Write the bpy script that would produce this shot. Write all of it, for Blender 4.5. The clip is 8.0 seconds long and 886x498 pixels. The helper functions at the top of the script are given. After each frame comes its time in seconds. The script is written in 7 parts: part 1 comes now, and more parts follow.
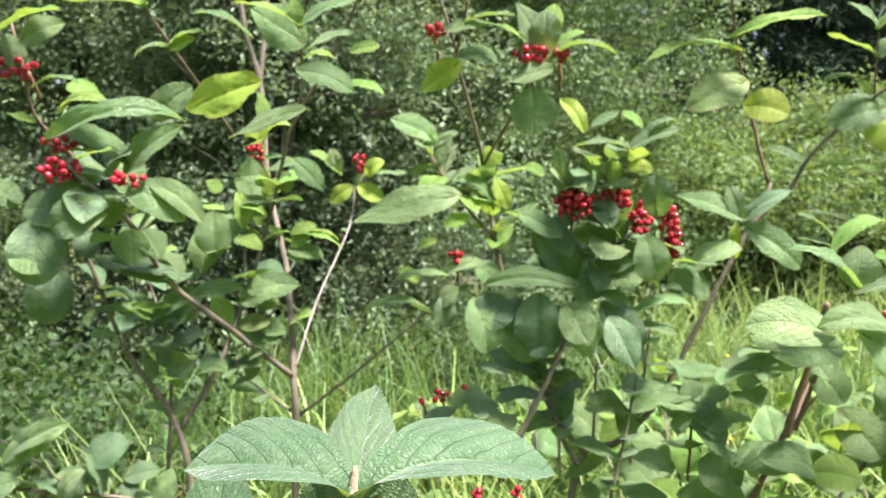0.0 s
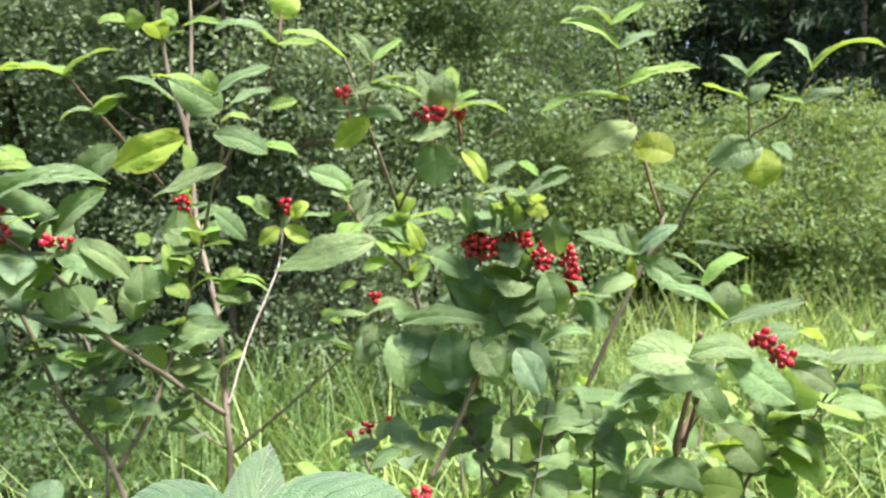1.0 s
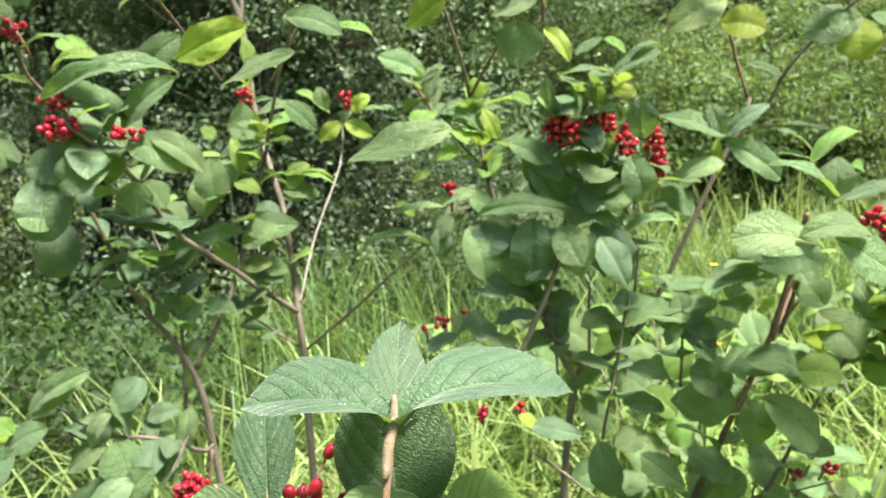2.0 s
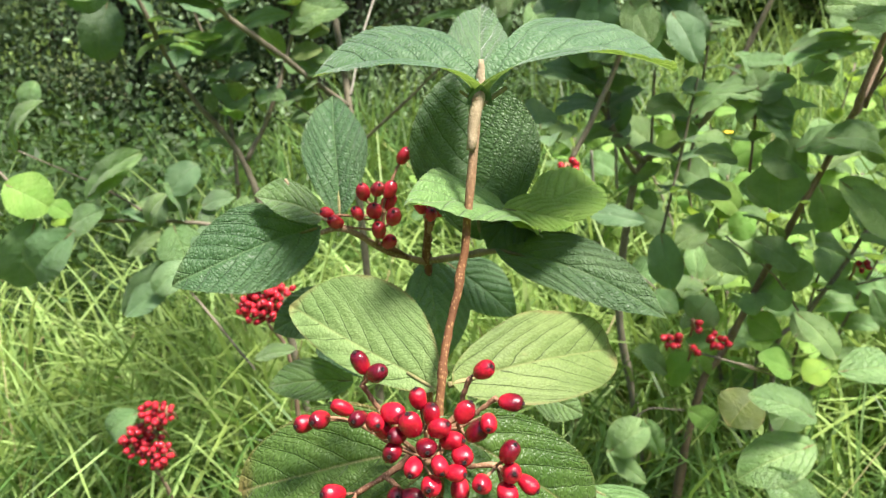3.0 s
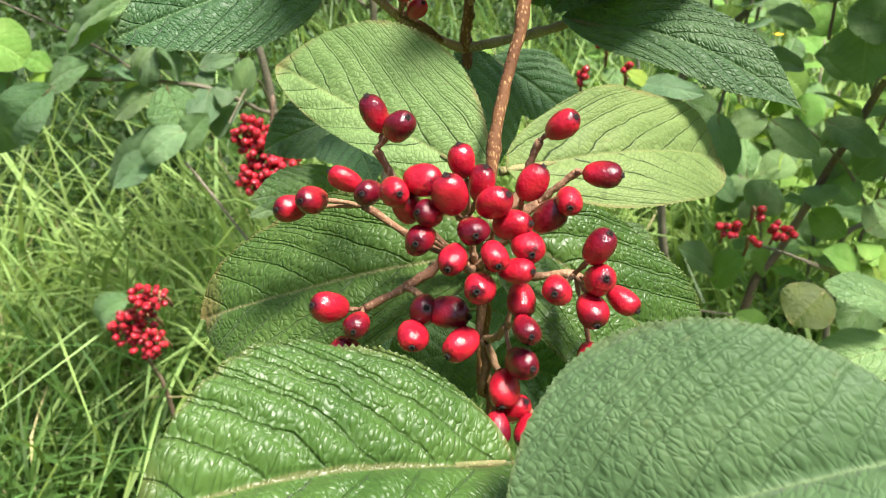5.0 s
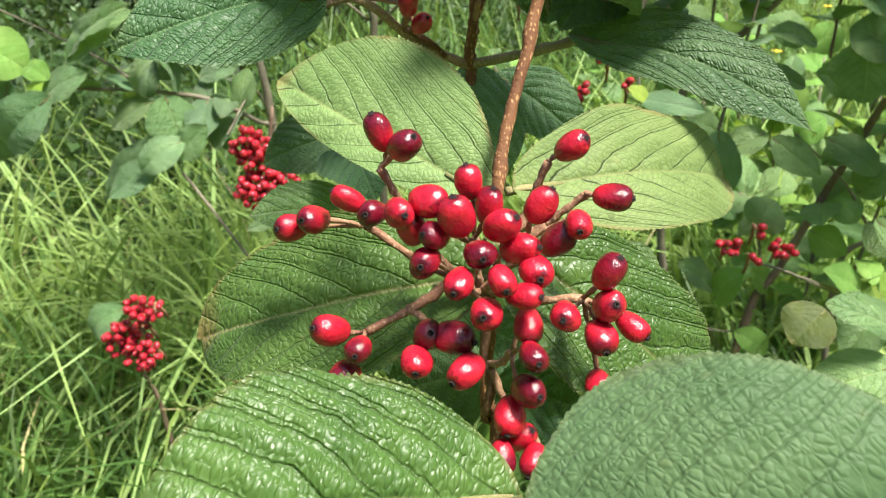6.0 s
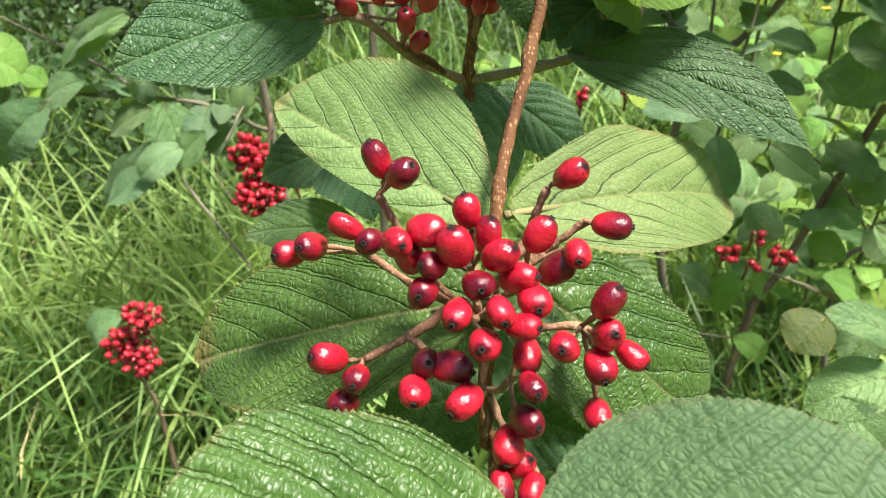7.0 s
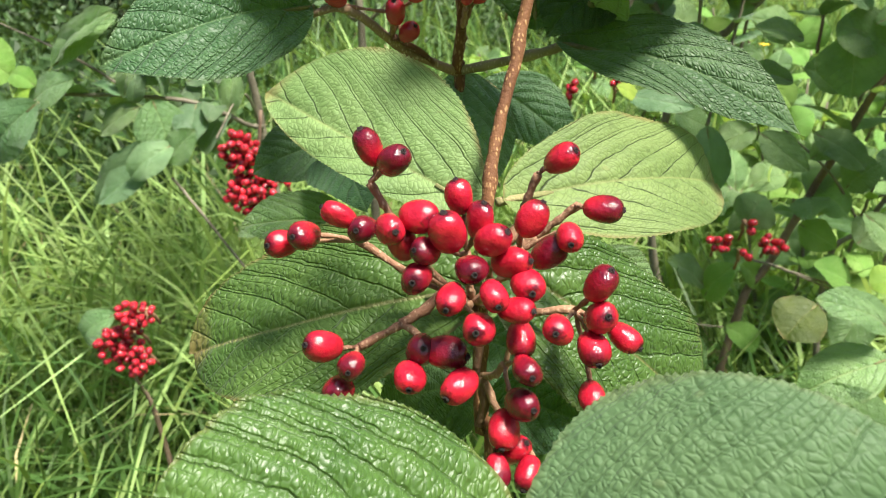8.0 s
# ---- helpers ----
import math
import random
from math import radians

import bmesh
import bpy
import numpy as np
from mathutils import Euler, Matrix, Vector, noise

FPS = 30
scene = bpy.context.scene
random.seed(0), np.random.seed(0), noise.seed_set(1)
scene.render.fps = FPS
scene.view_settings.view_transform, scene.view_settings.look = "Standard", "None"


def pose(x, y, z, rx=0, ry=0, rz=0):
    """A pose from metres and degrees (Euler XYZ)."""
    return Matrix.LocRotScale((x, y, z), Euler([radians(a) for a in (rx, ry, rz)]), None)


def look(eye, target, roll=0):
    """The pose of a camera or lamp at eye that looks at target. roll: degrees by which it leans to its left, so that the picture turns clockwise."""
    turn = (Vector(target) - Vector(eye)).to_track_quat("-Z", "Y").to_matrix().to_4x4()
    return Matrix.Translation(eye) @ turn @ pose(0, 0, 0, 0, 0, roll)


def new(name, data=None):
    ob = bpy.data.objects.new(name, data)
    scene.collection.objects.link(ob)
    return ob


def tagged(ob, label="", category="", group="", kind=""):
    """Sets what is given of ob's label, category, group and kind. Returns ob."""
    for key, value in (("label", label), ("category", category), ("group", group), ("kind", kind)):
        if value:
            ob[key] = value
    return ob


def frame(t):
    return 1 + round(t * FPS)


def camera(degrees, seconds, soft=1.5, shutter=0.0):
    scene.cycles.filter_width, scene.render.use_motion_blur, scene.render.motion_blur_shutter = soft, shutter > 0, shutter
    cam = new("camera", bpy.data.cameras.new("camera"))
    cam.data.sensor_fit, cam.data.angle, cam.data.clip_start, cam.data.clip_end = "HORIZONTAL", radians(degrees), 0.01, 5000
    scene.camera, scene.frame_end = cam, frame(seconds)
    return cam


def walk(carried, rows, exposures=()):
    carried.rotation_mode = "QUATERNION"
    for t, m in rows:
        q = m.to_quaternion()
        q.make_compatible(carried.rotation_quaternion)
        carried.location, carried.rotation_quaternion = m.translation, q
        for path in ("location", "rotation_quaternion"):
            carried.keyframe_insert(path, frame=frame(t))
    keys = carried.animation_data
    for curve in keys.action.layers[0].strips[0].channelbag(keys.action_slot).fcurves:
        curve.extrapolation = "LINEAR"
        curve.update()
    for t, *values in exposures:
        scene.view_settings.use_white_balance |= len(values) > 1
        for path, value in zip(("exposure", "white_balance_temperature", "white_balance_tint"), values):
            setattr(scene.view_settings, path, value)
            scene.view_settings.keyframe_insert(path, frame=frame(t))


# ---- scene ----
cam = camera(55.1, 8.0, 1.0)
cam.data.dof.use_dof = True           # small sensor, focused on the berries
cam.data.dof.focus_distance = 0.23
cam.data.dof.aperture_fstop = 40.0
PATH = [
    (0, (0.032, 0.013, 1.119), (-0.02, 2.002, 0.914), 1.6),
    (0.5, (0.056, -0.028, 1.133), (0.103, 1.965, 0.984), 0.6),
    (1, (0.074, -0.057, 1.161), (0.14, 1.934, 0.99), -0.2),
    (1.2, (0.067, -0.057, 1.166), (0.124, 1.933, 0.969), -0.3),
    (2.3, (0.002, -0.009, 1.109), (-0.04, 1.931, 0.625), -2.2),
    (2.5, (-0.003, -0.008, 1.091), (-0.068, 1.911, 0.533), -2.3),
    (3, (-0.009, -0.009, 1.044), (-0.119, 1.859, 0.339), -2.5),
    (3.5, (-0.009, 0.01, 0.999), (-0.15, 1.829, 0.179), -2.9),
    (4, (-0.01, 0.038, 0.963), (-0.165, 1.836, 0.099), -2.8),
    (4.5, (-0.02, 0.06, 0.948), (-0.174, 1.857, 0.086), -2.1),
    (6, (-0.029, 0.079, 0.948), (-0.168, 1.894, 0.119), -0.6),
    (6.5, (-0.026, 0.08, 0.952), (-0.166, 1.896, 0.128), -0.8),
    (7, (-0.029, 0.083, 0.954), (-0.166, 1.897, 0.124), -0.6),
    (7.5, (-0.038, 0.078, 0.952), (-0.156, 1.896, 0.128), -0.6),
    (8, (-0.029, 0.081, 0.952), (-0.148, 1.893, 0.115), -1.3),
]
walk(cam, [(t, look(eye, target, roll)) for t, eye, target, roll in PATH],
     [(0, 1.88, 6050, 30), (1.2, 1.88, 6050, 30), (3, 1.54, 6250, 16), (4.5, 1.43, 6200, 12), (8, 1.42, 6200, 12)])

# ---- daylight: bright, thinly veiled sky, soft sun from high on the right, behind ----
SUN_ELEVATION, SUN_AZIMUTH = radians(64), radians(125)   # azimuth from +y, positive towards +x
world = bpy.data.worlds.new("sky")
scene.world = world
world.use_nodes = True
sky = world.node_tree.nodes.new("ShaderNodeTexSky")
sky.sky_type, sky.sun_disc = "NISHITA", False
sky.sun_elevation, sky.sun_rotation = SUN_ELEVATION, SUN_AZIMUTH
sky.dust_density = 3.0
back = world.node_tree.nodes["Background"]
back.inputs["Strength"].default_value = 0.08
world.node_tree.links.new(sky.outputs[0], back.inputs[0])
sun = new("sun", bpy.data.lights.new("sun", "SUN"))
sun.data.energy, sun.data.angle, sun.data.color = 5.0, radians(14), (1.0, 0.93, 0.80)
to_sun = Vector((math.sin(SUN_AZIMUTH) * math.cos(SUN_ELEVATION), math.cos(SUN_AZIMUTH) * math.cos(SUN_ELEVATION), math.sin(SUN_ELEVATION)))
sun.matrix_world = look(to_sun * 30, (0, 0, 0))


# ---- materials ----
class Net:
    """Short hand for node trees."""

    def __init__(self, name):
        self.mat = bpy.data.materials.new(name)
        self.mat.use_nodes = True
        self.tree = self.mat.node_tree
        self.tree.nodes.clear()

    def add(self, kind, ins=(), operation="", use_clamp=False, data_type="", feature="", interpolation_type="", uv_map=""):
        node = self.tree.nodes.new("ShaderNode" + kind)
        if operation:
            node.operation = operation
        if use_clamp:
            node.use_clamp = True
        if data_type:
            node.data_type = data_type
        if feature:
            node.feature = feature
        if interpolation_type:
            node.interpolation_type = interpolation_type
        if uv_map:
            node.uv_map = uv_map
        for key, value in (ins.items() if isinstance(ins, dict) else enumerate(ins)):
            if isinstance(value, bpy.types.NodeSocket):
                self.tree.links.new(value, node.inputs[key])
            elif value is not None:
                node.inputs[key].default_value = value
        return node

    def math(self, op, a, b=None, c=None, clamp=False):
        return self.add("Math", [a, b, c], operation=op, use_clamp=clamp).outputs[0]

    def mix(self, f, a, b):
        node = self.add("Mix", {0: f, 6: a, 7: b}, data_type="RGBA")
        return node.outputs[2]

    def ramp(self, f, lo, hi, a=0.0, b=1.0):
        return self.add("MapRange", [f, lo, hi, a, b], interpolation_type="SMOOTHSTEP").outputs[0]

    def noise(self, vec, scale, detail=3.0, rough=0.55):
        return self.add("TexNoise", {"Vector": vec, "Scale": scale, "Detail": detail, "Roughness": rough}).outputs["Fac"]

    def out(self, shader):
        self.add("OutputMaterial", {"Surface": shader})
        return self.mat


def rgb(r, g, b):
    return (r, g, b, 1.0)


VEINS = 5.7     # pairs of side veins on a blade


def leaf_material(name, base, second, vein, glow, rough=0.5, thin=0.3, relief=1.0, brown=0.0, spread=0.25, sheen=0.05, shine=0.36, line=0.46, cut=0.25, ink=0.5):
    """A net-veined leaf blade: ladder veins pressed into the upper side, mottled colour, some light through it."""
    n = Net(name)
    uv = n.add("UVMap", uv_map="blade").outputs[0]
    sep = n.add("SeparateXYZ", [uv])
    across, along = sep.outputs[0], sep.outputs[1]
    rnd = n.add("ObjectInfo").outputs["Random"]
    spot = n.add("VectorMath", [uv, None], operation="ADD")
    n.tree.links.new(n.add("CombineXYZ", [n.math("MULTIPLY", rnd, 37.0), n.math("MULTIPLY", rnd, 91.0), 0.0]).outputs[0], spot.inputs[1])
    wobble = n.math("MULTIPLY", n.math("SUBTRACT", n.noise(spot.outputs[0], 4.0, 3.0, 0.6), 0.5), 0.10)
    sway = n.math("MULTIPLY", n.math("SINE", n.math("MULTIPLY_ADD", along, 6.0, n.math("MULTIPLY", rnd, 6.28))), 0.022)
    x = n.math("ADD", n.math("MULTIPLY_ADD", across, 2.0, -1.0), sway)
    a, hand = n.math("ABSOLUTE", x), n.math("SIGN", x)
    rise = n.math("MULTIPLY", a, n.math("MULTIPLY_ADD", a, 0.28, 0.36))
    uneven = n.math("MULTIPLY", n.math("SINE", n.math("MULTIPLY_ADD", along, 9.0, n.math("MULTIPLY", hand, 2.0))), 0.018)
    s = n.math("ADD", n.math("SUBTRACT", along, rise), n.math("MULTIPLY_ADD", hand, 0.022, uneven))
    s = n.math("ADD", s, wobble)
    cell = n.math("MULTIPLY", s, VEINS)
    off = n.math("ABSOLUTE", n.math("SUBTRACT", n.math("FRACT", cell), 0.5))     # 0.5 on a side vein
    fork = n.math("ABSOLUTE", n.math("SUBTRACT", n.math("FRACT", n.math("MULTIPLY_ADD", cell, 2.0, n.math("MULTIPLY", a, 0.5))), 0.5))
    side = n.math("MAXIMUM", n.ramp(off, 0.435, 0.5), n.math("MULTIPLY", n.ramp(fork, 0.38, 0.5), n.ramp(a, 0.40, 0.65, 0.0, 0.7)))
    mid = n.ramp(a, 0.06, 0.0)
    rib = n.math("MAXIMUM", side, mid)
    run = n.math("MULTIPLY_ADD", along, 0.82, n.math("MULTIPLY", a, 0.177))     # the way along a side vein
    ladder = n.add("CombineXYZ", [n.math("MULTIPLY_ADD", s, VEINS * 3.3, n.math("MULTIPLY", rnd, 40.0)), n.math("MULTIPLY_ADD", run, 56.0, n.math("MULTIPLY", hand, 5.0)), 0.0]).outputs[0]
    bent = n.add("TexNoise", {"Vector": ladder, "Scale": 0.6, "Detail": 1.0}).outputs["Color"]
    ladder = n.add("VectorMath", [bent, (1.3, 1.3, 0.0), ladder], operation="MULTIPLY_ADD").outputs[0]
    cup = n.add("TexVoronoi", {"Vector": ladder, "Scale": 1.0}, feature="F1").outputs["Distance"]
    seam = n.add("TexVoronoi", {"Vector": ladder, "Scale": 1.0}, feature="DISTANCE_TO_EDGE").outputs["Distance"]
    net = n.math("ADD", n.ramp(cup, 0.9, 0.1, 0.0, 0.36), n.ramp(seam, 0.0, 0.30, 0.0, 0.22))
    net = n.math("MULTIPLY_ADD", n.noise(ladder, 0.7, 2.0, 0.5), 0.5, net)
    fine = n.noise(spot.outputs[0], 42.0, 3.0)
    height = n.math("SUBTRACT", 1.0, n.math("MULTIPLY", rib, 0.6))
    height = n.math("ADD", height, n.math("MULTIPLY", net, 0.95))
    height = n.math("ADD", height, n.math("MULTIPLY", fine, 0.09))
    bump = n.add("Bump", {"Strength": 0.85 * relief, "Distance": 0.0009, "Height": height})
    big = n.noise(spot.outputs[0], 2.6, 4.0)
    col = n.mix(n.ramp(big, 0.32, 0.70), rgb(*base), rgb(*second))
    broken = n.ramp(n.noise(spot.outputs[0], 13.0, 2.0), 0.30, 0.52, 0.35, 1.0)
    # darker lines on side veins and net seams: vein colour plus painted groove shade
    vein_shade = n.math("MAXIMUM", n.math("MULTIPLY", n.ramp(side, cut, 0.95), broken), n.math("MULTIPLY", n.ramp(seam, 0.10, 0.0), 0.42))
    col = n.mix(n.math("MULTIPLY", vein_shade, line), col, rgb(*[c * ink for c in base]))
    col = n.mix(n.math("MULTIPLY", n.ramp(a, 0.030, 0.008), 0.55), col, rgb(*vein))
    tone = n.add("HueSaturation", {"Hue": n.math("MULTIPLY_ADD", rnd, 0.03, 0.485), "Saturation": 1.0,
                                   "Value": n.math("MULTIPLY_ADD", n.math("FRACT", n.math("MULTIPLY", rnd, 7.7)), spread * 2, 1.0 - spread), "Color": col}).outputs[0]
    if brown:
        edge = n.add("SeparateXYZ", [n.add("UVMap", uv_map="rim").outputs[0]])
        out = n.math("ABSOLUTE", n.math("MULTIPLY_ADD", edge.outputs[0], 2.0, -1.0))
        rim = n.ramp(n.math("ADD", n.math("MAXIMUM", n.math("MULTIPLY", out, 0.98), edge.outputs[1]), n.math("MULTIPLY", n.math("SUBTRACT", big, 0.5), 0.35)), 0.90, 1.02)
        blot = n.ramp(n.noise(spot.outputs[0], 9.0, 2.0), 0.70, 0.78)
        tone = n.mix(n.math("MULTIPLY", n.math("MAXIMUM", rim, n.math("MULTIPLY", blot, 0.5)), brown), tone, rgb(0.17, 0.12, 0.045))
    gloss = n.add("BsdfPrincipled", {"Base Color": tone, "Roughness": n.math("MULTIPLY_ADD", fine, 0.25, rough - 0.1), "Normal": bump.outputs[0],
                                     "Sheen Weight": sheen, "Sheen Roughness": 0.4, "Specular IOR Level": shine})
    lit = n.add("BsdfTranslucent", {"Color": n.mix(0.35, rgb(*glow), tone), "Normal": bump.outputs[0]})
    return n.out(n.add("MixShader", [thin, gloss.outputs[0], lit.outputs[0]]).outputs[0])


LEAF = {
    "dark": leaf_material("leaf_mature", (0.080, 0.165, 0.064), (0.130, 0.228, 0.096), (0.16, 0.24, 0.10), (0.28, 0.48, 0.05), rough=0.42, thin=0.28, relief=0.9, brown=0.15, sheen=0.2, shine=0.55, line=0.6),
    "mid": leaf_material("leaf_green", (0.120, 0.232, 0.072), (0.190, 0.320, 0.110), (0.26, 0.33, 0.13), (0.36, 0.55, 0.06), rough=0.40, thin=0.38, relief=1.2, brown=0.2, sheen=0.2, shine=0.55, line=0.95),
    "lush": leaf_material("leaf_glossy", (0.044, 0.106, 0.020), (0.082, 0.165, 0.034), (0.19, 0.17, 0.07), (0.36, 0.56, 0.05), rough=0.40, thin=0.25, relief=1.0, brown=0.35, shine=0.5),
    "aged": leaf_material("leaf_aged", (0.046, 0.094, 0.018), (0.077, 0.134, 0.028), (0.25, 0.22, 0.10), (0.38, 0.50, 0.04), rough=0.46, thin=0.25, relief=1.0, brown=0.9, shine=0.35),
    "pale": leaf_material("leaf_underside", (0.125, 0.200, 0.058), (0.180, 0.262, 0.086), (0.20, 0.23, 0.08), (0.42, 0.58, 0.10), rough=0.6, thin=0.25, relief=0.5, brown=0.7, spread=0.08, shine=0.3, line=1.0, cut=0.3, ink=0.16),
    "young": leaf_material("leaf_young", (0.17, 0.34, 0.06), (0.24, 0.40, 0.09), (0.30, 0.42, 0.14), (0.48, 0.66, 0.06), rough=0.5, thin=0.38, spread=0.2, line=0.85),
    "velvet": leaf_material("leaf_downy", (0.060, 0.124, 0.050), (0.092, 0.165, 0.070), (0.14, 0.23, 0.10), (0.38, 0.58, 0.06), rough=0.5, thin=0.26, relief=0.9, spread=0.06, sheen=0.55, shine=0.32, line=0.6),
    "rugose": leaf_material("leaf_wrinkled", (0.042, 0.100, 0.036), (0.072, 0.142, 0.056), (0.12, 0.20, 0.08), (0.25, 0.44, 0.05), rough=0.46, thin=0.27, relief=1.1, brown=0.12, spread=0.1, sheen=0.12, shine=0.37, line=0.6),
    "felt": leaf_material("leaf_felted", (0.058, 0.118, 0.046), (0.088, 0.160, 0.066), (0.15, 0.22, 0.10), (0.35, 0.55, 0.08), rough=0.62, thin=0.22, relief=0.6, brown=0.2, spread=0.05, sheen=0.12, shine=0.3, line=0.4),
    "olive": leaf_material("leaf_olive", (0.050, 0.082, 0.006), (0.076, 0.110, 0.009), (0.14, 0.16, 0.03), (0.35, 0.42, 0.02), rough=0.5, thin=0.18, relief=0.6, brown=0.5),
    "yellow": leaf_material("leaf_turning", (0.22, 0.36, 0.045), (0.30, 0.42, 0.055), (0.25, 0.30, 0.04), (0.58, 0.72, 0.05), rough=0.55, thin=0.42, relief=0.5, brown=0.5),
}


def bark_material(name, base, second, speck, rough=0.8, down=None, low=0.0, high=1.0):
    """Speckled bark; down is the colour of a felt that covers it from the height low to high."""
    n = Net(name)
    co = n.add("TexCoord").outputs["Object"]
    stretch = n.add("Mapping", {"Vector": co, "Scale": (1.0, 1.0, 0.35)}).outputs[0]
    big = n.noise(stretch, 55.0, 4.0)
    small = n.noise(co, 900.0, 2.0)
    pore = n.add("TexVoronoi", {"Vector": stretch, "Scale": 950.0}, feature="F1").outputs["Distance"]
    col = n.mix(n.ramp(big, 0.3, 0.7), rgb(*base), rgb(*second))
    col = n.mix(n.math("MULTIPLY", n.ramp(pore, 0.40, 0.18), 0.8), col, rgb(*speck))
    if down:
        tall = n.math("MULTIPLY_ADD", n.math("SUBTRACT", small, 0.5), 0.03, n.add("SeparateXYZ", [co]).outputs[2])
        col = n.mix(n.math("MULTIPLY", n.ramp(tall, low, high), 0.85), col, rgb(*down))
    bump = n.add("Bump", {"Strength": 0.9, "Distance": 0.0010, "Height": n.math("ADD", big, n.math("MULTIPLY", small, 0.5))})
    return n.out(n.add("BsdfPrincipled", {"Base Color": col, "Roughness": rough, "Normal": bump.outputs[0]}).outputs[0])


SHOOT = bark_material("shoot_bark", (0.12, 0.075, 0.045), (0.19, 0.13, 0.085), (0.30, 0.24, 0.17))
TWIG = bark_material("twig_bark", (0.088, 0.031, 0.008), (0.165, 0.070, 0.020), (0.34, 0.20, 0.08))
STEM = bark_material("stem_scurf", (0.088, 0.031, 0.008), (0.165, 0.070, 0.020), (0.34, 0.20, 0.08), down=(0.23, 0.165, 0.095), low=0.912, high=0.975)
RAY = bark_material("fruit_stalk", (0.17, 0.075, 0.038), (0.27, 0.150, 0.080), (0.38, 0.25, 0.15))
SIDE_TWIG = bark_material("side_twig", (0.19, 0.115, 0.060), (0.29, 0.195, 0.115), (0.38, 0.29, 0.19))
GREEN_TWIG = bark_material("green_twig", (0.17, 0.135, 0.060), (0.25, 0.205, 0.100), (0.33, 0.27, 0.16))
PETIOLE = bark_material("leaf_stalk", (0.13, 0.14, 0.045), (0.20, 0.18, 0.07), (0.26, 0.2, 0.1))
DOWNY = bark_material("downy_twig", (0.20, 0.155, 0.085), (0.29, 0.235, 0.14), (0.36, 0.30, 0.19), 0.9)
BARK = bark_material("stem_bark", (0.105, 0.090, 0.058), (0.200, 0.175, 0.120), (0.32, 0.29, 0.22))
# stem_bark at under half its value: the crown's shade painted into the trunks
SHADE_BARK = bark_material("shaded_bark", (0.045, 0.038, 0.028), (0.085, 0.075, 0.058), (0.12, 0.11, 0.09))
PALE_BARK = bark_material("pale_bark", (0.22, 0.205, 0.165), (0.33, 0.315, 0.265), (0.14, 0.12, 0.09))


def berry_material(name, pale, full, dark, share):
    n = Net(name)
    uv = n.add("UVMap", uv_map="blade").outputs[0]
    along = n.add("SeparateXYZ", [uv]).outputs[1]
    rnd = n.add("ObjectInfo").outputs["Random"]
    co = n.add("TexCoord").outputs["Object"]
    shift = n.add("VectorMath", [co, n.add("CombineXYZ", [rnd, n.math("MULTIPLY", rnd, 5.0), 0.0]).outputs[0]], operation="ADD").outputs[0]
    blush = n.noise(shift, 2.6, 3.0)
    col = n.mix(n.ramp(blush, 0.3, 0.7), rgb(*full), rgb(*pale))
    ripe = n.ramp(n.math("ADD", n.math("ADD", along, n.math("MULTIPLY", rnd, 0.8)), n.math("MULTIPLY", n.math("SUBTRACT", blush, 0.5), 0.7)), 0.98, 1.40)
    col = n.mix(n.math("MULTIPLY", ripe, share), col, rgb(*dark))
    col = n.mix(n.math("MULTIPLY", n.ramp(n.math("MULTIPLY_ADD", n.math("SUBTRACT", n.noise(shift, 6.0, 3.0), 0.5), 0.55, along), 0.82, 1.0), share), col, rgb(*[c * 0.5 for c in dark]))
    dust = n.noise(shift, 11.0, 4.0, 0.6)
    bump = n.add("Bump", {"Strength": 0.4, "Distance": 0.0008, "Height": n.math("ADD", blush, n.math("MULTIPLY", dust, 0.9))})
    return n.out(n.add("BsdfPrincipled", {"Base Color": col, "Roughness": n.math("MULTIPLY_ADD", dust, 0.28, 0.03), "Normal": bump.outputs[0], "Subsurface Weight": 0.04,
                                          "Subsurface Radius": (0.004, 0.0008, 0.0006), "Specular IOR Level": 0.5}).outputs[0])


BERRY = berry_material("berry_skin", (0.44, 0.012, 0.027), (0.27, 0.005, 0.016), (0.070, 0.003, 0.010), 0.9)
FRESH_BERRY = berry_material("fresh_berry_skin", (0.50, 0.032, 0.042), (0.35, 0.012, 0.026), (0.17, 0.005, 0.013), 0.5)
CALYX = bark_material("dry_calyx", (0.012, 0.006, 0.006), (0.03, 0.014, 0.012), (0.05, 0.03, 0.02), 0.8)


def foliage_material(name, base, second, glow, thin=0.3, rough=0.55):
    """Small leaves or blades joined into one mesh: every island its own tone."""
    n = Net(name)
    geo = n.add("NewGeometry")
    rnd = geo.outputs["Random Per Island"]
    patch = n.noise(geo.outputs["Position"], 2.2, 3.0)
    mixed = n.math("MULTIPLY_ADD", n.math("SUBTRACT", patch, 0.5), 1.2, rnd, clamp=True)
    col = n.mix(mixed, rgb(*base), rgb(*second))
    val = n.add("HueSaturation", {"Hue": n.math("MULTIPLY_ADD", rnd, 0.04, 0.48), "Saturation": 1.0, "Value": n.math("MULTIPLY_ADD", n.math("FRACT", n.math("MULTIPLY", rnd, 17.3)), 0.6, 0.7), "Color": col}).outputs[0]
    gloss = n.add("BsdfPrincipled", {"Base Color": val, "Roughness": rough, "Specular IOR Level": 0.25})
    lit = n.add("BsdfTranslucent", {"Color": n.mix(0.4, rgb(*glow), val)})
    return n.out(n.add("MixShader", [thin, gloss.outputs[0], lit.outputs[0]]).outputs[0])


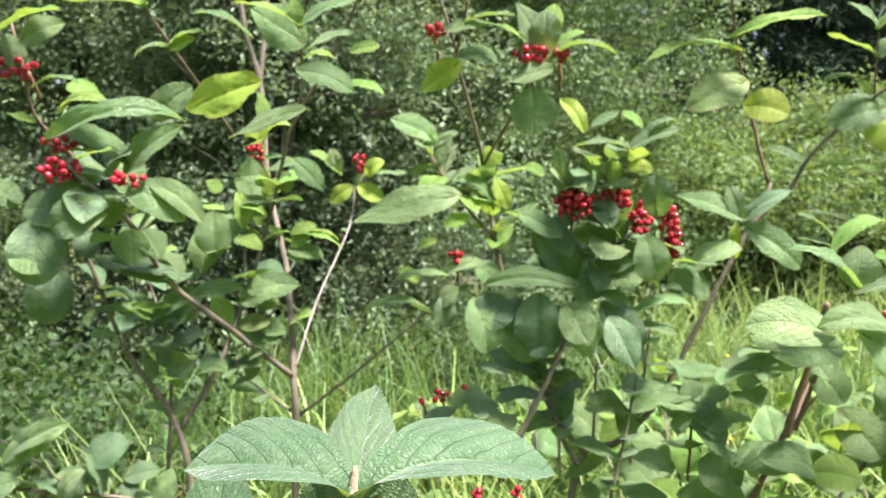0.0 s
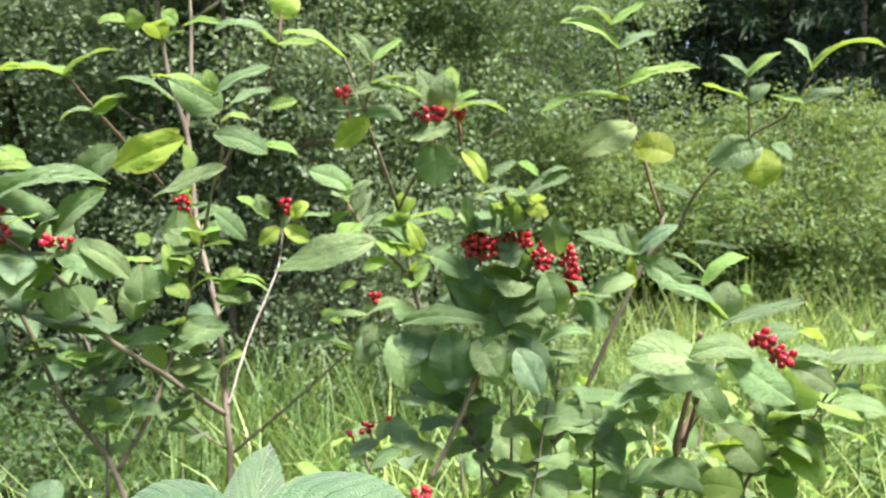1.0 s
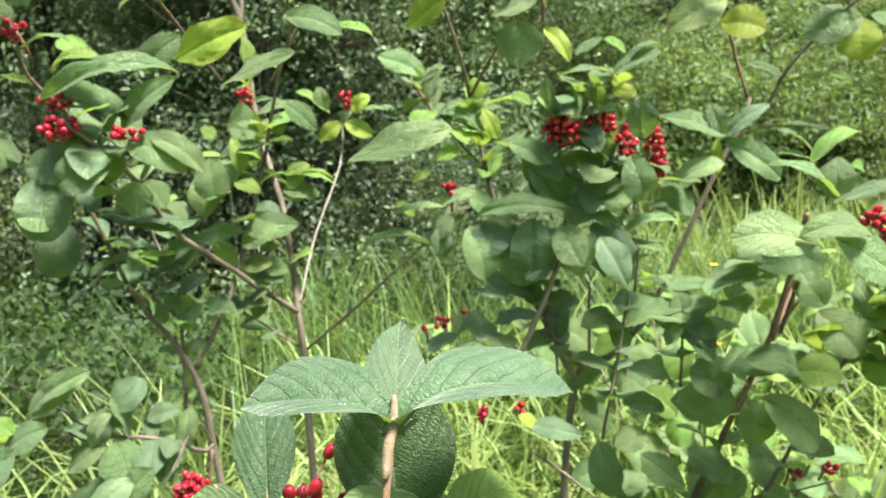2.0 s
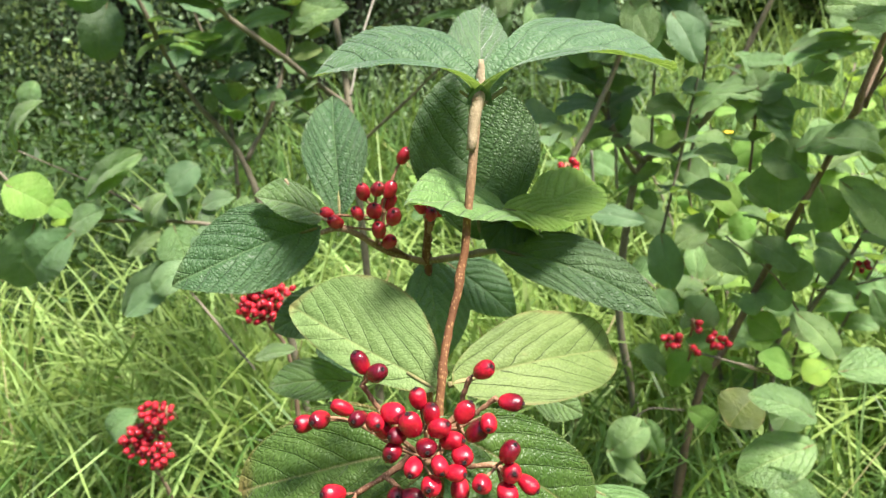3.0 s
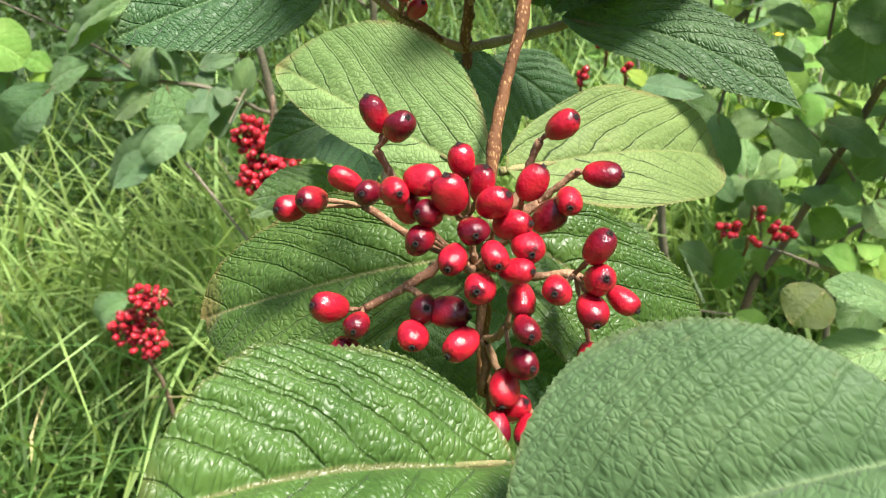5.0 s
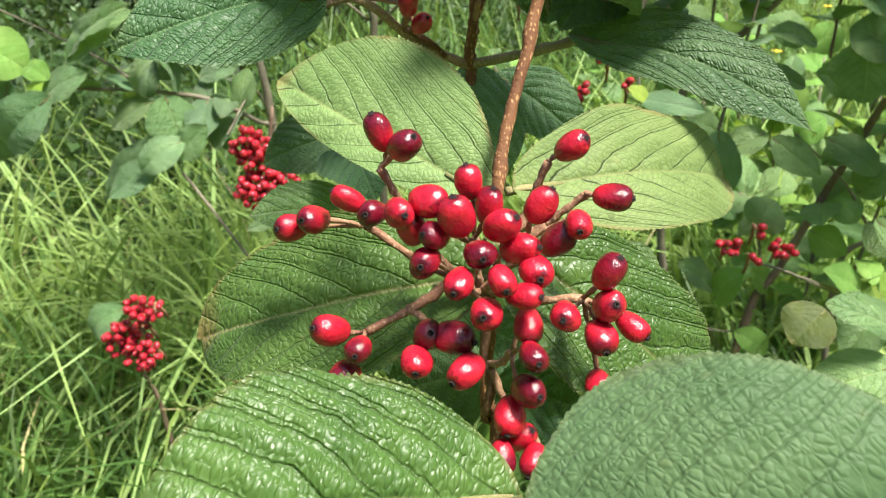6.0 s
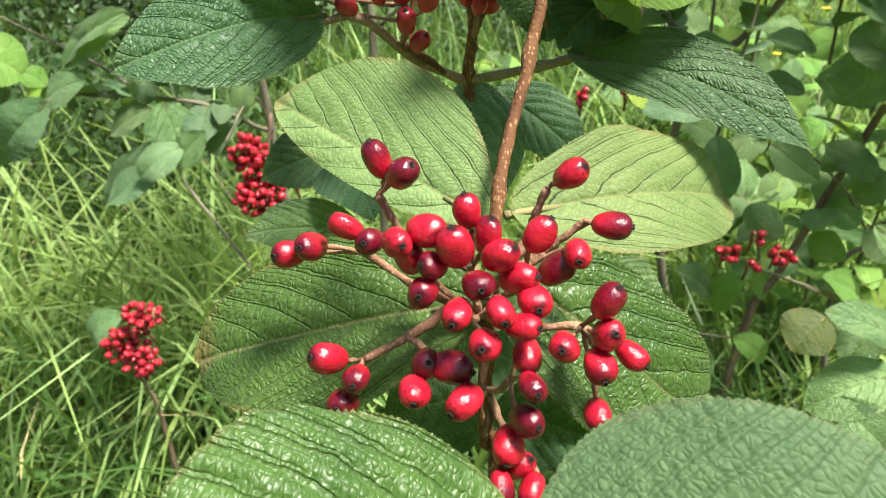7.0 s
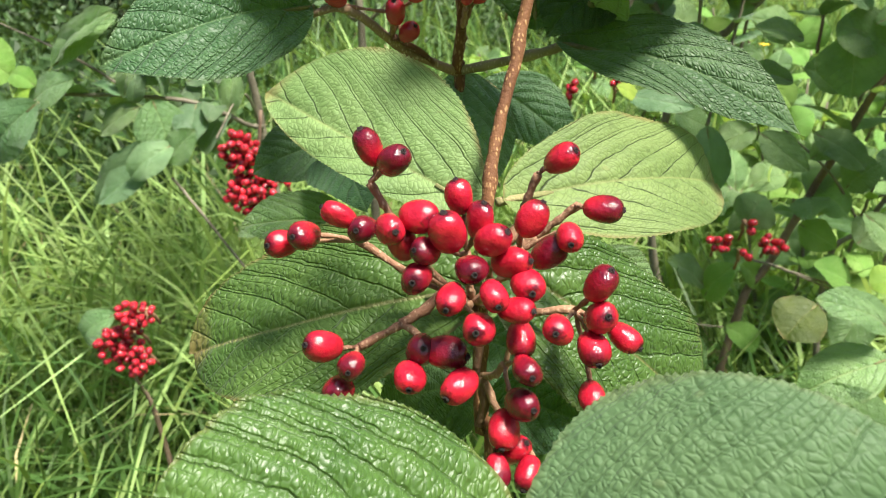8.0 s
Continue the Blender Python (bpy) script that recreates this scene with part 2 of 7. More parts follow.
GRASS = foliage_material("grass_blades", (0.140, 0.232, 0.050), (0.370, 0.490, 0.165), (0.50, 0.69, 0.14), 0.40, 0.5)
# grass again, deeper green and darkened: shade is put into its colour
SHADE_GRASS = foliage_material("shade_grass_blades", (0.036, 0.085, 0.018), (0.115, 0.200, 0.052), (0.45, 0.66, 0.10), 0.32, 0.45)
STRAW = foliage_material("dry_grass", (0.38, 0.31, 0.14), (0.50, 0.44, 0.24), (0.5, 0.42, 0.2), 0.2, 0.7)
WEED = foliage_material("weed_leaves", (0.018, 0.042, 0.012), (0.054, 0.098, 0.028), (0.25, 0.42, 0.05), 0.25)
THICKET = foliage_material("thicket_leaves", (0.032, 0.072, 0.026), (0.190, 0.285, 0.125), (0.30, 0.46, 0.07), 0.25)
SHADE = foliage_material("shade_leaves", (0.052, 0.100, 0.048), (0.225, 0.310, 0.165), (0.34, 0.48, 0.12), 0.32, 0.5)
WILLOW = foliage_material("willow_leaves", (0.038, 0.082, 0.024), (0.150, 0.240, 0.080), (0.42, 0.58, 0.08), 0.3)
FIR = foliage_material("conifer_needles", (0.022, 0.048, 0.022), (0.042, 0.075, 0.034), (0.05, 0.10, 0.03), 0.1)


def ground_material():
    n = Net("meadow_soil")
    co = n.add("TexCoord").outputs["Object"]
    big, small = n.noise(co, 0.6, 4.0), n.noise(co, 38.0, 5.0, 0.65)
    col = n.mix(n.ramp(small, 0.35, 0.68), rgb(0.036, 0.058, 0.016), rgb(0.080, 0.125, 0.034))
    col = n.mix(n.math("MULTIPLY", n.ramp(big, 0.4, 0.7), 0.5), col, rgb(0.075, 0.055, 0.03))
    bump = n.add("Bump", {"Strength": 0.8, "Distance": 0.02, "Height": small})
    return n.out(n.add("BsdfPrincipled", {"Base Color": col, "Roughness": 0.95, "Normal": bump.outputs[0]}).outputs[0])


SOIL = ground_material()


# ---- builders ----
WHERE = {}     # the place of every thing and part, by object name


def thing(name, at, label, category, group="", kind=""):
    ob = new(name)
    ob.empty_display_size = 0.05
    ob.matrix_basis = Matrix.Translation(at)
    WHERE[ob.name] = Matrix.Translation(at)
    return tagged(ob, label, category, group, kind)


def part(name, mesh, parent, m=None, label=""):
    """Hangs a mesh under a thing or part, at the world pose m (or where the parent is)."""
    ob = new(name, mesh)
    m = WHERE[parent.name] if m is None else m
    ob.parent = parent
    ob.matrix_basis = WHERE[parent.name].inverted() @ m
    WHERE[ob.name] = m
    return tagged(ob, label) if label else ob


def raw_mesh(name, verts, faces, mats, smooth=True, uvs=None, slots=None, rims=None):
    me = bpy.data.meshes.new(name)
    me.from_pydata(verts, [], faces)
    for m in mats:
        me.materials.append(m)
    if smooth:
        me.polygons.foreach_set("use_smooth", np.ones(len(me.polygons), dtype=bool))
    if slots is not None:
        me.polygons.foreach_set("material_index", np.array(slots, dtype=np.int32))
    if uvs is not None:
        layer = me.uv_layers.new(name="blade")
        loops = np.empty(len(me.loops), dtype=np.int32)
        me.loops.foreach_get("vertex_index", loops)
        layer.data.foreach_set("uv", np.asarray(uvs, dtype=np.float32)[loops].ravel())
        if rims is not None:
            layer = me.uv_layers.new(name="rim")
            layer.data.foreach_set("uv", np.asarray(rims, dtype=np.float32)[loops].ravel())
    me.update()
    return me


def smooth_line(points, steps):
    """A rounded line through points (x, y, z, radius)."""
    p = np.array(points, dtype=float)
    p = np.vstack([2 * p[0] - p[1], p, 2 * p[-1] - p[-2]])
    rows = []
    for i in range(1, len(p) - 2):
        for t in np.linspace(0, 1, steps, endpoint=False):
            a, b, c, d = p[i - 1:i + 3]
            rows.append(0.5 * (2 * b + (c - a) * t + (2 * a - 5 * b + 4 * c - d) * t * t + (3 * b - a - 3 * c + d) * t ** 3))
    rows.append(p[-2])
    return np.array(rows)


def tube_data(points, sides=7, steps=5, knots=0.0, seed=0):
    rows = smooth_line(points, steps) if len(points) > 1 else np.array(points)
    rng = np.random.default_rng(seed)
    verts, faces = [], []
    prev, drift = Vector((1, 0, 0)), Vector((0, 0, 0))
    for i, row in enumerate(rows):
        d = Vector(rows[min(i + 1, len(rows) - 1)][:3] - rows[max(i - 1, 0)][:3]).normalized()
        x = (prev - d * prev.dot(d))
        x = x.normalized() if x.length > 1e-6 else d.orthogonal().normalized()
        y, prev = d.cross(x), x
        r = max(row[3], 0.0002) * (1 + knots * rng.uniform(-1, 1) + (2.5 * knots if i % 11 == 6 else 0))
        drift = drift * 0.6 + (x * rng.uniform(-1, 1) + y * rng.uniform(-1, 1)) * r * 2.2 * knots
        for k in range(sides):
            g = 2 * math.pi * k / sides
            verts.append(tuple(Vector(row[:3]) + drift + (x * math.cos(g) + y * math.sin(g)) * r))
        if i:
            o = (i - 1) * sides
            faces += [(o + k, o + (k + 1) % sides, o + sides + (k + 1) % sides, o + sides + k) for k in range(sides)]
    faces.append(tuple(range(sides))[::-1])
    faces.append(tuple(range(len(verts) - sides, len(verts))))
    return verts, faces


def branch(parent, points, mat, name="branch", sides=8, steps=8, label="", knots=0.09):
    o = WHERE[parent.name].translation
    local = [(x - o.x, y - o.y, z - o.z, r) for x, y, z, r in points]
    v, f = tube_data(local, sides, steps, knots, seed=len(WHERE))
    return part(name, raw_mesh(name, v, f, [mat]), parent, None, label)


def leaf_data(length, width, nu, nv, arch=0.1, fold=0.15, quilt=0.0, wave=0.02, tooth=0.0, seed=0, twist=0.0, belly=0.42, stalk=0.09, skew=1.0, blunt=0.72, lop=0.0):
    """Blade along +y from its base, +z its upper side, with a short stalk behind the base."""
    rng = np.random.default_rng(seed)
    ph = rng.uniform(0, 6.28, 4)
    u = np.linspace(0, 1, nu + 1)[:, None]
    v = np.linspace(-1, 1, nv + 1)[None, :]
    p = blunt
    q = p * (1 - belly) / belly
    prof = (u ** p) * ((1 - u) ** q)
    prof = prof / prof.max()
    a = np.abs(v)
    odd = (np.arange(nu + 1) % 2)[:, None]
    jag = 1 + tooth * (odd * 2 - 1) * (a > 0.99) + 0.03 * np.sin(9 * u + ph[0])
    x = v * prof * jag * width / 2 * (1 + (lop + 0.06 * np.sin(ph[1])) * np.sign(v))
    y = u * length - 0.10 * length * (1 - u) ** 6 * a ** 1.5 + a * 0 + 0.012 * length * np.sin(7 * u + ph[2]) * (a ** 2)
    am = np.abs(x) / (width / 2)
    s = y / length - am * (0.36 + 0.28 * am) + 0.022 * np.sign(v) + 0.018 * np.sin(9 * y / length + 2 * np.sign(v))
    pillow = np.abs(np.sin(math.pi * (s * VEINS)))
    rib = np.minimum(1, am / 0.12)
    bow = u ** skew * (1 - u) * (1 + skew) ** (1 + skew) / skew ** skew
    z = (arch * bow * length + fold * np.abs(x) - 0.55 * fold * x * x / (width / 2)
         + quilt * (pillow ** 0.6) * rib * prof + wave * length * np.sin(11 * u + ph[3] + 2 * np.sign(v)) * a ** 2 * np.minimum(1, 4 * u)
         + twist * x * (u - 0.4) + 0.012 * length * np.sin(5 * u + ph[1]))
    z = z - z[0, nv // 2]
    verts = np.stack([x, y + 0 * x, z], -1).reshape(-1, 3)
    uvs = np.stack([(x / (width / 2) + 1) / 2, y / length + 0 * x], -1).reshape(-1, 2)
    rims = np.stack([(v + 1) / 2 + 0 * u, u + 0 * v], -1).reshape(-1, 2)
    faces = []
    w = nv + 1
    for i in range(nu):
        for j in range(nv):
            faces.append((i * w + j, i * w + j + 1, (i + 1) * w + j + 1, (i + 1) * w + j))
    slots = [0] * len(faces)
    sv, sf = tube_data([(0, -stalk * length, -0.02 * length, 0.016 * length), (0, -stalk * 0.4 * length, 0, 0.013 * length), (0, 0.10 * length, arch * 0.3 * length + 0.001 * length, 0.011 * length)], 5, 2)
    o = len(verts)
    faces += [tuple(k + o for k in f) for f in sf]
    slots += [1] * len(sf)
    verts = [tuple(r) for r in verts] + sv
    uvs = np.vstack([uvs, np.full((len(sv), 2), 0.5)])
    rims = np.vstack([rims, np.full((len(sv), 2), 0.5)])
    return verts, faces, uvs, slots, rims


LEAF_MESHES = {}


def leaf_pose(base, tip, face):
    b, t = Vector(base), Vector(tip)
    y = (t - b).normalized()
    f = Vector(face)
    z = f - y * f.dot(y)
    z = z.normalized() if z.length > 1e-4 else y.orthogonal().normalized()
    x = y.cross(z)
    m = Matrix((x, y, z)).transposed().to_4x4()
    m.translation = b
    return m, (t - b).length


def leaf(parent, base, tip, width, face, kind="mid", label=""):
    """A shrub leaf of medium detail; alike leaves share one of a few blades."""
    m, length = leaf_pose(base, tip, face)
    k = (len(WHERE) * 7) % 6
    if (kind, k) not in LEAF_MESHES:
        d = leaf_data(1.0, 0.62, 34, 12, 0.04 + 0.03 * k, 0.10 + 0.09 * (k % 3), 0.026, 0.026, 0.014, k, 0.12 * (k - 2.5), 0.40 + 0.02 * k, blunt=0.57)
        LEAF_MESHES[kind, k] = raw_mesh("leaf_" + kind, d[0], d[1], [LEAF[kind], PETIOLE], True, d[2], d[3], d[4])
    return part("leaf", LEAF_MESHES[kind, k], parent, m @ Matrix.Diagonal((1.10 * width / 0.62, length, length, 1)), label)


def big_leaf(parent, base, tip, width, face, kind="mid", arch=0.1, fold=0.15, wave=0.02, quilt=0.0012, twist=0.0, belly=0.42, stalk=0.1, skew=1.0, blunt=0.66, lop=0.0, label=""):
    """A leaf seen close to: quilted between its veins, with a toothed rim."""
    m, length = leaf_pose(base, tip, face)
    d = leaf_data(length, width, 104, 36, arch, fold, quilt, wave, 0.011, len(WHERE), twist, belly, stalk, skew, blunt, lop)
    return part("leaf", raw_mesh("leaf_close", d[0], d[1], [LEAF[kind], PETIOLE], True, d[2], d[3], d[4]), parent, m, label)


def berry_mesh(name, rings, sides, skin):
    """An oblong, slightly flattened drupe along +y with a dry calyx at its tip; length 1."""
    verts, faces, uvs, slots = [], [], [], []
    for i in range(rings + 1):
        g = math.pi * i / rings
        y = -math.cos(g) * 0.5
        r = 0.365 * math.sin(g) ** 0.80 * (1 - 0.06 * math.cos(g))
        for k in range(sides):
            f = 2 * math.pi * k / sides
            k2 = r * (1 + 0.045 * math.sin(2 * f + 1.3 * g) + 0.03 * math.sin(3 * f - 2.1 * g))
            verts.append((k2 * math.cos(f), y - (0.025 if i == rings else 0), k2 * 0.90 * math.sin(f)))
            uvs.append((k / sides, i / rings))
        if i:
            o = (i - 1) * sides
            faces += [(o + k, o + sides + k, o + sides + (k + 1) % sides, o + (k + 1) % sides) for k in range(sides)]
    slots = [0] * len(faces)
    o = len(verts)
    n = 6
    for y, r in ((0.44, 0.085), (0.53, 0.065), (0.49, 0.02)):
        for k in range(n):
            f = 2 * math.pi * k / n
            verts.append((r * math.cos(f), y + 0.03 * (k % 2), r * math.sin(f)))
            uvs.append((0, 1))
    for ring in range(2):
        p = o + ring * n
        faces += [(p + k, p + n + k, p + n + (k + 1) % n, p + (k + 1) % n) for k in range(n)]
        slots += [1] * n
    faces.append(tuple(range(o + 2 * n, o + 3 * n)))
    slots.append(1)
    return raw_mesh(name, verts, faces, [skin, CALYX], True, uvs, slots)


BERRY_FINE, BERRY_FAR = berry_mesh("berry", 18, 22, BERRY), berry_mesh("berry_small", 8, 10, FRESH_BERRY)
BERRY_NEW = berry_mesh("fresh_berry", 14, 16, FRESH_BERRY)


def fruit_truss(shrub, hub, foot, berries, size, fine=False, label="", rays=1, front=0.35, knot=None):
    """Part of a corymb: a stalk from foot to hub, rays that part from the hub, and a drupe on the end of each pedicel.
    A berry may bring the way in which its tip points; a knot is where the pedicels part."""
    o = h = Vector(hub)
    verts, faces, pieces = [], [], []

    def run(points, sides, steps, name=""):
        local = [tuple(Vector(p[:3]) - o) + (p[3],) for p in points]
        if fine and name:
            v, f = tube_data(local, sides, steps + 2, 0.12, len(pieces))
            pieces.append((name, raw_mesh(name, v, f, [RAY])))
            return
        v, f = tube_data(local, sides, steps, 0.12, len(verts))
        n = len(verts)
        verts.extend(v)
        faces.extend(tuple(k + n for k in q) for q in f)

    k = size / (0.012 if fine else 0.009)
    ft = Vector(foot)
    run([(*ft, 0.0013 * k), (*(ft.lerp(h, 0.5) + Vector((0.001, 0, 0))), 0.0015 * k), (*h, 0.0016 * k)], 6, 3)
    axis = (h - ft).normalized()
    side = axis.orthogonal().normalized()
    up = axis.cross(side)
    fork, order = knot, [(Vector(b[:3]), tuple(b[3:])) for b in berries]
    order.sort(key=lambda c: math.atan2((c[0] - h).dot(up), (c[0] - h).dot(side)))
    per = max(1, math.ceil(len(order) / rays))
    rng = random.Random(len(WHERE))
    made = []
    for i in range(0, len(order), per):
        group = order[i:i + per]
        mean = sum((c for c, _ in group), Vector()) / len(group)
        knot = Vector(fork) if fork else h.lerp(mean, 0.74) - axis * (mean - h).length * 0.10
        run([(*h, 0.0013 * k), (*(h.lerp(knot, 0.5) - axis * 0.0015 * k), 0.0011 * k), (*knot, 0.0013 * k)], 6, 3, "ray")
        for c, given in group:
            way = Vector(given) if given else ((c - h).normalized() + Vector((0, -0.8, 0.6)) * front + Vector((rng.uniform(-1, 1), rng.uniform(-1, 1), rng.uniform(-1, 1))) * 0.42).normalized()
            start = c - way * size * 0.46
            run([(*knot, 0.0009 * k), (*(knot.lerp(start, 0.5) - way * 0.0012 * k), 0.0007 * k), (*start, 0.0008 * k)], 5, 2, "pedicel")
            made.append((c, way))
    cl = part("fruit_truss", raw_mesh("fruit_truss", verts, faces, [RAY]), shrub, Matrix.Translation(h), label)
    for name, mesh in pieces:
        part(name, mesh, cl)
    for c, way in made:
        turn = way.to_track_quat("Y", "Z").to_matrix().to_4x4() @ Matrix.Rotation(rng.uniform(0, 6.28), 4, "Y")
        s = size * rng.uniform(0.86, 1.06)
        part("berry", BERRY_NEW if fine == 2 else BERRY_FINE if fine else BERRY_FAR, cl, Matrix.Translation(c) @ turn @ Matrix.Diagonal((s * rng.uniform(0.92, 1.08), s * rng.uniform(0.92, 1.04), s * rng.uniform(0.98, 1.10), 1)))
    return cl


def blob_cluster(shrub, centre, wide, tall, count, size=0.0102, seed=0, label=""):
    """A crowded cluster seen from farther off: drupes packed into a lump, on stalks from behind it."""
    rng = random.Random(seed)
    c = Vector(centre)
    deep = 0.6 * min(wide, tall) + 0.006
    got = []
    for i in range(count * 30):
        v = Vector((rng.uniform(-1, 1), rng.uniform(-1, 1), rng.uniform(-1, 1)))
        if v.length > 1:
            continue
        p = c + Vector((v.x * wide, v.y * deep, v.z * tall))
        if all((p - q).length > 0.72 * size for q in got):
            got.append(p)
        if len(got) == count:
            break
    hub = c + Vector((0, deep + 0.012, -0.004))
    return fruit_truss(shrub, hub, hub + Vector((0.004, 0.02, -0.03)), got, size, False, label, max(2, count // 5))


def leafy(shrub, points, pairs, size, kinds, seed=0, first=0.25, wild=0.35):
    """Opposite leaves in crossing pairs along a shoot through points."""
    rng = random.Random(seed)
    rows = smooth_line([(*p[:3], 0.0) for p in points], 8)[:, :3]
    n = len(rows)
    for i in range(pairs):
        f = first + (1 - first) * (i + 0.5) / pairs
        k = min(n - 2, int(f * (n - 1)))
        c = Vector(rows[k])
        d = Vector(rows[k + 1] - rows[k]).normalized()
        ref = Vector((1, 0, 0)) if i % 2 else Vector((0, 1, 0))
        out = (ref - d * ref.dot(d)).normalized()
        out = Matrix.Rotation(rng.uniform(-0.6, 0.6), 3, d) @ out
        for sgn in (1, -1):
            w = (out * sgn + d * rng.uniform(0.1, 0.6) + Vector((rng.uniform(-1, 1), rng.uniform(-1, 1), rng.uniform(-1, 0.6))) * wild).normalized()
            long = size * rng.uniform(0.65, 1.15)
            b = c + w * 0.10 * long
            leaf(shrub, tuple(b), tuple(b + w * long), long * rng.uniform(0.52, 0.72), (rng.uniform(-0.4, 0.4), rng.uniform(-0.7, 0.2), 1.0), rng.choice(kinds))


# ---- the shoot nearest to the camera ----
shoot = thing("wayfaring_shoot", (-0.045, 0.15, 0.0), "tall leafy wayfaring tree shoot with bright red berry clusters", "shrub")
branch(shoot, [(-0.045, 0.15, -0.02, 0.0055), (-0.042, 0.17, 0.3, 0.0042), (-0.036, 0.215, 0.6, 0.003), (-0.0295, 0.266, 0.7906, 0.0021), (-0.0322, 0.275, 0.809, 0.002), (-0.0323, 0.288, 0.8285, 0.0019), (-0.0312, 0.303, 0.862, 0.0018), (-0.0261, 0.318, 0.8887, 0.0018), (-0.0199, 0.332, 0.9146, 0.0018), (-0.014, 0.348, 0.968, 0.0022), (-0.012, 0.352, 0.98, 0.0026)], STEM, "stem", 12, 8, "scurfy stem, reddish brown below and felted buff above")
branch(shoot, [(-0.016, 0.342, 0.956, 0.0021), (-0.0135, 0.349, 0.972, 0.0027), (-0.0115, 0.353, 0.983, 0.0024), (-0.011, 0.354, 0.992, 0.0009)], DOWNY, "bud", 9, 4, "felted buff bud")
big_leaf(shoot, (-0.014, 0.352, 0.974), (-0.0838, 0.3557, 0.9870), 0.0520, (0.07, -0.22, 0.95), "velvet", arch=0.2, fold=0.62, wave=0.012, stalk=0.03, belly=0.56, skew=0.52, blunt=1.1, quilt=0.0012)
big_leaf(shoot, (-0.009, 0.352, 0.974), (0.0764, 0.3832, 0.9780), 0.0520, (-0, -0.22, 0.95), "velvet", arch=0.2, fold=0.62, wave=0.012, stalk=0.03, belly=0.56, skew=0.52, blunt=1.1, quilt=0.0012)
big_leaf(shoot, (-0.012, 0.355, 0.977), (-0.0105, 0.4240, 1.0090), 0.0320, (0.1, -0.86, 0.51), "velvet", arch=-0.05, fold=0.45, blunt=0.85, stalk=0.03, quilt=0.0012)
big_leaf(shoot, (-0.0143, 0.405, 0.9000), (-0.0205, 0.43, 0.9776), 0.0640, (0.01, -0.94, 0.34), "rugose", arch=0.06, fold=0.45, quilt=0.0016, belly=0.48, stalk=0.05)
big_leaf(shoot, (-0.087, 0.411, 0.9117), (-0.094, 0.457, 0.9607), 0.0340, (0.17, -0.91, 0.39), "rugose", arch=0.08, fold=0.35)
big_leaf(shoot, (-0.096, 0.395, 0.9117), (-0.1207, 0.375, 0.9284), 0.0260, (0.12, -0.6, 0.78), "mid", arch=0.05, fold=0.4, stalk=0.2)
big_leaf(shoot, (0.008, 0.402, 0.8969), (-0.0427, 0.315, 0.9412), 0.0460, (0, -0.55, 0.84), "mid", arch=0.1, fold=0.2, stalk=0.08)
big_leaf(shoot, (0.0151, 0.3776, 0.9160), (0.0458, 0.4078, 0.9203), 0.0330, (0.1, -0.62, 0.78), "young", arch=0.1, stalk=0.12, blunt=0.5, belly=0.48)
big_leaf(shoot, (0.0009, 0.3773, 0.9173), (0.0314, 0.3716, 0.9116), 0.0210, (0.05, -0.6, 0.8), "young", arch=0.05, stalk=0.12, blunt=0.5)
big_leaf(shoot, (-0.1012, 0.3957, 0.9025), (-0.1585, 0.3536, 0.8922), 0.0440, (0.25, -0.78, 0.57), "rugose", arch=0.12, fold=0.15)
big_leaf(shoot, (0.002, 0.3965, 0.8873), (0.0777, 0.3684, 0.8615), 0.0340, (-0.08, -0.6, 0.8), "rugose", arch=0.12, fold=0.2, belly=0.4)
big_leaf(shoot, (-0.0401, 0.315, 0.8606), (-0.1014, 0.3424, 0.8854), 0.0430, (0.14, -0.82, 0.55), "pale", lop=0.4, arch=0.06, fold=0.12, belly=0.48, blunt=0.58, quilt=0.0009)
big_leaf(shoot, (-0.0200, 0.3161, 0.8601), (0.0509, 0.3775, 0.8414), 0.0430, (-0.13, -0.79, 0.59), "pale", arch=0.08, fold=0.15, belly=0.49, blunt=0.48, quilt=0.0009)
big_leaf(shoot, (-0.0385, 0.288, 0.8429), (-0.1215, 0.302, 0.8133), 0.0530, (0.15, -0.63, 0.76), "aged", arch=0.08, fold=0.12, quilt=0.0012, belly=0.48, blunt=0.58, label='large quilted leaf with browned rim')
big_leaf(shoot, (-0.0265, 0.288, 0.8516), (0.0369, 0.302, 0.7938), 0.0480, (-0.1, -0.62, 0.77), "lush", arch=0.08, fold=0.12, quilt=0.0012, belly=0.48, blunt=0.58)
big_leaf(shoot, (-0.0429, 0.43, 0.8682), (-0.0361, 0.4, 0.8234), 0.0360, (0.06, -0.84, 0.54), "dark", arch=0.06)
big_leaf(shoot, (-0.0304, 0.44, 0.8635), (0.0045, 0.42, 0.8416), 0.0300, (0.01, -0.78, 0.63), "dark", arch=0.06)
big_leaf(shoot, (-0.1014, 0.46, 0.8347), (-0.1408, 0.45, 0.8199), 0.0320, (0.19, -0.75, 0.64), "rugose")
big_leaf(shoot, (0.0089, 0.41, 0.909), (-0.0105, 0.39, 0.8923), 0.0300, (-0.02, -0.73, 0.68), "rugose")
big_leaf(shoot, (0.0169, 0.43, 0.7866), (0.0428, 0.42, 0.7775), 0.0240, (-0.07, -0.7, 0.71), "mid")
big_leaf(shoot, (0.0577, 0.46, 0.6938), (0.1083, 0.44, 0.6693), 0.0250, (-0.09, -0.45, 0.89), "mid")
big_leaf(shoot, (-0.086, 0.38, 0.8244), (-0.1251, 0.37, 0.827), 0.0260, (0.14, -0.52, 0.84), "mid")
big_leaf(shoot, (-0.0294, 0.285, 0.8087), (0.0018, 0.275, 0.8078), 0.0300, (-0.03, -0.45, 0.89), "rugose")
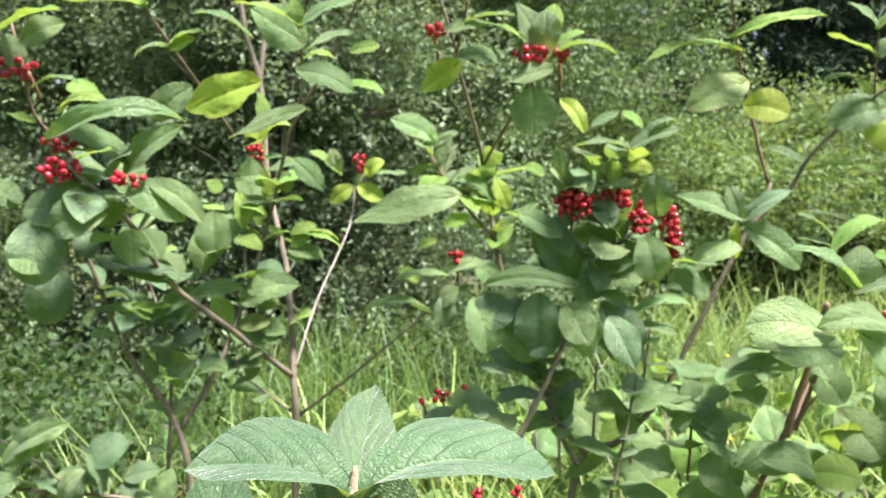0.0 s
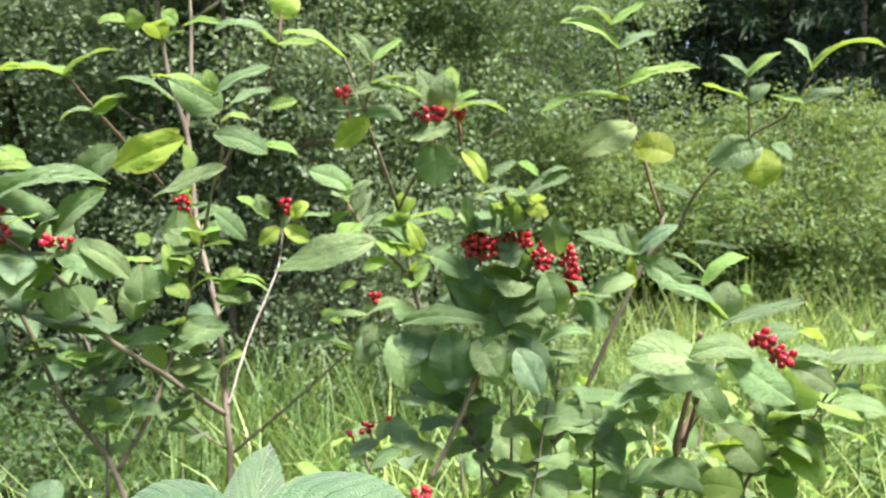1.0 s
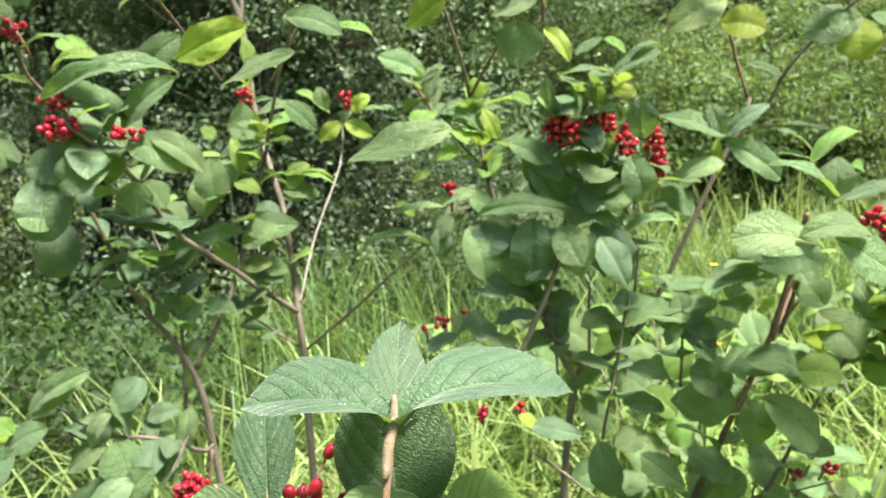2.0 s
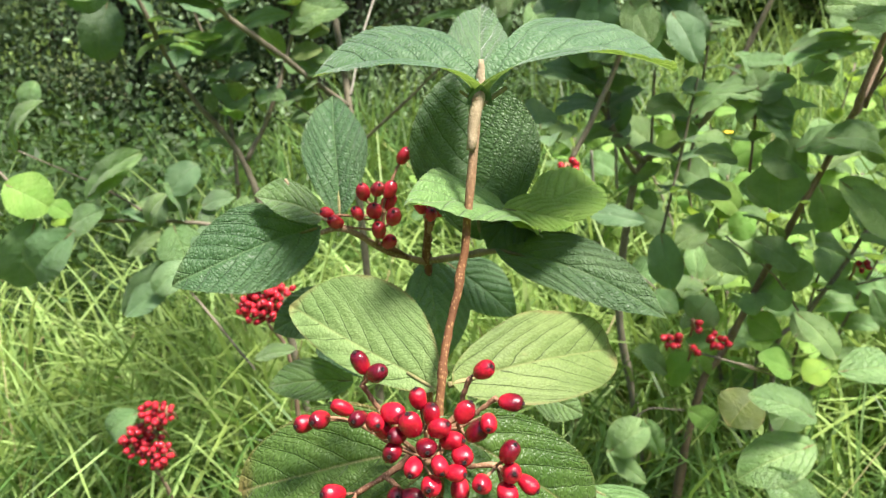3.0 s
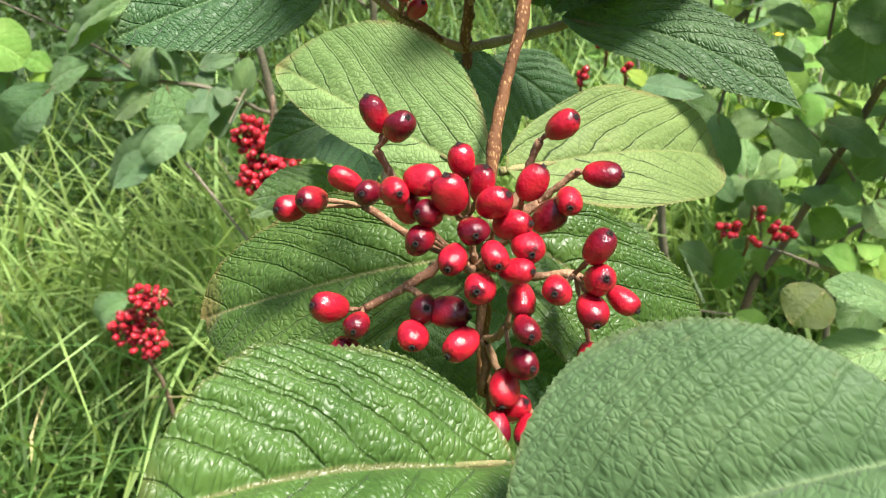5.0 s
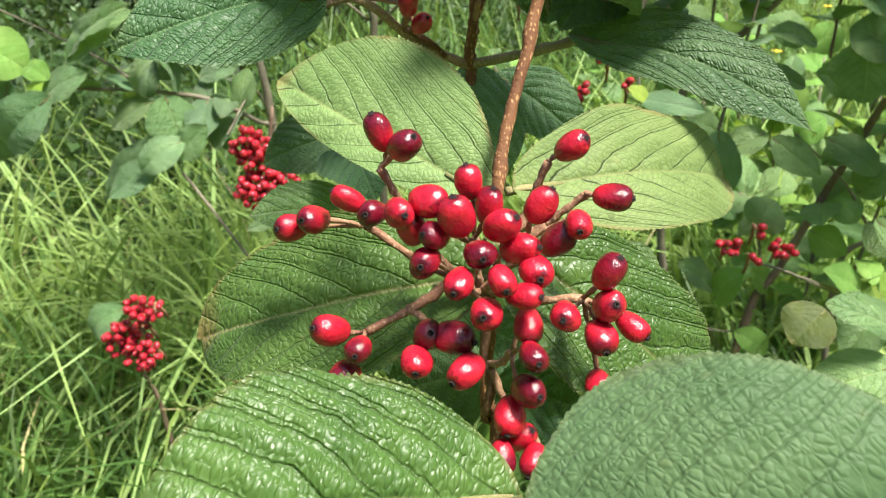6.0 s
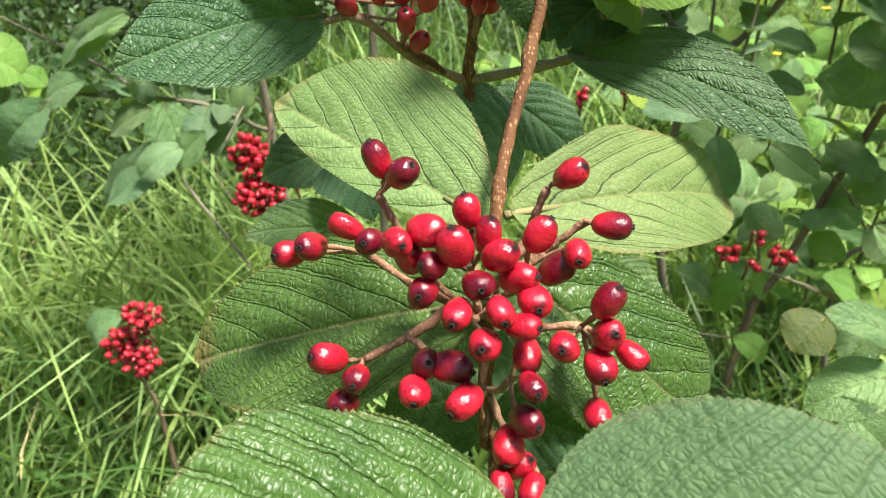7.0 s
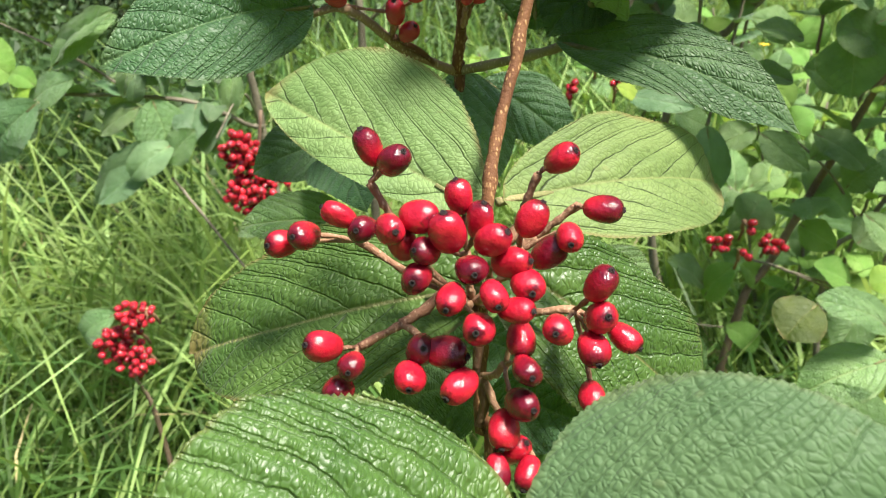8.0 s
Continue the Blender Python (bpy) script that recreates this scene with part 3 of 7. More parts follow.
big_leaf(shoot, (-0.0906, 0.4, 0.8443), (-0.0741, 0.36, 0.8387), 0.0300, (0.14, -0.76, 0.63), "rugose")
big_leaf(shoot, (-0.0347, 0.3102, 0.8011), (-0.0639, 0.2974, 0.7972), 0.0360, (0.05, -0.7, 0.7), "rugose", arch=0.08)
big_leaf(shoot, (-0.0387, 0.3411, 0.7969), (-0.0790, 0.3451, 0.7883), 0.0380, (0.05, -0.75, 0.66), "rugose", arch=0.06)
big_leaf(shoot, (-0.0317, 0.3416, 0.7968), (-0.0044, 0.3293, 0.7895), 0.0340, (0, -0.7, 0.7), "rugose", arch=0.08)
branch(shoot, [(-0.05, 0.3, 0, 0.005), (-0.055, 0.4, 0.5, 0.004), (-0.0441, 0.425, 0.8384, 0.0024), (-0.0439, 0.426, 0.8725, 0.0024), (-0.0424, 0.422, 0.8906, 0.0020), (-0.041, 0.42, 0.9051, 0.0016)], TWIG, "stem", 10, 6)
branch(shoot, [(-0.0439, 0.426, 0.8725, 0.0021), (-0.0636, 0.415, 0.8831, 0.0018), (-0.0834, 0.4, 0.9015, 0.0016), (-0.0993, 0.398, 0.8998, 0.0013)], SIDE_TWIG, "twig", 8, 5)
branch(shoot, [(-0.0834, 0.4, 0.9015, 0.0011), (-0.1007, 0.394, 0.9157, 0.001), (-0.1087, 0.39, 0.9321, 0.0008)], DOWNY, "twig", 8, 5)
branch(shoot, [(-0.0439, 0.426, 0.8725, 0.0021), (-0.0191, 0.418, 0.8801, 0.0019), (0.0015, 0.405, 0.8888, 0.0018), (0.0172, 0.402, 0.8994, 0.0014)], GREEN_TWIG, "twig", 8, 5)
fruit_truss(shoot, (-0.0686, 0.41, 0.8904), (-0.0532, 0.42, 0.8776), [(-0.0723, 0.4, 0.9213), (-0.0599, 0.41, 0.9193), (-0.0616, 0.415, 0.9111)], 0.0108, 2, "small red berry cluster on a forked stalk")
fruit_truss(shoot, (-0.0686, 0.41, 0.8904), (-0.0532, 0.42, 0.8776), [(-0.053, 0.425, 0.933), (-0.0918, 0.4, 0.9106), (-0.0613, 0.405, 0.8924)], 0.0108, 2, "small red berry cluster on a forked stalk")
fruit_truss(shoot, (-0.0686, 0.41, 0.8904), (-0.0532, 0.42, 0.8776), [(-0.0869, 0.397, 0.9067), (-0.0655, 0.4, 0.9007), (-0.0568, 0.395, 0.9093)], 0.0108, 2, "small red berry cluster on a forked stalk")
fruit_truss(shoot, (-0.0686, 0.41, 0.8904), (-0.0532, 0.42, 0.8776), [(-0.0673, 0.4, 0.9111), (-0.0641, 0.395, 0.924), (-0.0759, 0.4, 0.9101)], 0.0108, 2, "small red berry cluster on a forked stalk")
fruit_truss(shoot, (-0.0419, 0.422, 0.8906), (-0.043, 0.424, 0.8828), [(-0.0349, 0.42, 0.9049), (-0.0372, 0.425, 0.9089)], 0.0108, 2, "few red berries behind a pale leaf")
fruit_truss(shoot, (-0.0419, 0.422, 0.8906), (-0.043, 0.424, 0.8828), [(-0.0419, 0.425, 0.9101), (-0.0449, 0.415, 0.9083)], 0.0108, 2, "few red berries behind a pale leaf")
fruit_truss(shoot, (-0.0419, 0.422, 0.8906), (-0.043, 0.424, 0.8828), [(-0.0392, 0.41, 0.9052)], 0.0108, 2, "few red berries behind a pale leaf")
CLUSTER = "full cluster of glossy red berries with dark tips"
fruit_truss(shoot, (-0.0348, 0.2813, 0.8438), (-0.0336, 0.2757, 0.8243), [(-0.0679, 0.2768, 0.8709, -0.84, -0.16, 0.52), (-0.0610, 0.2708, 0.8696, -0.19, -0.93, 0.32), (-0.0777, 0.2792, 0.8641, -0.36, -0.87, 0.32), (-0.0848, 0.2829, 0.8601, -0.53, -0.81, 0.26)], 0.0108, True, CLUSTER, knot=(-0.0647, 0.2826, 0.8612))
fruit_truss(shoot, (-0.0544, 0.2847, 0.8641), (-0.0478, 0.2835, 0.8558), [(-0.0608, 0.2858, 0.8858, -0.33, -0.14, 0.94), (-0.0538, 0.2801, 0.8840, 0.53, -0.54, 0.65)], 0.0108, True, CLUSTER, knot=(-0.0610, 0.2853, 0.8763))
fruit_truss(shoot, (-0.0348, 0.2813, 0.8438), (-0.0336, 0.2757, 0.8243), [(-0.0535, 0.2630, 0.8730, 0.39, -0.88, 0.25), (-0.0510, 0.2677, 0.8672, -0.09, -0.52, 0.85), (-0.0448, 0.2607, 0.8684, -0.55, -0.73, 0.40), (-0.0467, 0.2661, 0.8750, 0.67, -0.73, 0.09)], 0.0108, True, CLUSTER, knot=(-0.0495, 0.2786, 0.8597))
fruit_truss(shoot, (-0.0348, 0.2813, 0.8438), (-0.0336, 0.2757, 0.8243), [(-0.0396, 0.2595, 0.8737, -0.15, -0.15, 0.98), (-0.0373, 0.2704, 0.8783, -0.17, 0.03, 0.98), (-0.0324, 0.2666, 0.8738, 0.22, -0.20, 0.95)], 0.0108, True, CLUSTER, knot=(-0.0360, 0.2778, 0.8605))
fruit_truss(shoot, (-0.0348, 0.2813, 0.8438), (-0.0336, 0.2757, 0.8243), [(-0.0200, 0.2681, 0.8736, 0.54, 0.09, 0.84), (-0.0110, 0.2674, 0.8692, 0.01, -1.00, 0.03), (-0.0156, 0.2696, 0.8640, 0.65, -0.38, 0.66), (-0.0293, 0.2611, 0.8711, 0.71, -0.38, 0.60)], 0.0108, True, CLUSTER, knot=(-0.0216, 0.2788, 0.8603))
fruit_truss(shoot, (-0.0220, 0.2876, 0.8651), (-0.0285, 0.2837, 0.8578), [(-0.0124, 0.2816, 0.8840, 0.60, -0.54, 0.59)], 0.0108, True, CLUSTER, knot=(-0.0179, 0.2843, 0.8790))
fruit_truss(shoot, (-0.0177, 0.2833, 0.8623), (-0.0285, 0.2831, 0.8565), [(-0.0023, 0.2754, 0.8732, 0.93, -0.35, 0.07)], 0.0108, True, CLUSTER, knot=(-0.0077, 0.2808, 0.8721))
fruit_truss(shoot, (-0.0348, 0.2813, 0.8438), (-0.0336, 0.2757, 0.8243), [(-0.0248, 0.2628, 0.8645, 0.85, -0.43, 0.30), (-0.0341, 0.2576, 0.8653, 0.17, -0.97, 0.18), (-0.0289, 0.2507, 0.8620, 0.24, -0.96, -0.13), (-0.0209, 0.2597, 0.8603, 0.17, -0.98, 0.04), (-0.0237, 0.2536, 0.8568, 0.80, -0.55, 0.24)], 0.0108, True, CLUSTER, knot=(-0.0291, 0.2732, 0.8542))
fruit_truss(shoot, (-0.0348, 0.2813, 0.8438), (-0.0336, 0.2757, 0.8243), [(-0.0386, 0.2528, 0.8601, -0.20, -0.98, -0.05), (-0.0322, 0.2500, 0.8538, -0.12, -0.94, 0.33), (-0.0472, 0.2605, 0.8615, -0.13, -0.97, 0.21)], 0.0108, True, CLUSTER, knot=(-0.0379, 0.2708, 0.8504))
fruit_truss(shoot, (-0.0430, 0.2781, 0.8479), (-0.0348, 0.2813, 0.8438), [(-0.0718, 0.2632, 0.8406, -0.63, -0.64, 0.45), (-0.0639, 0.2574, 0.8388, -0.01, -0.99, 0.15), (-0.0678, 0.2584, 0.8309, -0.12, -0.97, 0.23)], 0.0108, True, CLUSTER, knot=(-0.0633, 0.2667, 0.8384))
fruit_truss(shoot, (-0.0528, 0.2716, 0.8425), (-0.0430, 0.2781, 0.8479), [(-0.0467, 0.2578, 0.8432, 0.22, -0.79, 0.57), (-0.0488, 0.2511, 0.8398, 0.04, -0.99, -0.12), (-0.0403, 0.2557, 0.8439, 0.93, -0.37, 0.00), (-0.0368, 0.2478, 0.8397, -0.55, -0.82, -0.16)], 0.0108, True, CLUSTER, knot=(-0.0447, 0.2635, 0.8380))
fruit_truss(shoot, (-0.0348, 0.2813, 0.8438), (-0.0336, 0.2757, 0.8243), [(-0.0138, 0.2547, 0.8511, -0.18, -0.94, 0.30), (-0.0033, 0.2645, 0.8581, 0.42, -0.30, 0.86), (-0.0029, 0.2638, 0.8494, 0.23, -0.84, 0.50), (0.0037, 0.2661, 0.8425, 0.71, -0.63, -0.31), (-0.0045, 0.2608, 0.8423, 0.18, -0.92, -0.35), (-0.0044, 0.2588, 0.8297, 0.05, -0.95, -0.30)], 0.0108, True, CLUSTER, knot=(-0.0080, 0.2742, 0.8456))
fruit_truss(shoot, (-0.0320, 0.2750, 0.8249), (-0.0328, 0.2709, 0.8112), [(-0.0223, 0.2588, 0.8461, 0.05, -0.91, -0.41), (-0.0211, 0.2519, 0.8416, 0.24, -0.95, 0.18), (-0.0221, 0.2513, 0.8324, 0.49, -0.83, 0.25)], 0.0108, True, CLUSTER, knot=(-0.0257, 0.2673, 0.8334))
fruit_truss(shoot, (-0.0320, 0.2750, 0.8249), (-0.0328, 0.2709, 0.8112), [(-0.0262, 0.2522, 0.8243, -0.11, -0.87, -0.48), (-0.0240, 0.2538, 0.8166, 0.63, -0.33, 0.70), (-0.0278, 0.2466, 0.8161, 0.14, -0.79, -0.59), (-0.0204, 0.2474, 0.8148, -0.26, -0.89, -0.37)], 0.0108, True, CLUSTER, knot=(-0.0243, 0.2644, 0.8148))


# ---- the lower shoot in front, with its top pair of leaves ----
front_shoot = thing("wayfaring_shoot", (-0.03, 0.17, 0.0), "short wayfaring tree shoot topped by two broad quilted leaves", "shrub")
branch(front_shoot, [(-0.03, 0.17, -0.02, 0.0045), (-0.032, 0.185, 0.4, 0.0036), (-0.0282, 0.203, 0.7331, 0.0026), (-0.0282, 0.207, 0.8071, 0.0023), (-0.0282, 0.207, 0.8131, 0.002)], TWIG, "stem", 12, 8)
branch(front_shoot, [(-0.0282, 0.207, 0.8071, 0.0022), (-0.0282, 0.207, 0.8131, 0.0025), (-0.0282, 0.207, 0.8181, 0.0018), (-0.0277, 0.207, 0.8231, 0.0006)], DOWNY, "bud", 9, 4, "felted buff bud")
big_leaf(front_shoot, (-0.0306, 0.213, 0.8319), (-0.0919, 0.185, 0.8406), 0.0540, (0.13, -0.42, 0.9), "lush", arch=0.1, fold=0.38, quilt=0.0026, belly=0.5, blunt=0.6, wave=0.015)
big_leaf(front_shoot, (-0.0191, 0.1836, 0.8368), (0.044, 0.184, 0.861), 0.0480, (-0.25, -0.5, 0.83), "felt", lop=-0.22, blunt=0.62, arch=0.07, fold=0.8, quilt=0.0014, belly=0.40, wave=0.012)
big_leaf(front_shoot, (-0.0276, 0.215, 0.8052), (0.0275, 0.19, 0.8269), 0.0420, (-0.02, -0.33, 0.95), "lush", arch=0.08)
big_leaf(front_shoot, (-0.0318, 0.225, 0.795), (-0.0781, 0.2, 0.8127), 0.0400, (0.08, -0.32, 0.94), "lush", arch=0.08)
branch(front_shoot, [(-0.0282, 0.207, 0.8131, 0.0015), (-0.0304, 0.21, 0.8245, 0.0013), (-0.0306, 0.213, 0.8319, 0.0012)], PETIOLE, "petiole", 8, 5)
branch(front_shoot, [(-0.0282, 0.207, 0.8131, 0.0015), (-0.0255, 0.196, 0.8245, 0.0013), (-0.0191, 0.1836, 0.8368, 0.0012)], PETIOLE, "petiole", 8, 5)


# ---- the shrub with the pale forked stems ----
left_shrub = thing("wayfaring_shrub", (-0.35, 1.15, 0.0), "open wayfaring tree shrub with grey forked stems and red berries", "shrub", "wayfaring shrubs")
branch(left_shrub, [(-0.1642, 1.15, -0.02, 0.0072), (-0.1842, 1.15, 0.3, 0.0065), (-0.1942, 1.15, 0.6962, 0.0054), (-0.1976, 1.15, 0.8193, 0.0050), (-0.2193, 1.2, 0.9551, 0.0043), (-0.27, 1.3, 1.0838, 0.0042), (-0.2889, 1.32, 1.227, 0.0043), (-0.3129, 1.32, 1.3159, 0.0040), (-0.3284, 1.32, 1.4385, 0.0036), (-0.3323, 1.3, 1.5618, 0.0022)], BARK)
branch(left_shrub, [(-0.2915, 1.33, 1.2275, 0.0040), (-0.2858, 1.35, 1.3553, 0.0036), (-0.2876, 1.36, 1.4468, 0.0032), (-0.2855, 1.36, 1.5535, 0.0029)], BARK)
branch(left_shrub, [(-0.2398, 1.1, -0.02, 0.0065), (-0.2798, 1.09, 0.3, 0.0061), (-0.3112, 1.07, 0.6577, 0.0049), (-0.3318, 1.07, 0.768, 0.0043), (-0.3871, 1.05, 0.8671, 0.0035), (-0.4129, 1.02, 0.9662, 0.0030), (-0.4213, 1, 1.0191, 0.0025), (-0.41, 0.96, 1.0596, 0.0022), (-0.3806, 0.92, 1.0955, 0.0014)], BARK)
branch(left_shrub, [(-0.3605, 1.1, 0.6554, 0.0032), (-0.3484, 1.09, 0.7583, 0.0027), (-0.3542, 1.1, 0.8664, 0.0022), (-0.3791, 1.1, 0.9542, 0.0016), (-0.3794, 1.08, 1.0036, 0.0011)], BARK)
branch(left_shrub, [(-0.3265, 1.07, 0.7678, 0.0036), (-0.2855, 1.09, 0.8432, 0.0032), (-0.2544, 1.11, 0.9372, 0.0029), (-0.2233, 1.11, 1.0404, 0.0025), (-0.1921, 1.06, 1.1342, 0.0022), (-0.1603, 0.99, 1.1907, 0.0018), (-0.1432, 0.9, 1.2378, 0.0014)], BARK)
branch(left_shrub, [(-0.1993, 1.15, 0.8194, 0.0040), (-0.2704, 1.05, 0.9131, 0.0036), (-0.316, 1, 0.9678, 0.0032), (-0.335, 0.95, 1.0312, 0.0029), (-0.3566, 0.9, 1.0761, 0.0025), (-0.3885, 0.88, 1.1089, 0.0022)], BARK)
branch(left_shrub, [(-0.1948, 1.15, 0.8359, 0.0017), (-0.1842, 1.25, 0.9111, 0.0016), (-0.1516, 1.33, 1.0075, 0.0014), (-0.1456, 1.36, 1.0796, 0.0013), (-0.1423, 1.36, 1.1059, 0.0012)], PALE_BARK)
branch(left_shrub, [(-0.1885, 1.15, 0.765, 0.0025), (-0.1025, 1.1, 0.8444, 0.0019), (-0.0044, 1.05, 0.9404, 0.0014), (0.0411, 1.03, 0.9809, 0.0009)], BARK)
branch(left_shrub, [(-0.2005, 1.15, 0.7694, 0.0018), (-0.2478, 1.12, 0.8164, 0.0013), (-0.2876, 1.1, 0.8507, 0.0007)], BARK)
branch(left_shrub, [(-0.3212, 1.3, 1.1465, 0.0025), (-0.317, 1.1, 1.2129, 0.0022), (-0.3158, 1, 1.246, 0.0018), (-0.325, 0.95, 1.2775, 0.0014)], SHOOT)
branch(left_shrub, [(-0.2225, 1.2, 1.1473, 0.0022), (-0.1409, 1.15, 1.2735, 0.0019), (-0.1081, 1.1, 1.3357, 0.0017), (-0.0997, 1.1, 1.3837, 0.0014)], SHOOT)
branch(left_shrub, [(-0.3112, 1.07, 0.6577, 0.0029), (-0.3063, 1, 0.6808, 0.0027), (-0.3448, 0.95, 0.7205, 0.0024), (-0.3983, 0.93, 0.7336, 0.0022), (-0.4933, 0.93, 0.7386, 0.0020), (-0.5502, 0.93, 0.7655, 0.0018), (-0.6075, 0.95, 0.8103, 0.0016)], BARK)
branch(left_shrub, [(-0.3985, 0.93, 0.7322, 0.0016), (-0.4695, 0.95, 0.7702, 0.0012), (-0.5761, 0.97, 0.8138, 0.0009)], BARK)
branch(left_shrub, [(-0.3112, 1.07, 0.6577, 0.0014), (-0.3097, 1, 0.7173, 0.0012), (-0.3187, 0.92, 0.6905, 0.0009)], BARK)
branch(left_shrub, [(-0.3644, 0.9, 0.6543, 0.0016), (-0.3251, 0.88, 0.6126, 0.0015), (-0.2863, 0.86, 0.57, 0.0014)], BARK)
branch(left_shrub, [(-0.4248, 0.95, 1.1296, 0.0018), (-0.4341, 0.92, 1.1587, 0.0017), (-0.4348, 0.9, 1.2041, 0.0016), (-0.4456, 0.9, 1.25, 0.0014)], SHOOT)
leaf(left_shrub, (-0.328, 0.95, 1.277), (-0.4, 0.948, 1.288), 0.022, (-0.11, -0.23, 1.02), "young")
leaf(left_shrub, (-0.325, 0.95, 1.281), (-0.258, 0.936, 1.306), 0.015, (0.02, -0.23, 1.06), "mid")
leaf(left_shrub, (-0.316, 1, 1.243), (-0.271, 0.995, 1.256), 0.020, (0.07, -0.38, 0.91), "young")
leaf(left_shrub, (-0.309, 1, 1.236), (-0.358, 1.002, 1.227), 0.015, (-0.04, -0.38, 1.06), "mid")
leaf(left_shrub, (-0.143, 0.9, 1.238), (-0.189, 0.874, 1.265), 0.043, (0.32, -0.97, 0.14), "mid")
leaf(left_shrub, (-0.143, 0.88, 1.251), (-0.2, 0.851, 1.267), 0.015, (0.21, -0.4, 0.87), "young")
leaf(left_shrub, (-0.138, 0.88, 1.251), (-0.078, 0.877, 1.278), 0.020, (-0.07, -0.56, 0.68), "mid")
leaf(left_shrub, (-0.144, 0.88, 1.254), (-0.148, 0.873, 1.276), 0.016, (0.41, -0.96, 0.06), "young")
leaf(left_shrub, (-0.139, 0.88, 1.206), (-0.086, 0.884, 1.186), 0.028, (0.38, -0.91, 0.49), "mid")
leaf(left_shrub, (-0.101, 0.9, 1.188), (-0.054, 0.891, 1.183), 0.017, (0.04, -0.55, 0.83), "young")
leaf(left_shrub, (-0.154, 0.95, 1.17), (-0.234, 0.957, 1.138), 0.028, (0, -0.69, 0.78), "mid")
leaf(left_shrub, (-0.169, 1, 1.115), (-0.136, 1.005, 1.083), 0.025, (0.35, -0.88, 0.29), "mid")
leaf(left_shrub, (-0.229, 1.05, 1.207), (-0.319, 1.068, 1.173), 0.040, (0.09, -0.94, 0.16), "yellow")
leaf(left_shrub, (-0.294, 1, 1.195), (-0.339, 0.999, 1.16), 0.033, (0.49, -0.92, 0.17), "mid")
leaf(left_shrub, (-0.106, 1.1, 1.374), (-0.085, 1.107, 1.405), 0.038, (0.17, -0.96, 0.19), "yellow")
leaf(left_shrub, (-0.112, 1.1, 1.337), (-0.187, 1.082, 1.351), 0.022, (-0.06, -0.41, 0.78), "mid")
leaf(left_shrub, (-0.107, 1.1, 1.337), (-0.052, 1.082, 1.337), 0.025, (0.17, -0.58, 0.96), "young")
leaf(left_shrub, (-0.118, 1.1, 1.276), (-0.173, 1.079, 1.251), 0.022, (-0.09, -0.57, 0.96), "mid")
leaf(left_shrub, (-0.117, 1.1, 1.254), (-0.081, 1.097, 1.261), 0.021, (0.08, -0.72, 0.6), "young")
leaf(left_shrub, (-0.163, 1.3, 1.097), (-0.208, 1.298, 1.13), 0.019, (0.22, -0.53, 0.83), "young")
leaf(left_shrub, (-0.163, 1.3, 1.101), (-0.174, 1.295, 1.134), 0.021, (-0.02, -0.89, 0.55), "mid")
leaf(left_shrub, (-0.124, 1.34, 1.095), (-0.096, 1.326, 1.116), 0.026, (0.12, -0.89, 0.53), "yellow")
leaf(left_shrub, (-0.119, 1.34, 1.095), (-0.06, 1.32, 1.1), 0.018, (0.15, -0.38, 1.06), "mid")
leaf(left_shrub, (-0.15, 1.34, 1.076), (-0.182, 1.34, 1.051), 0.025, (0.26, -0.89, 0.32), "yellow")
leaf(left_shrub, (-0.135, 1.34, 1.076), (-0.096, 1.334, 1.055), 0.028, (-0.01, -0.89, 0.54), "yellow")
leaf(left_shrub, (-0.266, 1.05, 1.051), (-0.314, 1.038, 1.05), 0.018, (0.09, -0.36, 1.08), "young")
leaf(left_shrub, (-0.262, 1.05, 1.052), (-0.213, 1.057, 1.064), 0.018, (0.34, -0.51, 0.83), "mid")
leaf(left_shrub, (-0.262, 1.05, 1.048), (-0.214, 1.045, 1.046), 0.015, (0.2, -0.36, 0.92), "young")
leaf(left_shrub, (-0.271, 1.05, 1.076), (-0.286, 1.045, 1.088), 0.018, (0.2, -0.77, 0.49), "young")
leaf(left_shrub, (-0.218, 1.05, 1.083), (-0.243, 1.045, 1.093), 0.016, (0.33, -0.52, 0.98), "mid")
leaf(left_shrub, (-0.27, 1.02, 1.047), (-0.269, 1.019, 0.996), 0.040, (0.3, -0.93, 0.16), "mid")
leaf(left_shrub, (-0.203, 1.1, 1.076), (-0.196, 1.09, 1.102), 0.021, (0.12, -0.87, 0.53), "mid")
leaf(left_shrub, (-0.201, 1.15, 1.016), (-0.17, 1.155, 1.027), 0.020, (0.12, -0.77, 0.7), "young")
leaf(left_shrub, (-0.194, 1.15, 1.01), (-0.138, 1.155, 1.007), 0.013, (0.13, -0.23, 1.02), "young")
leaf(left_shrub, (-0.207, 1.15, 0.988), (-0.165, 1.153, 0.995), 0.029, (0.12, -0.76, 0.69), "mid")
leaf(left_shrub, (-0.325, 0.9, 1.101), (-0.263, 0.883, 1.148), 0.032, (0.31, -0.75, 0.67), "mid")
leaf(left_shrub, (-0.326, 0.9, 1.106), (-0.39, 0.902, 1.119), 0.016, (0.01, -0.22, 1.1), "young")
leaf(left_shrub, (-0.327, 0.9, 1.111), (-0.391, 0.9, 1.142), 0.028, (0.3, -0.64, 0.58), "mid")
leaf(left_shrub, (-0.314, 0.88, 1.084), (-0.257, 0.876, 1.05), 0.036, (0.24, -0.82, 0.5), "mid")
leaf(left_shrub, (-0.342, 0.88, 1.059), (-0.394, 0.873, 1.039), 0.042, (0.49, -0.81, 0.51), "mid")
leaf(left_shrub, (-0.321, 0.9, 1.036), (-0.323, 0.904, 0.999), 0.035, (0.27, -0.81, 0.53), "mid")
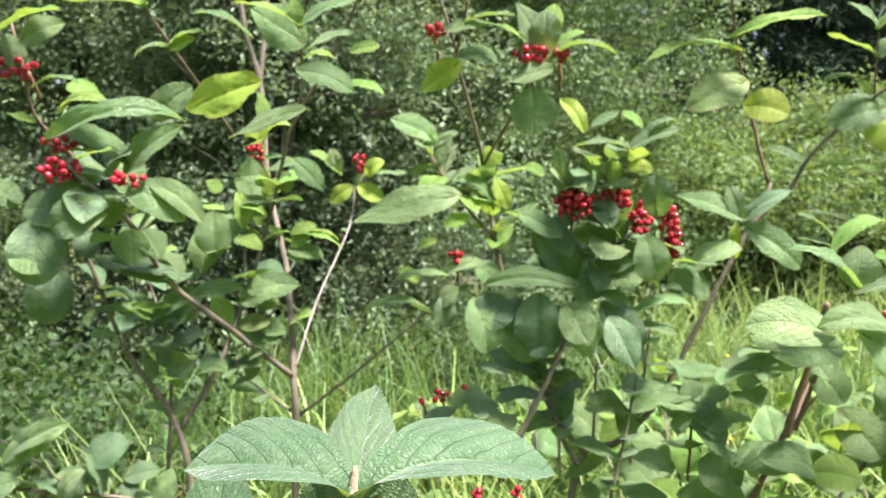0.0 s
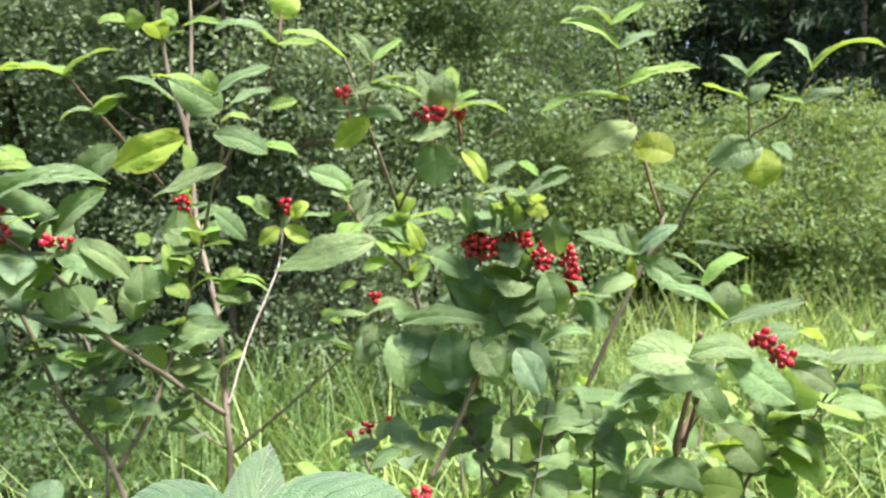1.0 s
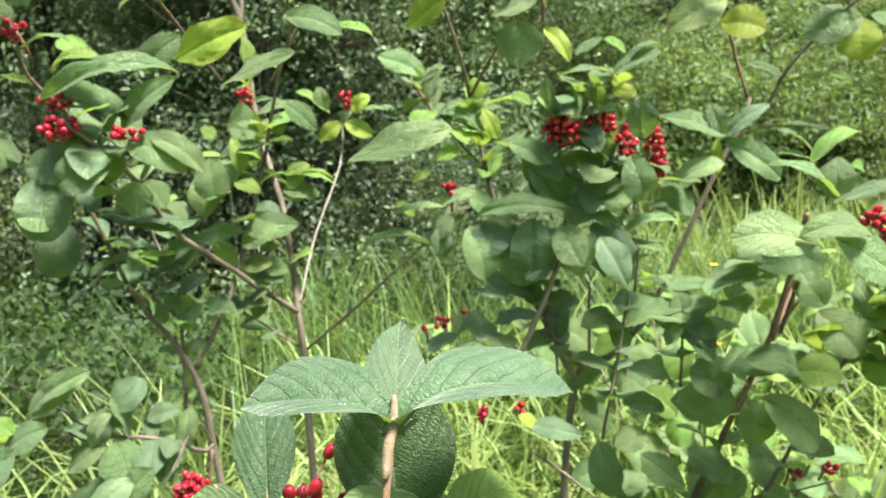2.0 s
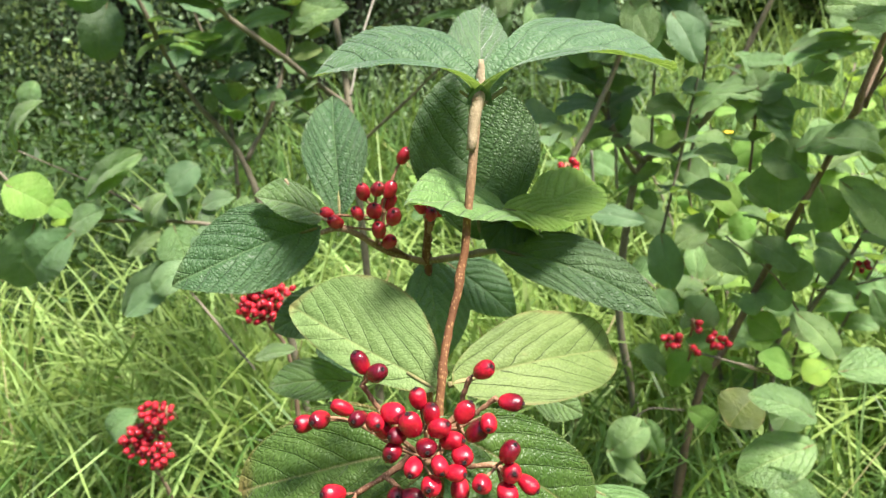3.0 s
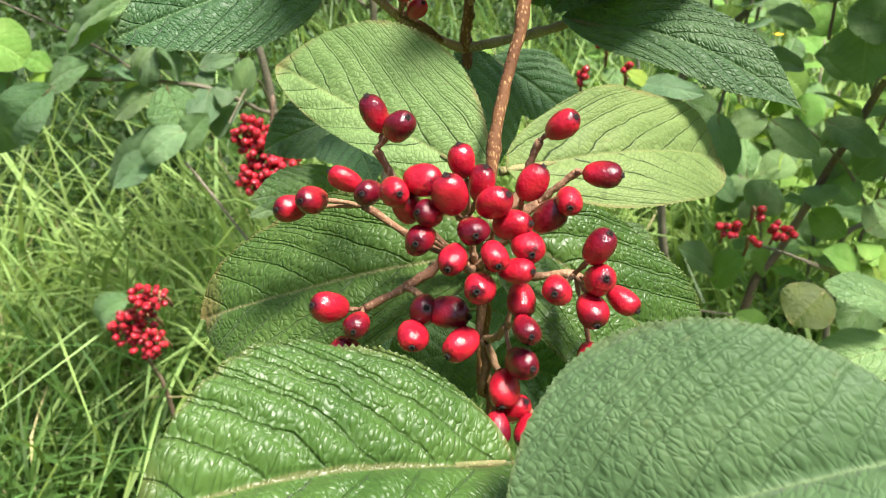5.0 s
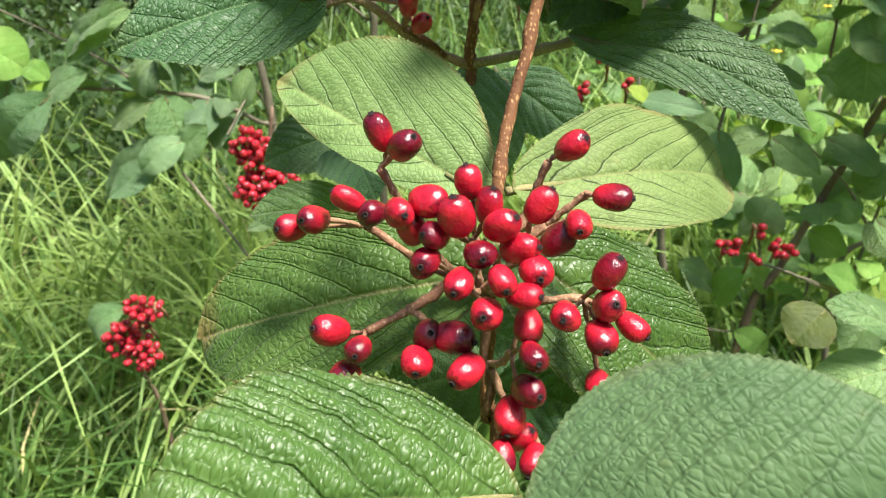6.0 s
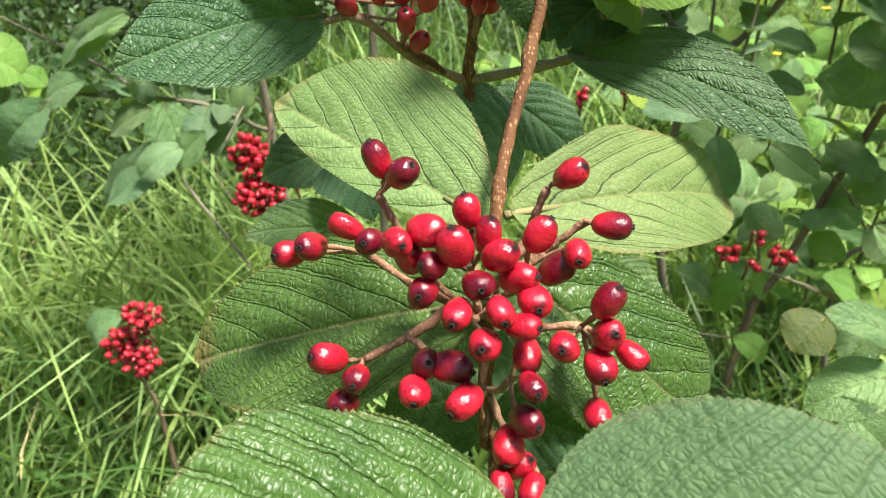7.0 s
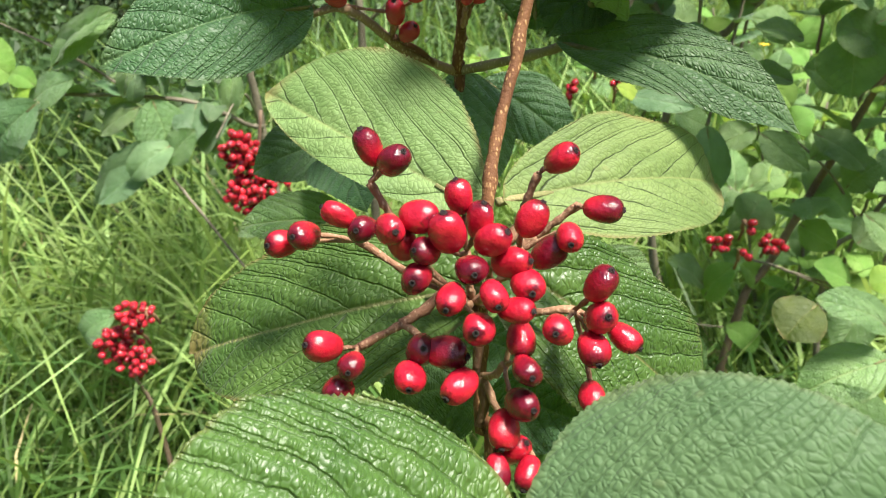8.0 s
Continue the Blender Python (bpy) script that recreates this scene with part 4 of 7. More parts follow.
leaf(left_shrub, (-0.364, 0.98, 0.986), (-0.302, 0.984, 0.978), 0.023, (0.33, -0.47, 0.81), "dark")
leaf(left_shrub, (-0.351, 1.05, 0.918), (-0.3, 1.058, 0.951), 0.028, (0.37, -0.59, 0.83), "mid")
leaf(left_shrub, (-0.309, 1.08, 0.941), (-0.254, 1.093, 0.951), 0.027, (0.39, -0.61, 0.77), "mid")
leaf(left_shrub, (-0.254, 1.1, 0.931), (-0.19, 1.095, 0.958), 0.039, (0.1, -0.81, 0.63), "mid")
leaf(left_shrub, (-0.233, 1.1, 0.921), (-0.208, 1.105, 0.927), 0.019, (0.18, -0.73, 0.72), "pale")
leaf(left_shrub, (-0.231, 1.1, 0.903), (-0.199, 1.102, 0.891), 0.026, (0.28, -0.72, 0.57), "mid")
leaf(left_shrub, (-0.358, 1.05, 0.905), (-0.305, 1.055, 0.914), 0.019, (0.21, -0.46, 0.92), "mid")
leaf(left_shrub, (-0.356, 1.05, 0.876), (-0.328, 1.046, 0.888), 0.019, (0.27, -0.58, 0.87), "mid")
leaf(left_shrub, (-0.381, 0.95, 1.177), (-0.412, 0.95, 1.193), 0.026, (0.38, -0.65, 0.56), "young")
leaf(left_shrub, (-0.395, 0.95, 1.144), (-0.362, 0.939, 1.165), 0.017, (0.27, -0.64, 0.76), "young")
leaf(left_shrub, (-0.349, 1.25, 1.387), (-0.392, 1.236, 1.387), 0.024, (0.26, -0.56, 0.84), "young")
leaf(left_shrub, (-0.341, 1.25, 1.383), (-0.343, 1.237, 1.41), 0.028, (0.26, -0.85, 0.37), "young")
leaf(left_shrub, (-0.279, 1.3, 1.396), (-0.22, 1.278, 1.396), 0.020, (0, -0.58, 0.75), "young")
leaf(left_shrub, (-0.296, 1.3, 1.4), (-0.314, 1.291, 1.416), 0.025, (0.11, -0.86, 0.31), "young")
leaf(left_shrub, (-0.276, 1.08, 1.036), (-0.218, 1.073, 1.044), 0.021, (0.11, -0.5, 0.88), "mid")
leaf(left_shrub, (-0.329, 1, 1), (-0.307, 0.999, 1.007), 0.016, (0.08, -0.48, 0.98), "young")
leaf(left_shrub, (-0.249, 1.1, 0.85), (-0.227, 1.09, 0.864), 0.017, (0.13, -0.59, 0.72), "mid")
leaf(left_shrub, (-0.265, 1.1, 0.835), (-0.286, 1.095, 0.864), 0.016, (0.02, -0.58, 0.89), "dark")
leaf(left_shrub, (-0.146, 1.36, 1.07), (-0.125, 1.353, 1.106), 0.017, (-0.08, -0.68, 0.76), "mid")
leaf(left_shrub, (-0.445, 1.1, 0.927), (-0.363, 1.073, 0.928), 0.015, (0.11, -0.21, 0.93), "mid")
leaf(left_shrub, (0.003, 1.05, 0.94), (0.04, 1.048, 0.97), 0.023, (0.22, -0.63, 0.87), "mid")
leaf(left_shrub, (-0.224, 1, 1.256), (-0.284, 0.99, 1.277), 0.017, (0.24, -0.39, 0.96), "mid")
leaf(left_shrub, (-0.148, 0.95, 1.226), (-0.115, 0.944, 1.225), 0.013, (-0.02, -0.56, 0.85), "young")
leaf(left_shrub, (-0.221, 1.1, 1.167), (-0.244, 1.099, 1.156), 0.021, (0.36, -0.69, 0.85), "mid")
leaf(left_shrub, (-0.261, 1.3, 1.084), (-0.239, 1.299, 1.066), 0.020, (0.16, -0.87, 0.55), "pale")
leaf(left_shrub, (-0.474, 0.93, 0.772), (-0.392, 0.898, 0.826), 0.033, (0.16, -0.63, 0.73), "mid")
leaf(left_shrub, (-0.528, 0.93, 0.735), (-0.491, 0.929, 0.742), 0.023, (0.14, -0.51, 0.85), "yellow")
leaf(left_shrub, (-0.556, 0.9, 0.79), (-0.517, 0.909, 0.758), 0.052, (0.41, -0.75, 0.46), "young")
leaf(left_shrub, (-0.393, 0.93, 0.764), (-0.399, 0.92, 0.728), 0.021, (0.22, -0.73, 0.75), "dark")
leaf(left_shrub, (-0.379, 0.92, 0.727), (-0.365, 0.911, 0.675), 0.050, (0.5, -0.78, 0.66), "mid")
leaf(left_shrub, (-0.399, 0.92, 0.723), (-0.442, 0.919, 0.695), 0.029, (0.21, -0.71, 0.78), "mid")
leaf(left_shrub, (-0.385, 0.92, 0.681), (-0.457, 0.912, 0.62), 0.038, (0.25, -0.7, 0.6), "dark")
leaf(left_shrub, (-0.536, 0.9, 0.741), (-0.584, 0.916, 0.657), 0.052, (0.43, -0.74, 0.45), "dark")
leaf(left_shrub, (-0.417, 0.9, 1.044), (-0.424, 0.892, 0.976), 0.054, (0.25, -0.89, 0.25), "dark")
leaf(left_shrub, (-0.448, 1, 0.977), (-0.466, 0.991, 0.914), 0.047, (0.3, -0.86, 0.42), "dark")
leaf(left_shrub, (-0.39, 0.98, 0.995), (-0.308, 0.991, 0.971), 0.027, (0.05, -0.63, 0.75), "dark")
leaf(left_shrub, (-0.315, 0.92, 1.035), (-0.294, 0.911, 1.007), 0.029, (0.46, -0.85, 0.52), "mid")
leaf(left_shrub, (-0.286, 1.05, 1.027), (-0.287, 1.035, 0.976), 0.036, (0.16, -0.94, 0.13), "mid")
leaf(left_shrub, (-0.369, 0.9, 1.075), (-0.436, 0.915, 1.044), 0.036, (0.26, -0.85, 0.44), "mid")
leaf(left_shrub, (-0.352, 0.9, 1.075), (-0.352, 0.896, 1.04), 0.041, (0.4, -0.9, 0.29), "mid")
leaf(left_shrub, (-0.29, 0.88, 1.087), (-0.24, 0.885, 1.048), 0.025, (0.1, -0.79, 0.64), "mid")
leaf(left_shrub, (-0.5, 1, 1.055), (-0.525, 0.989, 1.085), 0.030, (0.38, -0.74, 0.52), "mid")
leaf(left_shrub, (-0.504, 1, 1.068), (-0.491, 0.996, 1.056), 0.016, (0.32, -0.63, 0.7), "mid")
leaf(left_shrub, (-0.244, 1.1, 0.949), (-0.178, 1.088, 0.956), 0.035, (0.28, -0.85, 0.51), "mid")
leaf(left_shrub, (-0.256, 1.1, 0.901), (-0.216, 1.085, 0.906), 0.024, (0.09, -0.84, 0.5), "pale")
leaf(left_shrub, (-0.317, 1.08, 0.914), (-0.374, 1.09, 0.9), 0.027, (0.34, -0.62, 0.77), "mid")
leaf(left_shrub, (-0.359, 1.05, 0.914), (-0.431, 1.013, 0.909), 0.013, (0.19, -0.22, 0.95), "mid")
leaf(left_shrub, (-0.241, 1.1, 0.893), (-0.205, 1.098, 0.877), 0.020, (0.22, -0.63, 0.81), "mid")
leaf(left_shrub, (-0.364, 0.95, 0.785), (-0.389, 0.947, 0.769), 0.038, (0.45, -0.75, 0.56), "dark")
leaf(left_shrub, (-0.415, 0.93, 0.758), (-0.384, 0.925, 0.748), 0.019, (0.38, -0.54, 0.72), "mid")
leaf(left_shrub, (-0.324, 0.95, 0.662), (-0.354, 0.942, 0.682), 0.014, (0.27, -0.42, 0.77), "mid")
leaf(left_shrub, (-0.431, 0.75, 0.906), (-0.418, 0.753, 0.929), 0.021, (0.39, -0.55, 0.76), "mid")
leaf(left_shrub, (-0.429, 0.72, 0.877), (-0.392, 0.71, 0.918), 0.020, (0.42, -0.53, 0.91), "mid")
leaf(left_shrub, (-0.354, 1.05, 0.84), (-0.363, 1.041, 0.865), 0.020, (0.19, -0.59, 0.8), "mid")
leaf(left_shrub, (-0.269, 1.1, 0.844), (-0.229, 1.096, 0.848), 0.020, (0.05, -0.48, 0.76), "mid")
leaf(left_shrub, (-0.179, 1.15, 1.02), (-0.203, 1.149, 0.998), 0.021, (0.25, -0.8, 0.46), "young")
leaf(left_shrub, (-0.198, 1.15, 1.013), (-0.129, 1.13, 1.001), 0.014, (0.17, -0.23, 1.06), "young")
leaf(left_shrub, (-0.204, 1.15, 0.994), (-0.159, 1.151, 0.985), 0.025, (-0.05, -0.79, 0.67), "mid")
leaf(left_shrub, (-0.391, 0.88, 1.132), (-0.267, 0.912, 1.154), 0.026, (0.54, -0.7, 0.69), "mid")
leaf(left_shrub, (-0.358, 0.86, 1.112), (-0.317, 0.845, 1.123), 0.012, (0.24, -0.22, 0.89), "young")
leaf(left_shrub, (-0.424, 0.88, 1.23), (-0.38, 0.88, 1.248), 0.030, (0.59, -0.77, 0.55), "mid")
leaf(left_shrub, (-0.441, 0.88, 1.241), (-0.372, 0.858, 1.257), 0.015, (0.04, -0.22, 1.09), "young")
leaf(left_shrub, (-0.441, 0.9, 1.204), (-0.445, 0.887, 1.237), 0.024, (0.39, -0.65, 0.65), "mid")
leaf(left_shrub, (-0.423, 0.9, 1.184), (-0.368, 0.884, 1.187), 0.013, (0.23, -0.36, 0.78), "mid")
leaf(left_shrub, (-0.394, 0.9, 1.159), (-0.335, 0.881, 1.165), 0.023, (0.2, -0.51, 0.7), "young")
leaf(left_shrub, (-0.424, 0.9, 1.149), (-0.447, 0.887, 1.156), 0.016, (0.29, -0.5, 0.9), "young")
leaf(left_shrub, (-0.3, 1.1, 1.172), (-0.245, 1.113, 1.225), 0.041, (0.14, -0.94, 0.18), "yellow")
leaf(left_shrub, (-0.289, 1, 1.251), (-0.313, 0.993, 1.236), 0.018, (0.27, -0.71, 0.66), "young")
leaf(left_shrub, (-0.381, 0.9, 1.052), (-0.445, 0.912, 1.056), 0.040, (0.33, -0.81, 0.31), "mid")
leaf(left_shrub, (-0.371, 0.9, 1.059), (-0.348, 0.901, 1.074), 0.034, (0.23, -0.82, 0.48), "mid")
leaf(left_shrub, (-0.436, 0.9, 1.021), (-0.407, 0.896, 0.992), 0.059, (0.6, -0.83, 0.35), "mid")
leaf(left_shrub, (-0.348, 1, 1.29), (-0.439, 0.999, 1.291), 0.019, (-0.01, -0.23, 0.98), "young")
blob_cluster(left_shrub, (-0.444, 0.9, 1.207), 0.0242, 0.0161, 18, 0.0116, 301, "crowded red berry cluster")
blob_cluster(left_shrub, (-0.4, 0.9, 1.125), 0.0184, 0.0092, 10, 0.0116, 302, "crowded red berry cluster")
blob_cluster(left_shrub, (-0.388, 0.88, 1.099), 0.0231, 0.0128, 18, 0.0116, 303, "crowded red berry cluster")
blob_cluster(left_shrub, (-0.314, 0.87, 1.092), 0.0172, 0.0062, 9, 0.0116, 304, "crowded red berry cluster")
blob_cluster(left_shrub, (-0.14, 1.36, 1.111), 0.0134, 0.0143, 12, 0.0116, 305, "crowded red berry cluster")
blob_cluster(left_shrub, (-0.253, 1.15, 1.123), 0.0117, 0.0117, 8, 0.0116, 306, "crowded red berry cluster")
leafy(left_shrub, [(-0.398, 1, 0.99), (-0.341, 0.95, 1.051), (-0.349, 0.9, 1.108)], 4, 0.06, ['mid', 'young', 'mid'], 76, 0.2)
leafy(left_shrub, [(-0.297, 1.05, 0.981), (-0.245, 1.05, 1.025), (-0.235, 1.1, 1.072)], 5, 0.05, ['mid', 'mid', 'young'], 77, 0.2)
leafy(left_shrub, [(-0.334, 1.07, 0.77), (-0.33, 1.06, 0.874), (-0.345, 1.05, 0.974)], 6, 0.05, ['mid', 'dark', 'young'], 71, 0.2)
leafy(left_shrub, [(-0.306, 1, 0.681), (-0.345, 0.95, 0.721), (-0.493, 0.93, 0.739)], 6, 0.05, ['mid', 'dark', 'mid'], 72, 0.2)
leafy(left_shrub, [(-0.313, 1.32, 1.316), (-0.328, 1.32, 1.439), (-0.332, 1.3, 1.562)], 4, 0.06, ['mid', 'young'], 73, 0.2)
leafy(left_shrub, [(-0.201, 1.15, 0.769), (-0.248, 1.12, 0.816), (-0.288, 1.1, 0.851)], 3, 0.045, ['mid'], 74, 0.2)
leafy(left_shrub, [(-0.234, 1.15, 1.028), (-0.252, 1.2, 1.106), (-0.272, 1.25, 1.173)], 5, 0.055, ['mid', 'young'], 75, 0.2)
leaf(left_shrub, (-0.471, 0.919, 0.771), (-0.405, 0.926, 0.817), 0.036, (0.1, -0.7, 0.7), "mid")
leaf(left_shrub, (-0.378, 0.922, 0.771), (-0.349, 0.945, 0.797), 0.034, (0.2, -0.8, 0.5), "dark")
leaf(left_shrub, (-0.385, 0.869, 0.751), (-0.362, 0.873, 0.783), 0.022, (-0.5, -0.8, 0.3), "mid")
leaf(left_shrub, (-0.375, 0.940, 0.749), (-0.420, 0.919, 0.757), 0.028, (0.1, -0.5, 0.8), "mid")
leaf(left_shrub, (-0.357, 0.969, 0.739), (-0.318, 0.971, 0.749), 0.026, (0.1, -0.6, 0.7), "dark")
leafy(left_shrub, [(-0.332, 1.07, 0.768), (-0.387, 1.05, 0.867), (-0.413, 1.02, 0.966), (-0.41, 0.96, 1.06)], 3, 0.052, ["mid", "mid", "dark"], 51, 0.3)
leafy(left_shrub, [(-0.198, 1.15, 0.819), (-0.219, 1.2, 0.955), (-0.27, 1.3, 1.084)], 4, 0.050, ["mid", "young", "dark"], 52, 0.2)
leafy(left_shrub, [(-0.327, 1.07, 0.768), (-0.255, 1.11, 0.937), (-0.192, 1.06, 1.134)], 5, 0.050, ["mid", "young", "mid"], 53, 0.15)
leafy(left_shrub, [(-0.270, 1.05, 0.913), (-0.335, 0.95, 1.031), (-0.388, 0.88, 1.109)], 3, 0.055, ["mid", "dark"], 54, 0.1)
leafy(left_shrub, [(-0.36, 1.1, 0.655), (-0.348, 1.09, 0.758), (-0.379, 1.1, 0.954)], 4, 0.045, ["mid", "young"], 55, 0.3)


# ---- the dense shrub beside it ----
right_shrub = thing("wayfaring_shrub", (0.22, 1.1, 0.0), "dense wayfaring tree shrub with ribbed leaves and hanging red berries", "shrub", "wayfaring shrubs")
branch(right_shrub, [(0.22, 1.1, -0.02, 0.0072), (0.21, 1.1, 0.3, 0.0065), (0.1735, 1.1, 0.5269, 0.0054), (0.1902, 1.1, 0.7261, 0.0049), (0.2389, 1.1, 0.7607, 0.0043), (0.286, 1.1, 0.8141, 0.0040), (0.3136, 1.1, 0.8712, 0.0037), (0.356, 1.1, 0.9665, 0.0036), (0.3979, 1.1, 1.0528, 0.0032), (0.4365, 1.1, 1.0916, 0.0029), (0.46, 1.08, 1.1461, 0.0023), (0.5156, 1.05, 1.2127, 0.0020), (0.5467, 1.02, 1.2362, 0.0017), (0.572, 1, 1.2871, 0.0013)], BARK)
branch(right_shrub, [(0.1902, 1.1, 0.7261, 0.0036), (0.1706, 1.1, 0.7549, 0.0032), (0.155, 1.1, 0.795, 0.0029)], BARK)
branch(right_shrub, [(0.1969, 1.1, 0.7435, 0.0040), (0.1478, 1.1, 0.809, 0.0036), (0.162, 1.08, 0.9015, 0.0032), (0.1746, 1.05, 0.9764, 0.0029), (0.1947, 1.03, 1.0091, 0.0025), (0.2234, 1, 1.0417, 0.0022)], BARK)
branch(right_shrub, [(0.1478, 1.1, 0.809, 0.0036), (0.0931, 1.1, 0.9215, 0.0033), (0.0779, 1.1, 0.9847, 0.0031), (0.0591, 1.1, 1.0705, 0.0028), (0.0518, 1.1, 1.1153, 0.0025), (0.0359, 1.02, 1.1698, 0.0022), (0.018, 0.97, 1.2233, 0.0019), (0.0128, 0.95, 1.2483, 0.0017), (-0.0048, 0.93, 1.2943, 0.0014)], BARK)
branch(right_shrub, [(0.078, 1.1, 1.0081, 0.0022), (0.0321, 1.1, 1.0629, 0.0019), (0.0048, 1.05, 1.0969, 0.0016), (-0.0203, 1.05, 1.1374, 0.0013)], SHOOT)
branch(right_shrub, [(0.0159, 0.95, 1.2352, 0.0014), (0.0278, 0.92, 1.2899, 0.0011)], SHOOT)
branch(right_shrub, [(0.0518, 1.1, 1.1153, 0.0022), (0.0786, 1, 1.1695, 0.0019), (0.0973, 0.9, 1.2126, 0.0017), (0.1003, 0.89, 1.2337, 0.0014)], SHOOT)
branch(right_shrub, [(0.0907, 1, 0.7736, 0.0036), (0.127, 1, 0.847, 0.0032), (0.1558, 1, 0.9197, 0.0029)], BARK)
branch(right_shrub, [(0.2073, 1.1, 0.7433, 0.0022), (0.2069, 1.1, 0.8645, 0.0014)], BARK)
branch(right_shrub, [(0.2553, 1.1, 0.7099, 0.0022), (0.2701, 1.1, 0.8637, 0.0018), (0.2736, 1.1, 0.9196, 0.0014)], BARK)
branch(right_shrub, [(0.4186, 1.12, 1.1024, 0.0023), (0.3838, 1.1, 1.1923, 0.0020), (0.3509, 1.05, 1.2495, 0.0017), (0.3219, 1, 1.3144, 0.0014)], SHOOT)
branch(right_shrub, [(0.4057, 1.1, 1.0606, 0.0025), (0.4226, 1.12, 1.1024, 0.0022)], BARK)
branch(right_shrub, [(0.5119, 1.05, 1.2127, 0.0014), (0.5024, 1.03, 1.2692, 0.0013), (0.4979, 1.02, 1.2859, 0.0011)], SHOOT)
branch(right_shrub, [(0.1716, 1.15, 0.6919, 0.0022), (0.1674, 1.15, 0.7599, 0.0022), (0.1627, 1.2, 0.796, 0.0022)], PALE_BARK)
branch(right_shrub, [(0.1454, 1.2, 0.6729, 0.0022), (0.1412, 1.2, 0.7349, 0.0022)], PALE_BARK)
branch(right_shrub, [(0.2165, 1.05, 0.6585, 0.0022), (0.2355, 1.05, 0.7677, 0.0018), (0.2503, 1.05, 0.8603, 0.0014)], BARK)
branch(right_shrub, [(0.1145, 0.95, 0.6871, 0.0018), (0.1558, 0.95, 0.6562, 0.0014), (0.2191, 0.95, 0.5998, 0.0011)], BARK)
leaf(right_shrub, (-0.01, 0.93, 1.298), (-0.073, 0.911, 1.318), 0.019, (0.14, -0.41, 0.92), "young")
leaf(right_shrub, (0.024, 0.93, 1.294), (0.002, 0.917, 1.32), 0.015, (-0.07, -0.75, 0.62), "mid")
leaf(right_shrub, (0.027, 0.93, 1.292), (0.06, 0.933, 1.318), 0.015, (-0.1, -0.59, 0.87), "young")
leaf(right_shrub, (0.046, 0.93, 1.263), (-0.004, 0.93, 1.253), 0.019, (-0.15, -0.74, 0.72), "mid")
leaf(right_shrub, (0.027, 0.93, 1.266), (0.078, 0.911, 1.27), 0.010, (-0.14, -0.25, 1), "mid")
leaf(right_shrub, (0.04, 0.93, 1.263), (0.09, 0.916, 1.244), 0.012, (0.16, -0.41, 0.91), "young")
leaf(right_shrub, (0.016, 0.94, 1.231), (-0.02, 0.932, 1.234), 0.012, (0.14, -0.4, 0.77), "mid")
leaf(right_shrub, (0.02, 0.94, 1.231), (0.062, 0.942, 1.225), 0.021, (-0.14, -0.73, 0.58), "mid")
leaf(right_shrub, (0.018, 0.95, 1.225), (-0.022, 0.96, 1.195), 0.028, (0.12, -0.94, 0.26), "yellow")
leaf(right_shrub, (0.101, 0.9, 1.238), (0.076, 0.883, 1.278), 0.026, (0.16, -0.94, 0.38), "mid")
leaf(right_shrub, (0.107, 0.9, 1.241), (0.118, 0.905, 1.283), 0.023, (-0.18, -0.94, 0.37), "young")
leaf(right_shrub, (0.105, 0.89, 1.236), (0.106, 0.883, 1.273), 0.029, (-0.14, -0.99, 0.05), "mid")
leaf(right_shrub, (0.116, 0.9, 1.236), (0.148, 0.899, 1.253), 0.015, (-0.09, -0.57, 0.78), "young")
leaf(right_shrub, (0.11, 0.89, 1.223), (0.177, 0.866, 1.226), 0.016, (0.12, -0.4, 0.96), "mid")
leaf(right_shrub, (0.112, 0.88, 1.215), (0.069, 0.885, 1.2), 0.023, (-0.06, -0.85, 0.63), "mid")
leaf(right_shrub, (0.097, 0.9, 1.193), (0.098, 0.896, 1.148), 0.044, (0.01, -0.99, 0.16), "mid")
leaf(right_shrub, (-0.011, 1.05, 1.148), (-0.064, 1.054, 1.169), 0.029, (0.02, -0.83, 0.44), "mid")
leaf(right_shrub, (-0.018, 1.05, 1.14), (-0.007, 1.043, 1.152), 0.017, (-0.05, -0.82, 0.43), "young")
leaf(right_shrub, (-0.006, 1.05, 1.139), (0.02, 1.055, 1.154), 0.014, (0.04, -0.7, 0.79), "mid")
leaf(right_shrub, (0.133, 0.95, 1.187), (0.156, 0.932, 1.152), 0.018, (-0.06, -0.84, 0.66), "yellow")
leaf(right_shrub, (0.167, 0.95, 1.163), (0.195, 0.949, 1.179), 0.013, (-0.09, -0.7, 0.7), "mid")
leaf(right_shrub, (0.204, 0.93, 1.138), (0.141, 0.908, 1.138), 0.015, (-0.19, -0.39, 0.82), "mid")
leaf(right_shrub, (0.206, 0.93, 1.139), (0.255, 0.92, 1.16), 0.020, (-0.14, -0.69, 0.83), "mid")
leaf(right_shrub, (0.219, 0.95, 1.163), (0.196, 0.942, 1.177), 0.013, (-0.2, -0.7, 0.64), "young")
leaf(right_shrub, (0.209, 0.95, 1.12), (0.232, 0.942, 1.114), 0.018, (-0.19, -0.81, 0.5), "yellow")
leaf(right_shrub, (0.22, 0.93, 1.152), (0.255, 0.926, 1.168), 0.011, (-0.27, -0.55, 0.96), "mid")
leaf(right_shrub, (0.015, 1, 1.079), (-0.097, 0.978, 1.046), 0.045, (0.22, -0.74, 0.72), "mid")
leaf(right_shrub, (0.082, 1.05, 1.067), (0.065, 1.051, 1.102), 0.020, (-0.02, -0.89, 0.59), "yellow")
leaf(right_shrub, (0.098, 1, 1.06), (0.142, 0.982, 1.036), 0.027, (0.05, -0.79, 0.54), "mid")
leaf(right_shrub, (0.123, 1.05, 1.107), (0.101, 1.051, 1.117), 0.017, (0.06, -0.69, 0.62), "young")
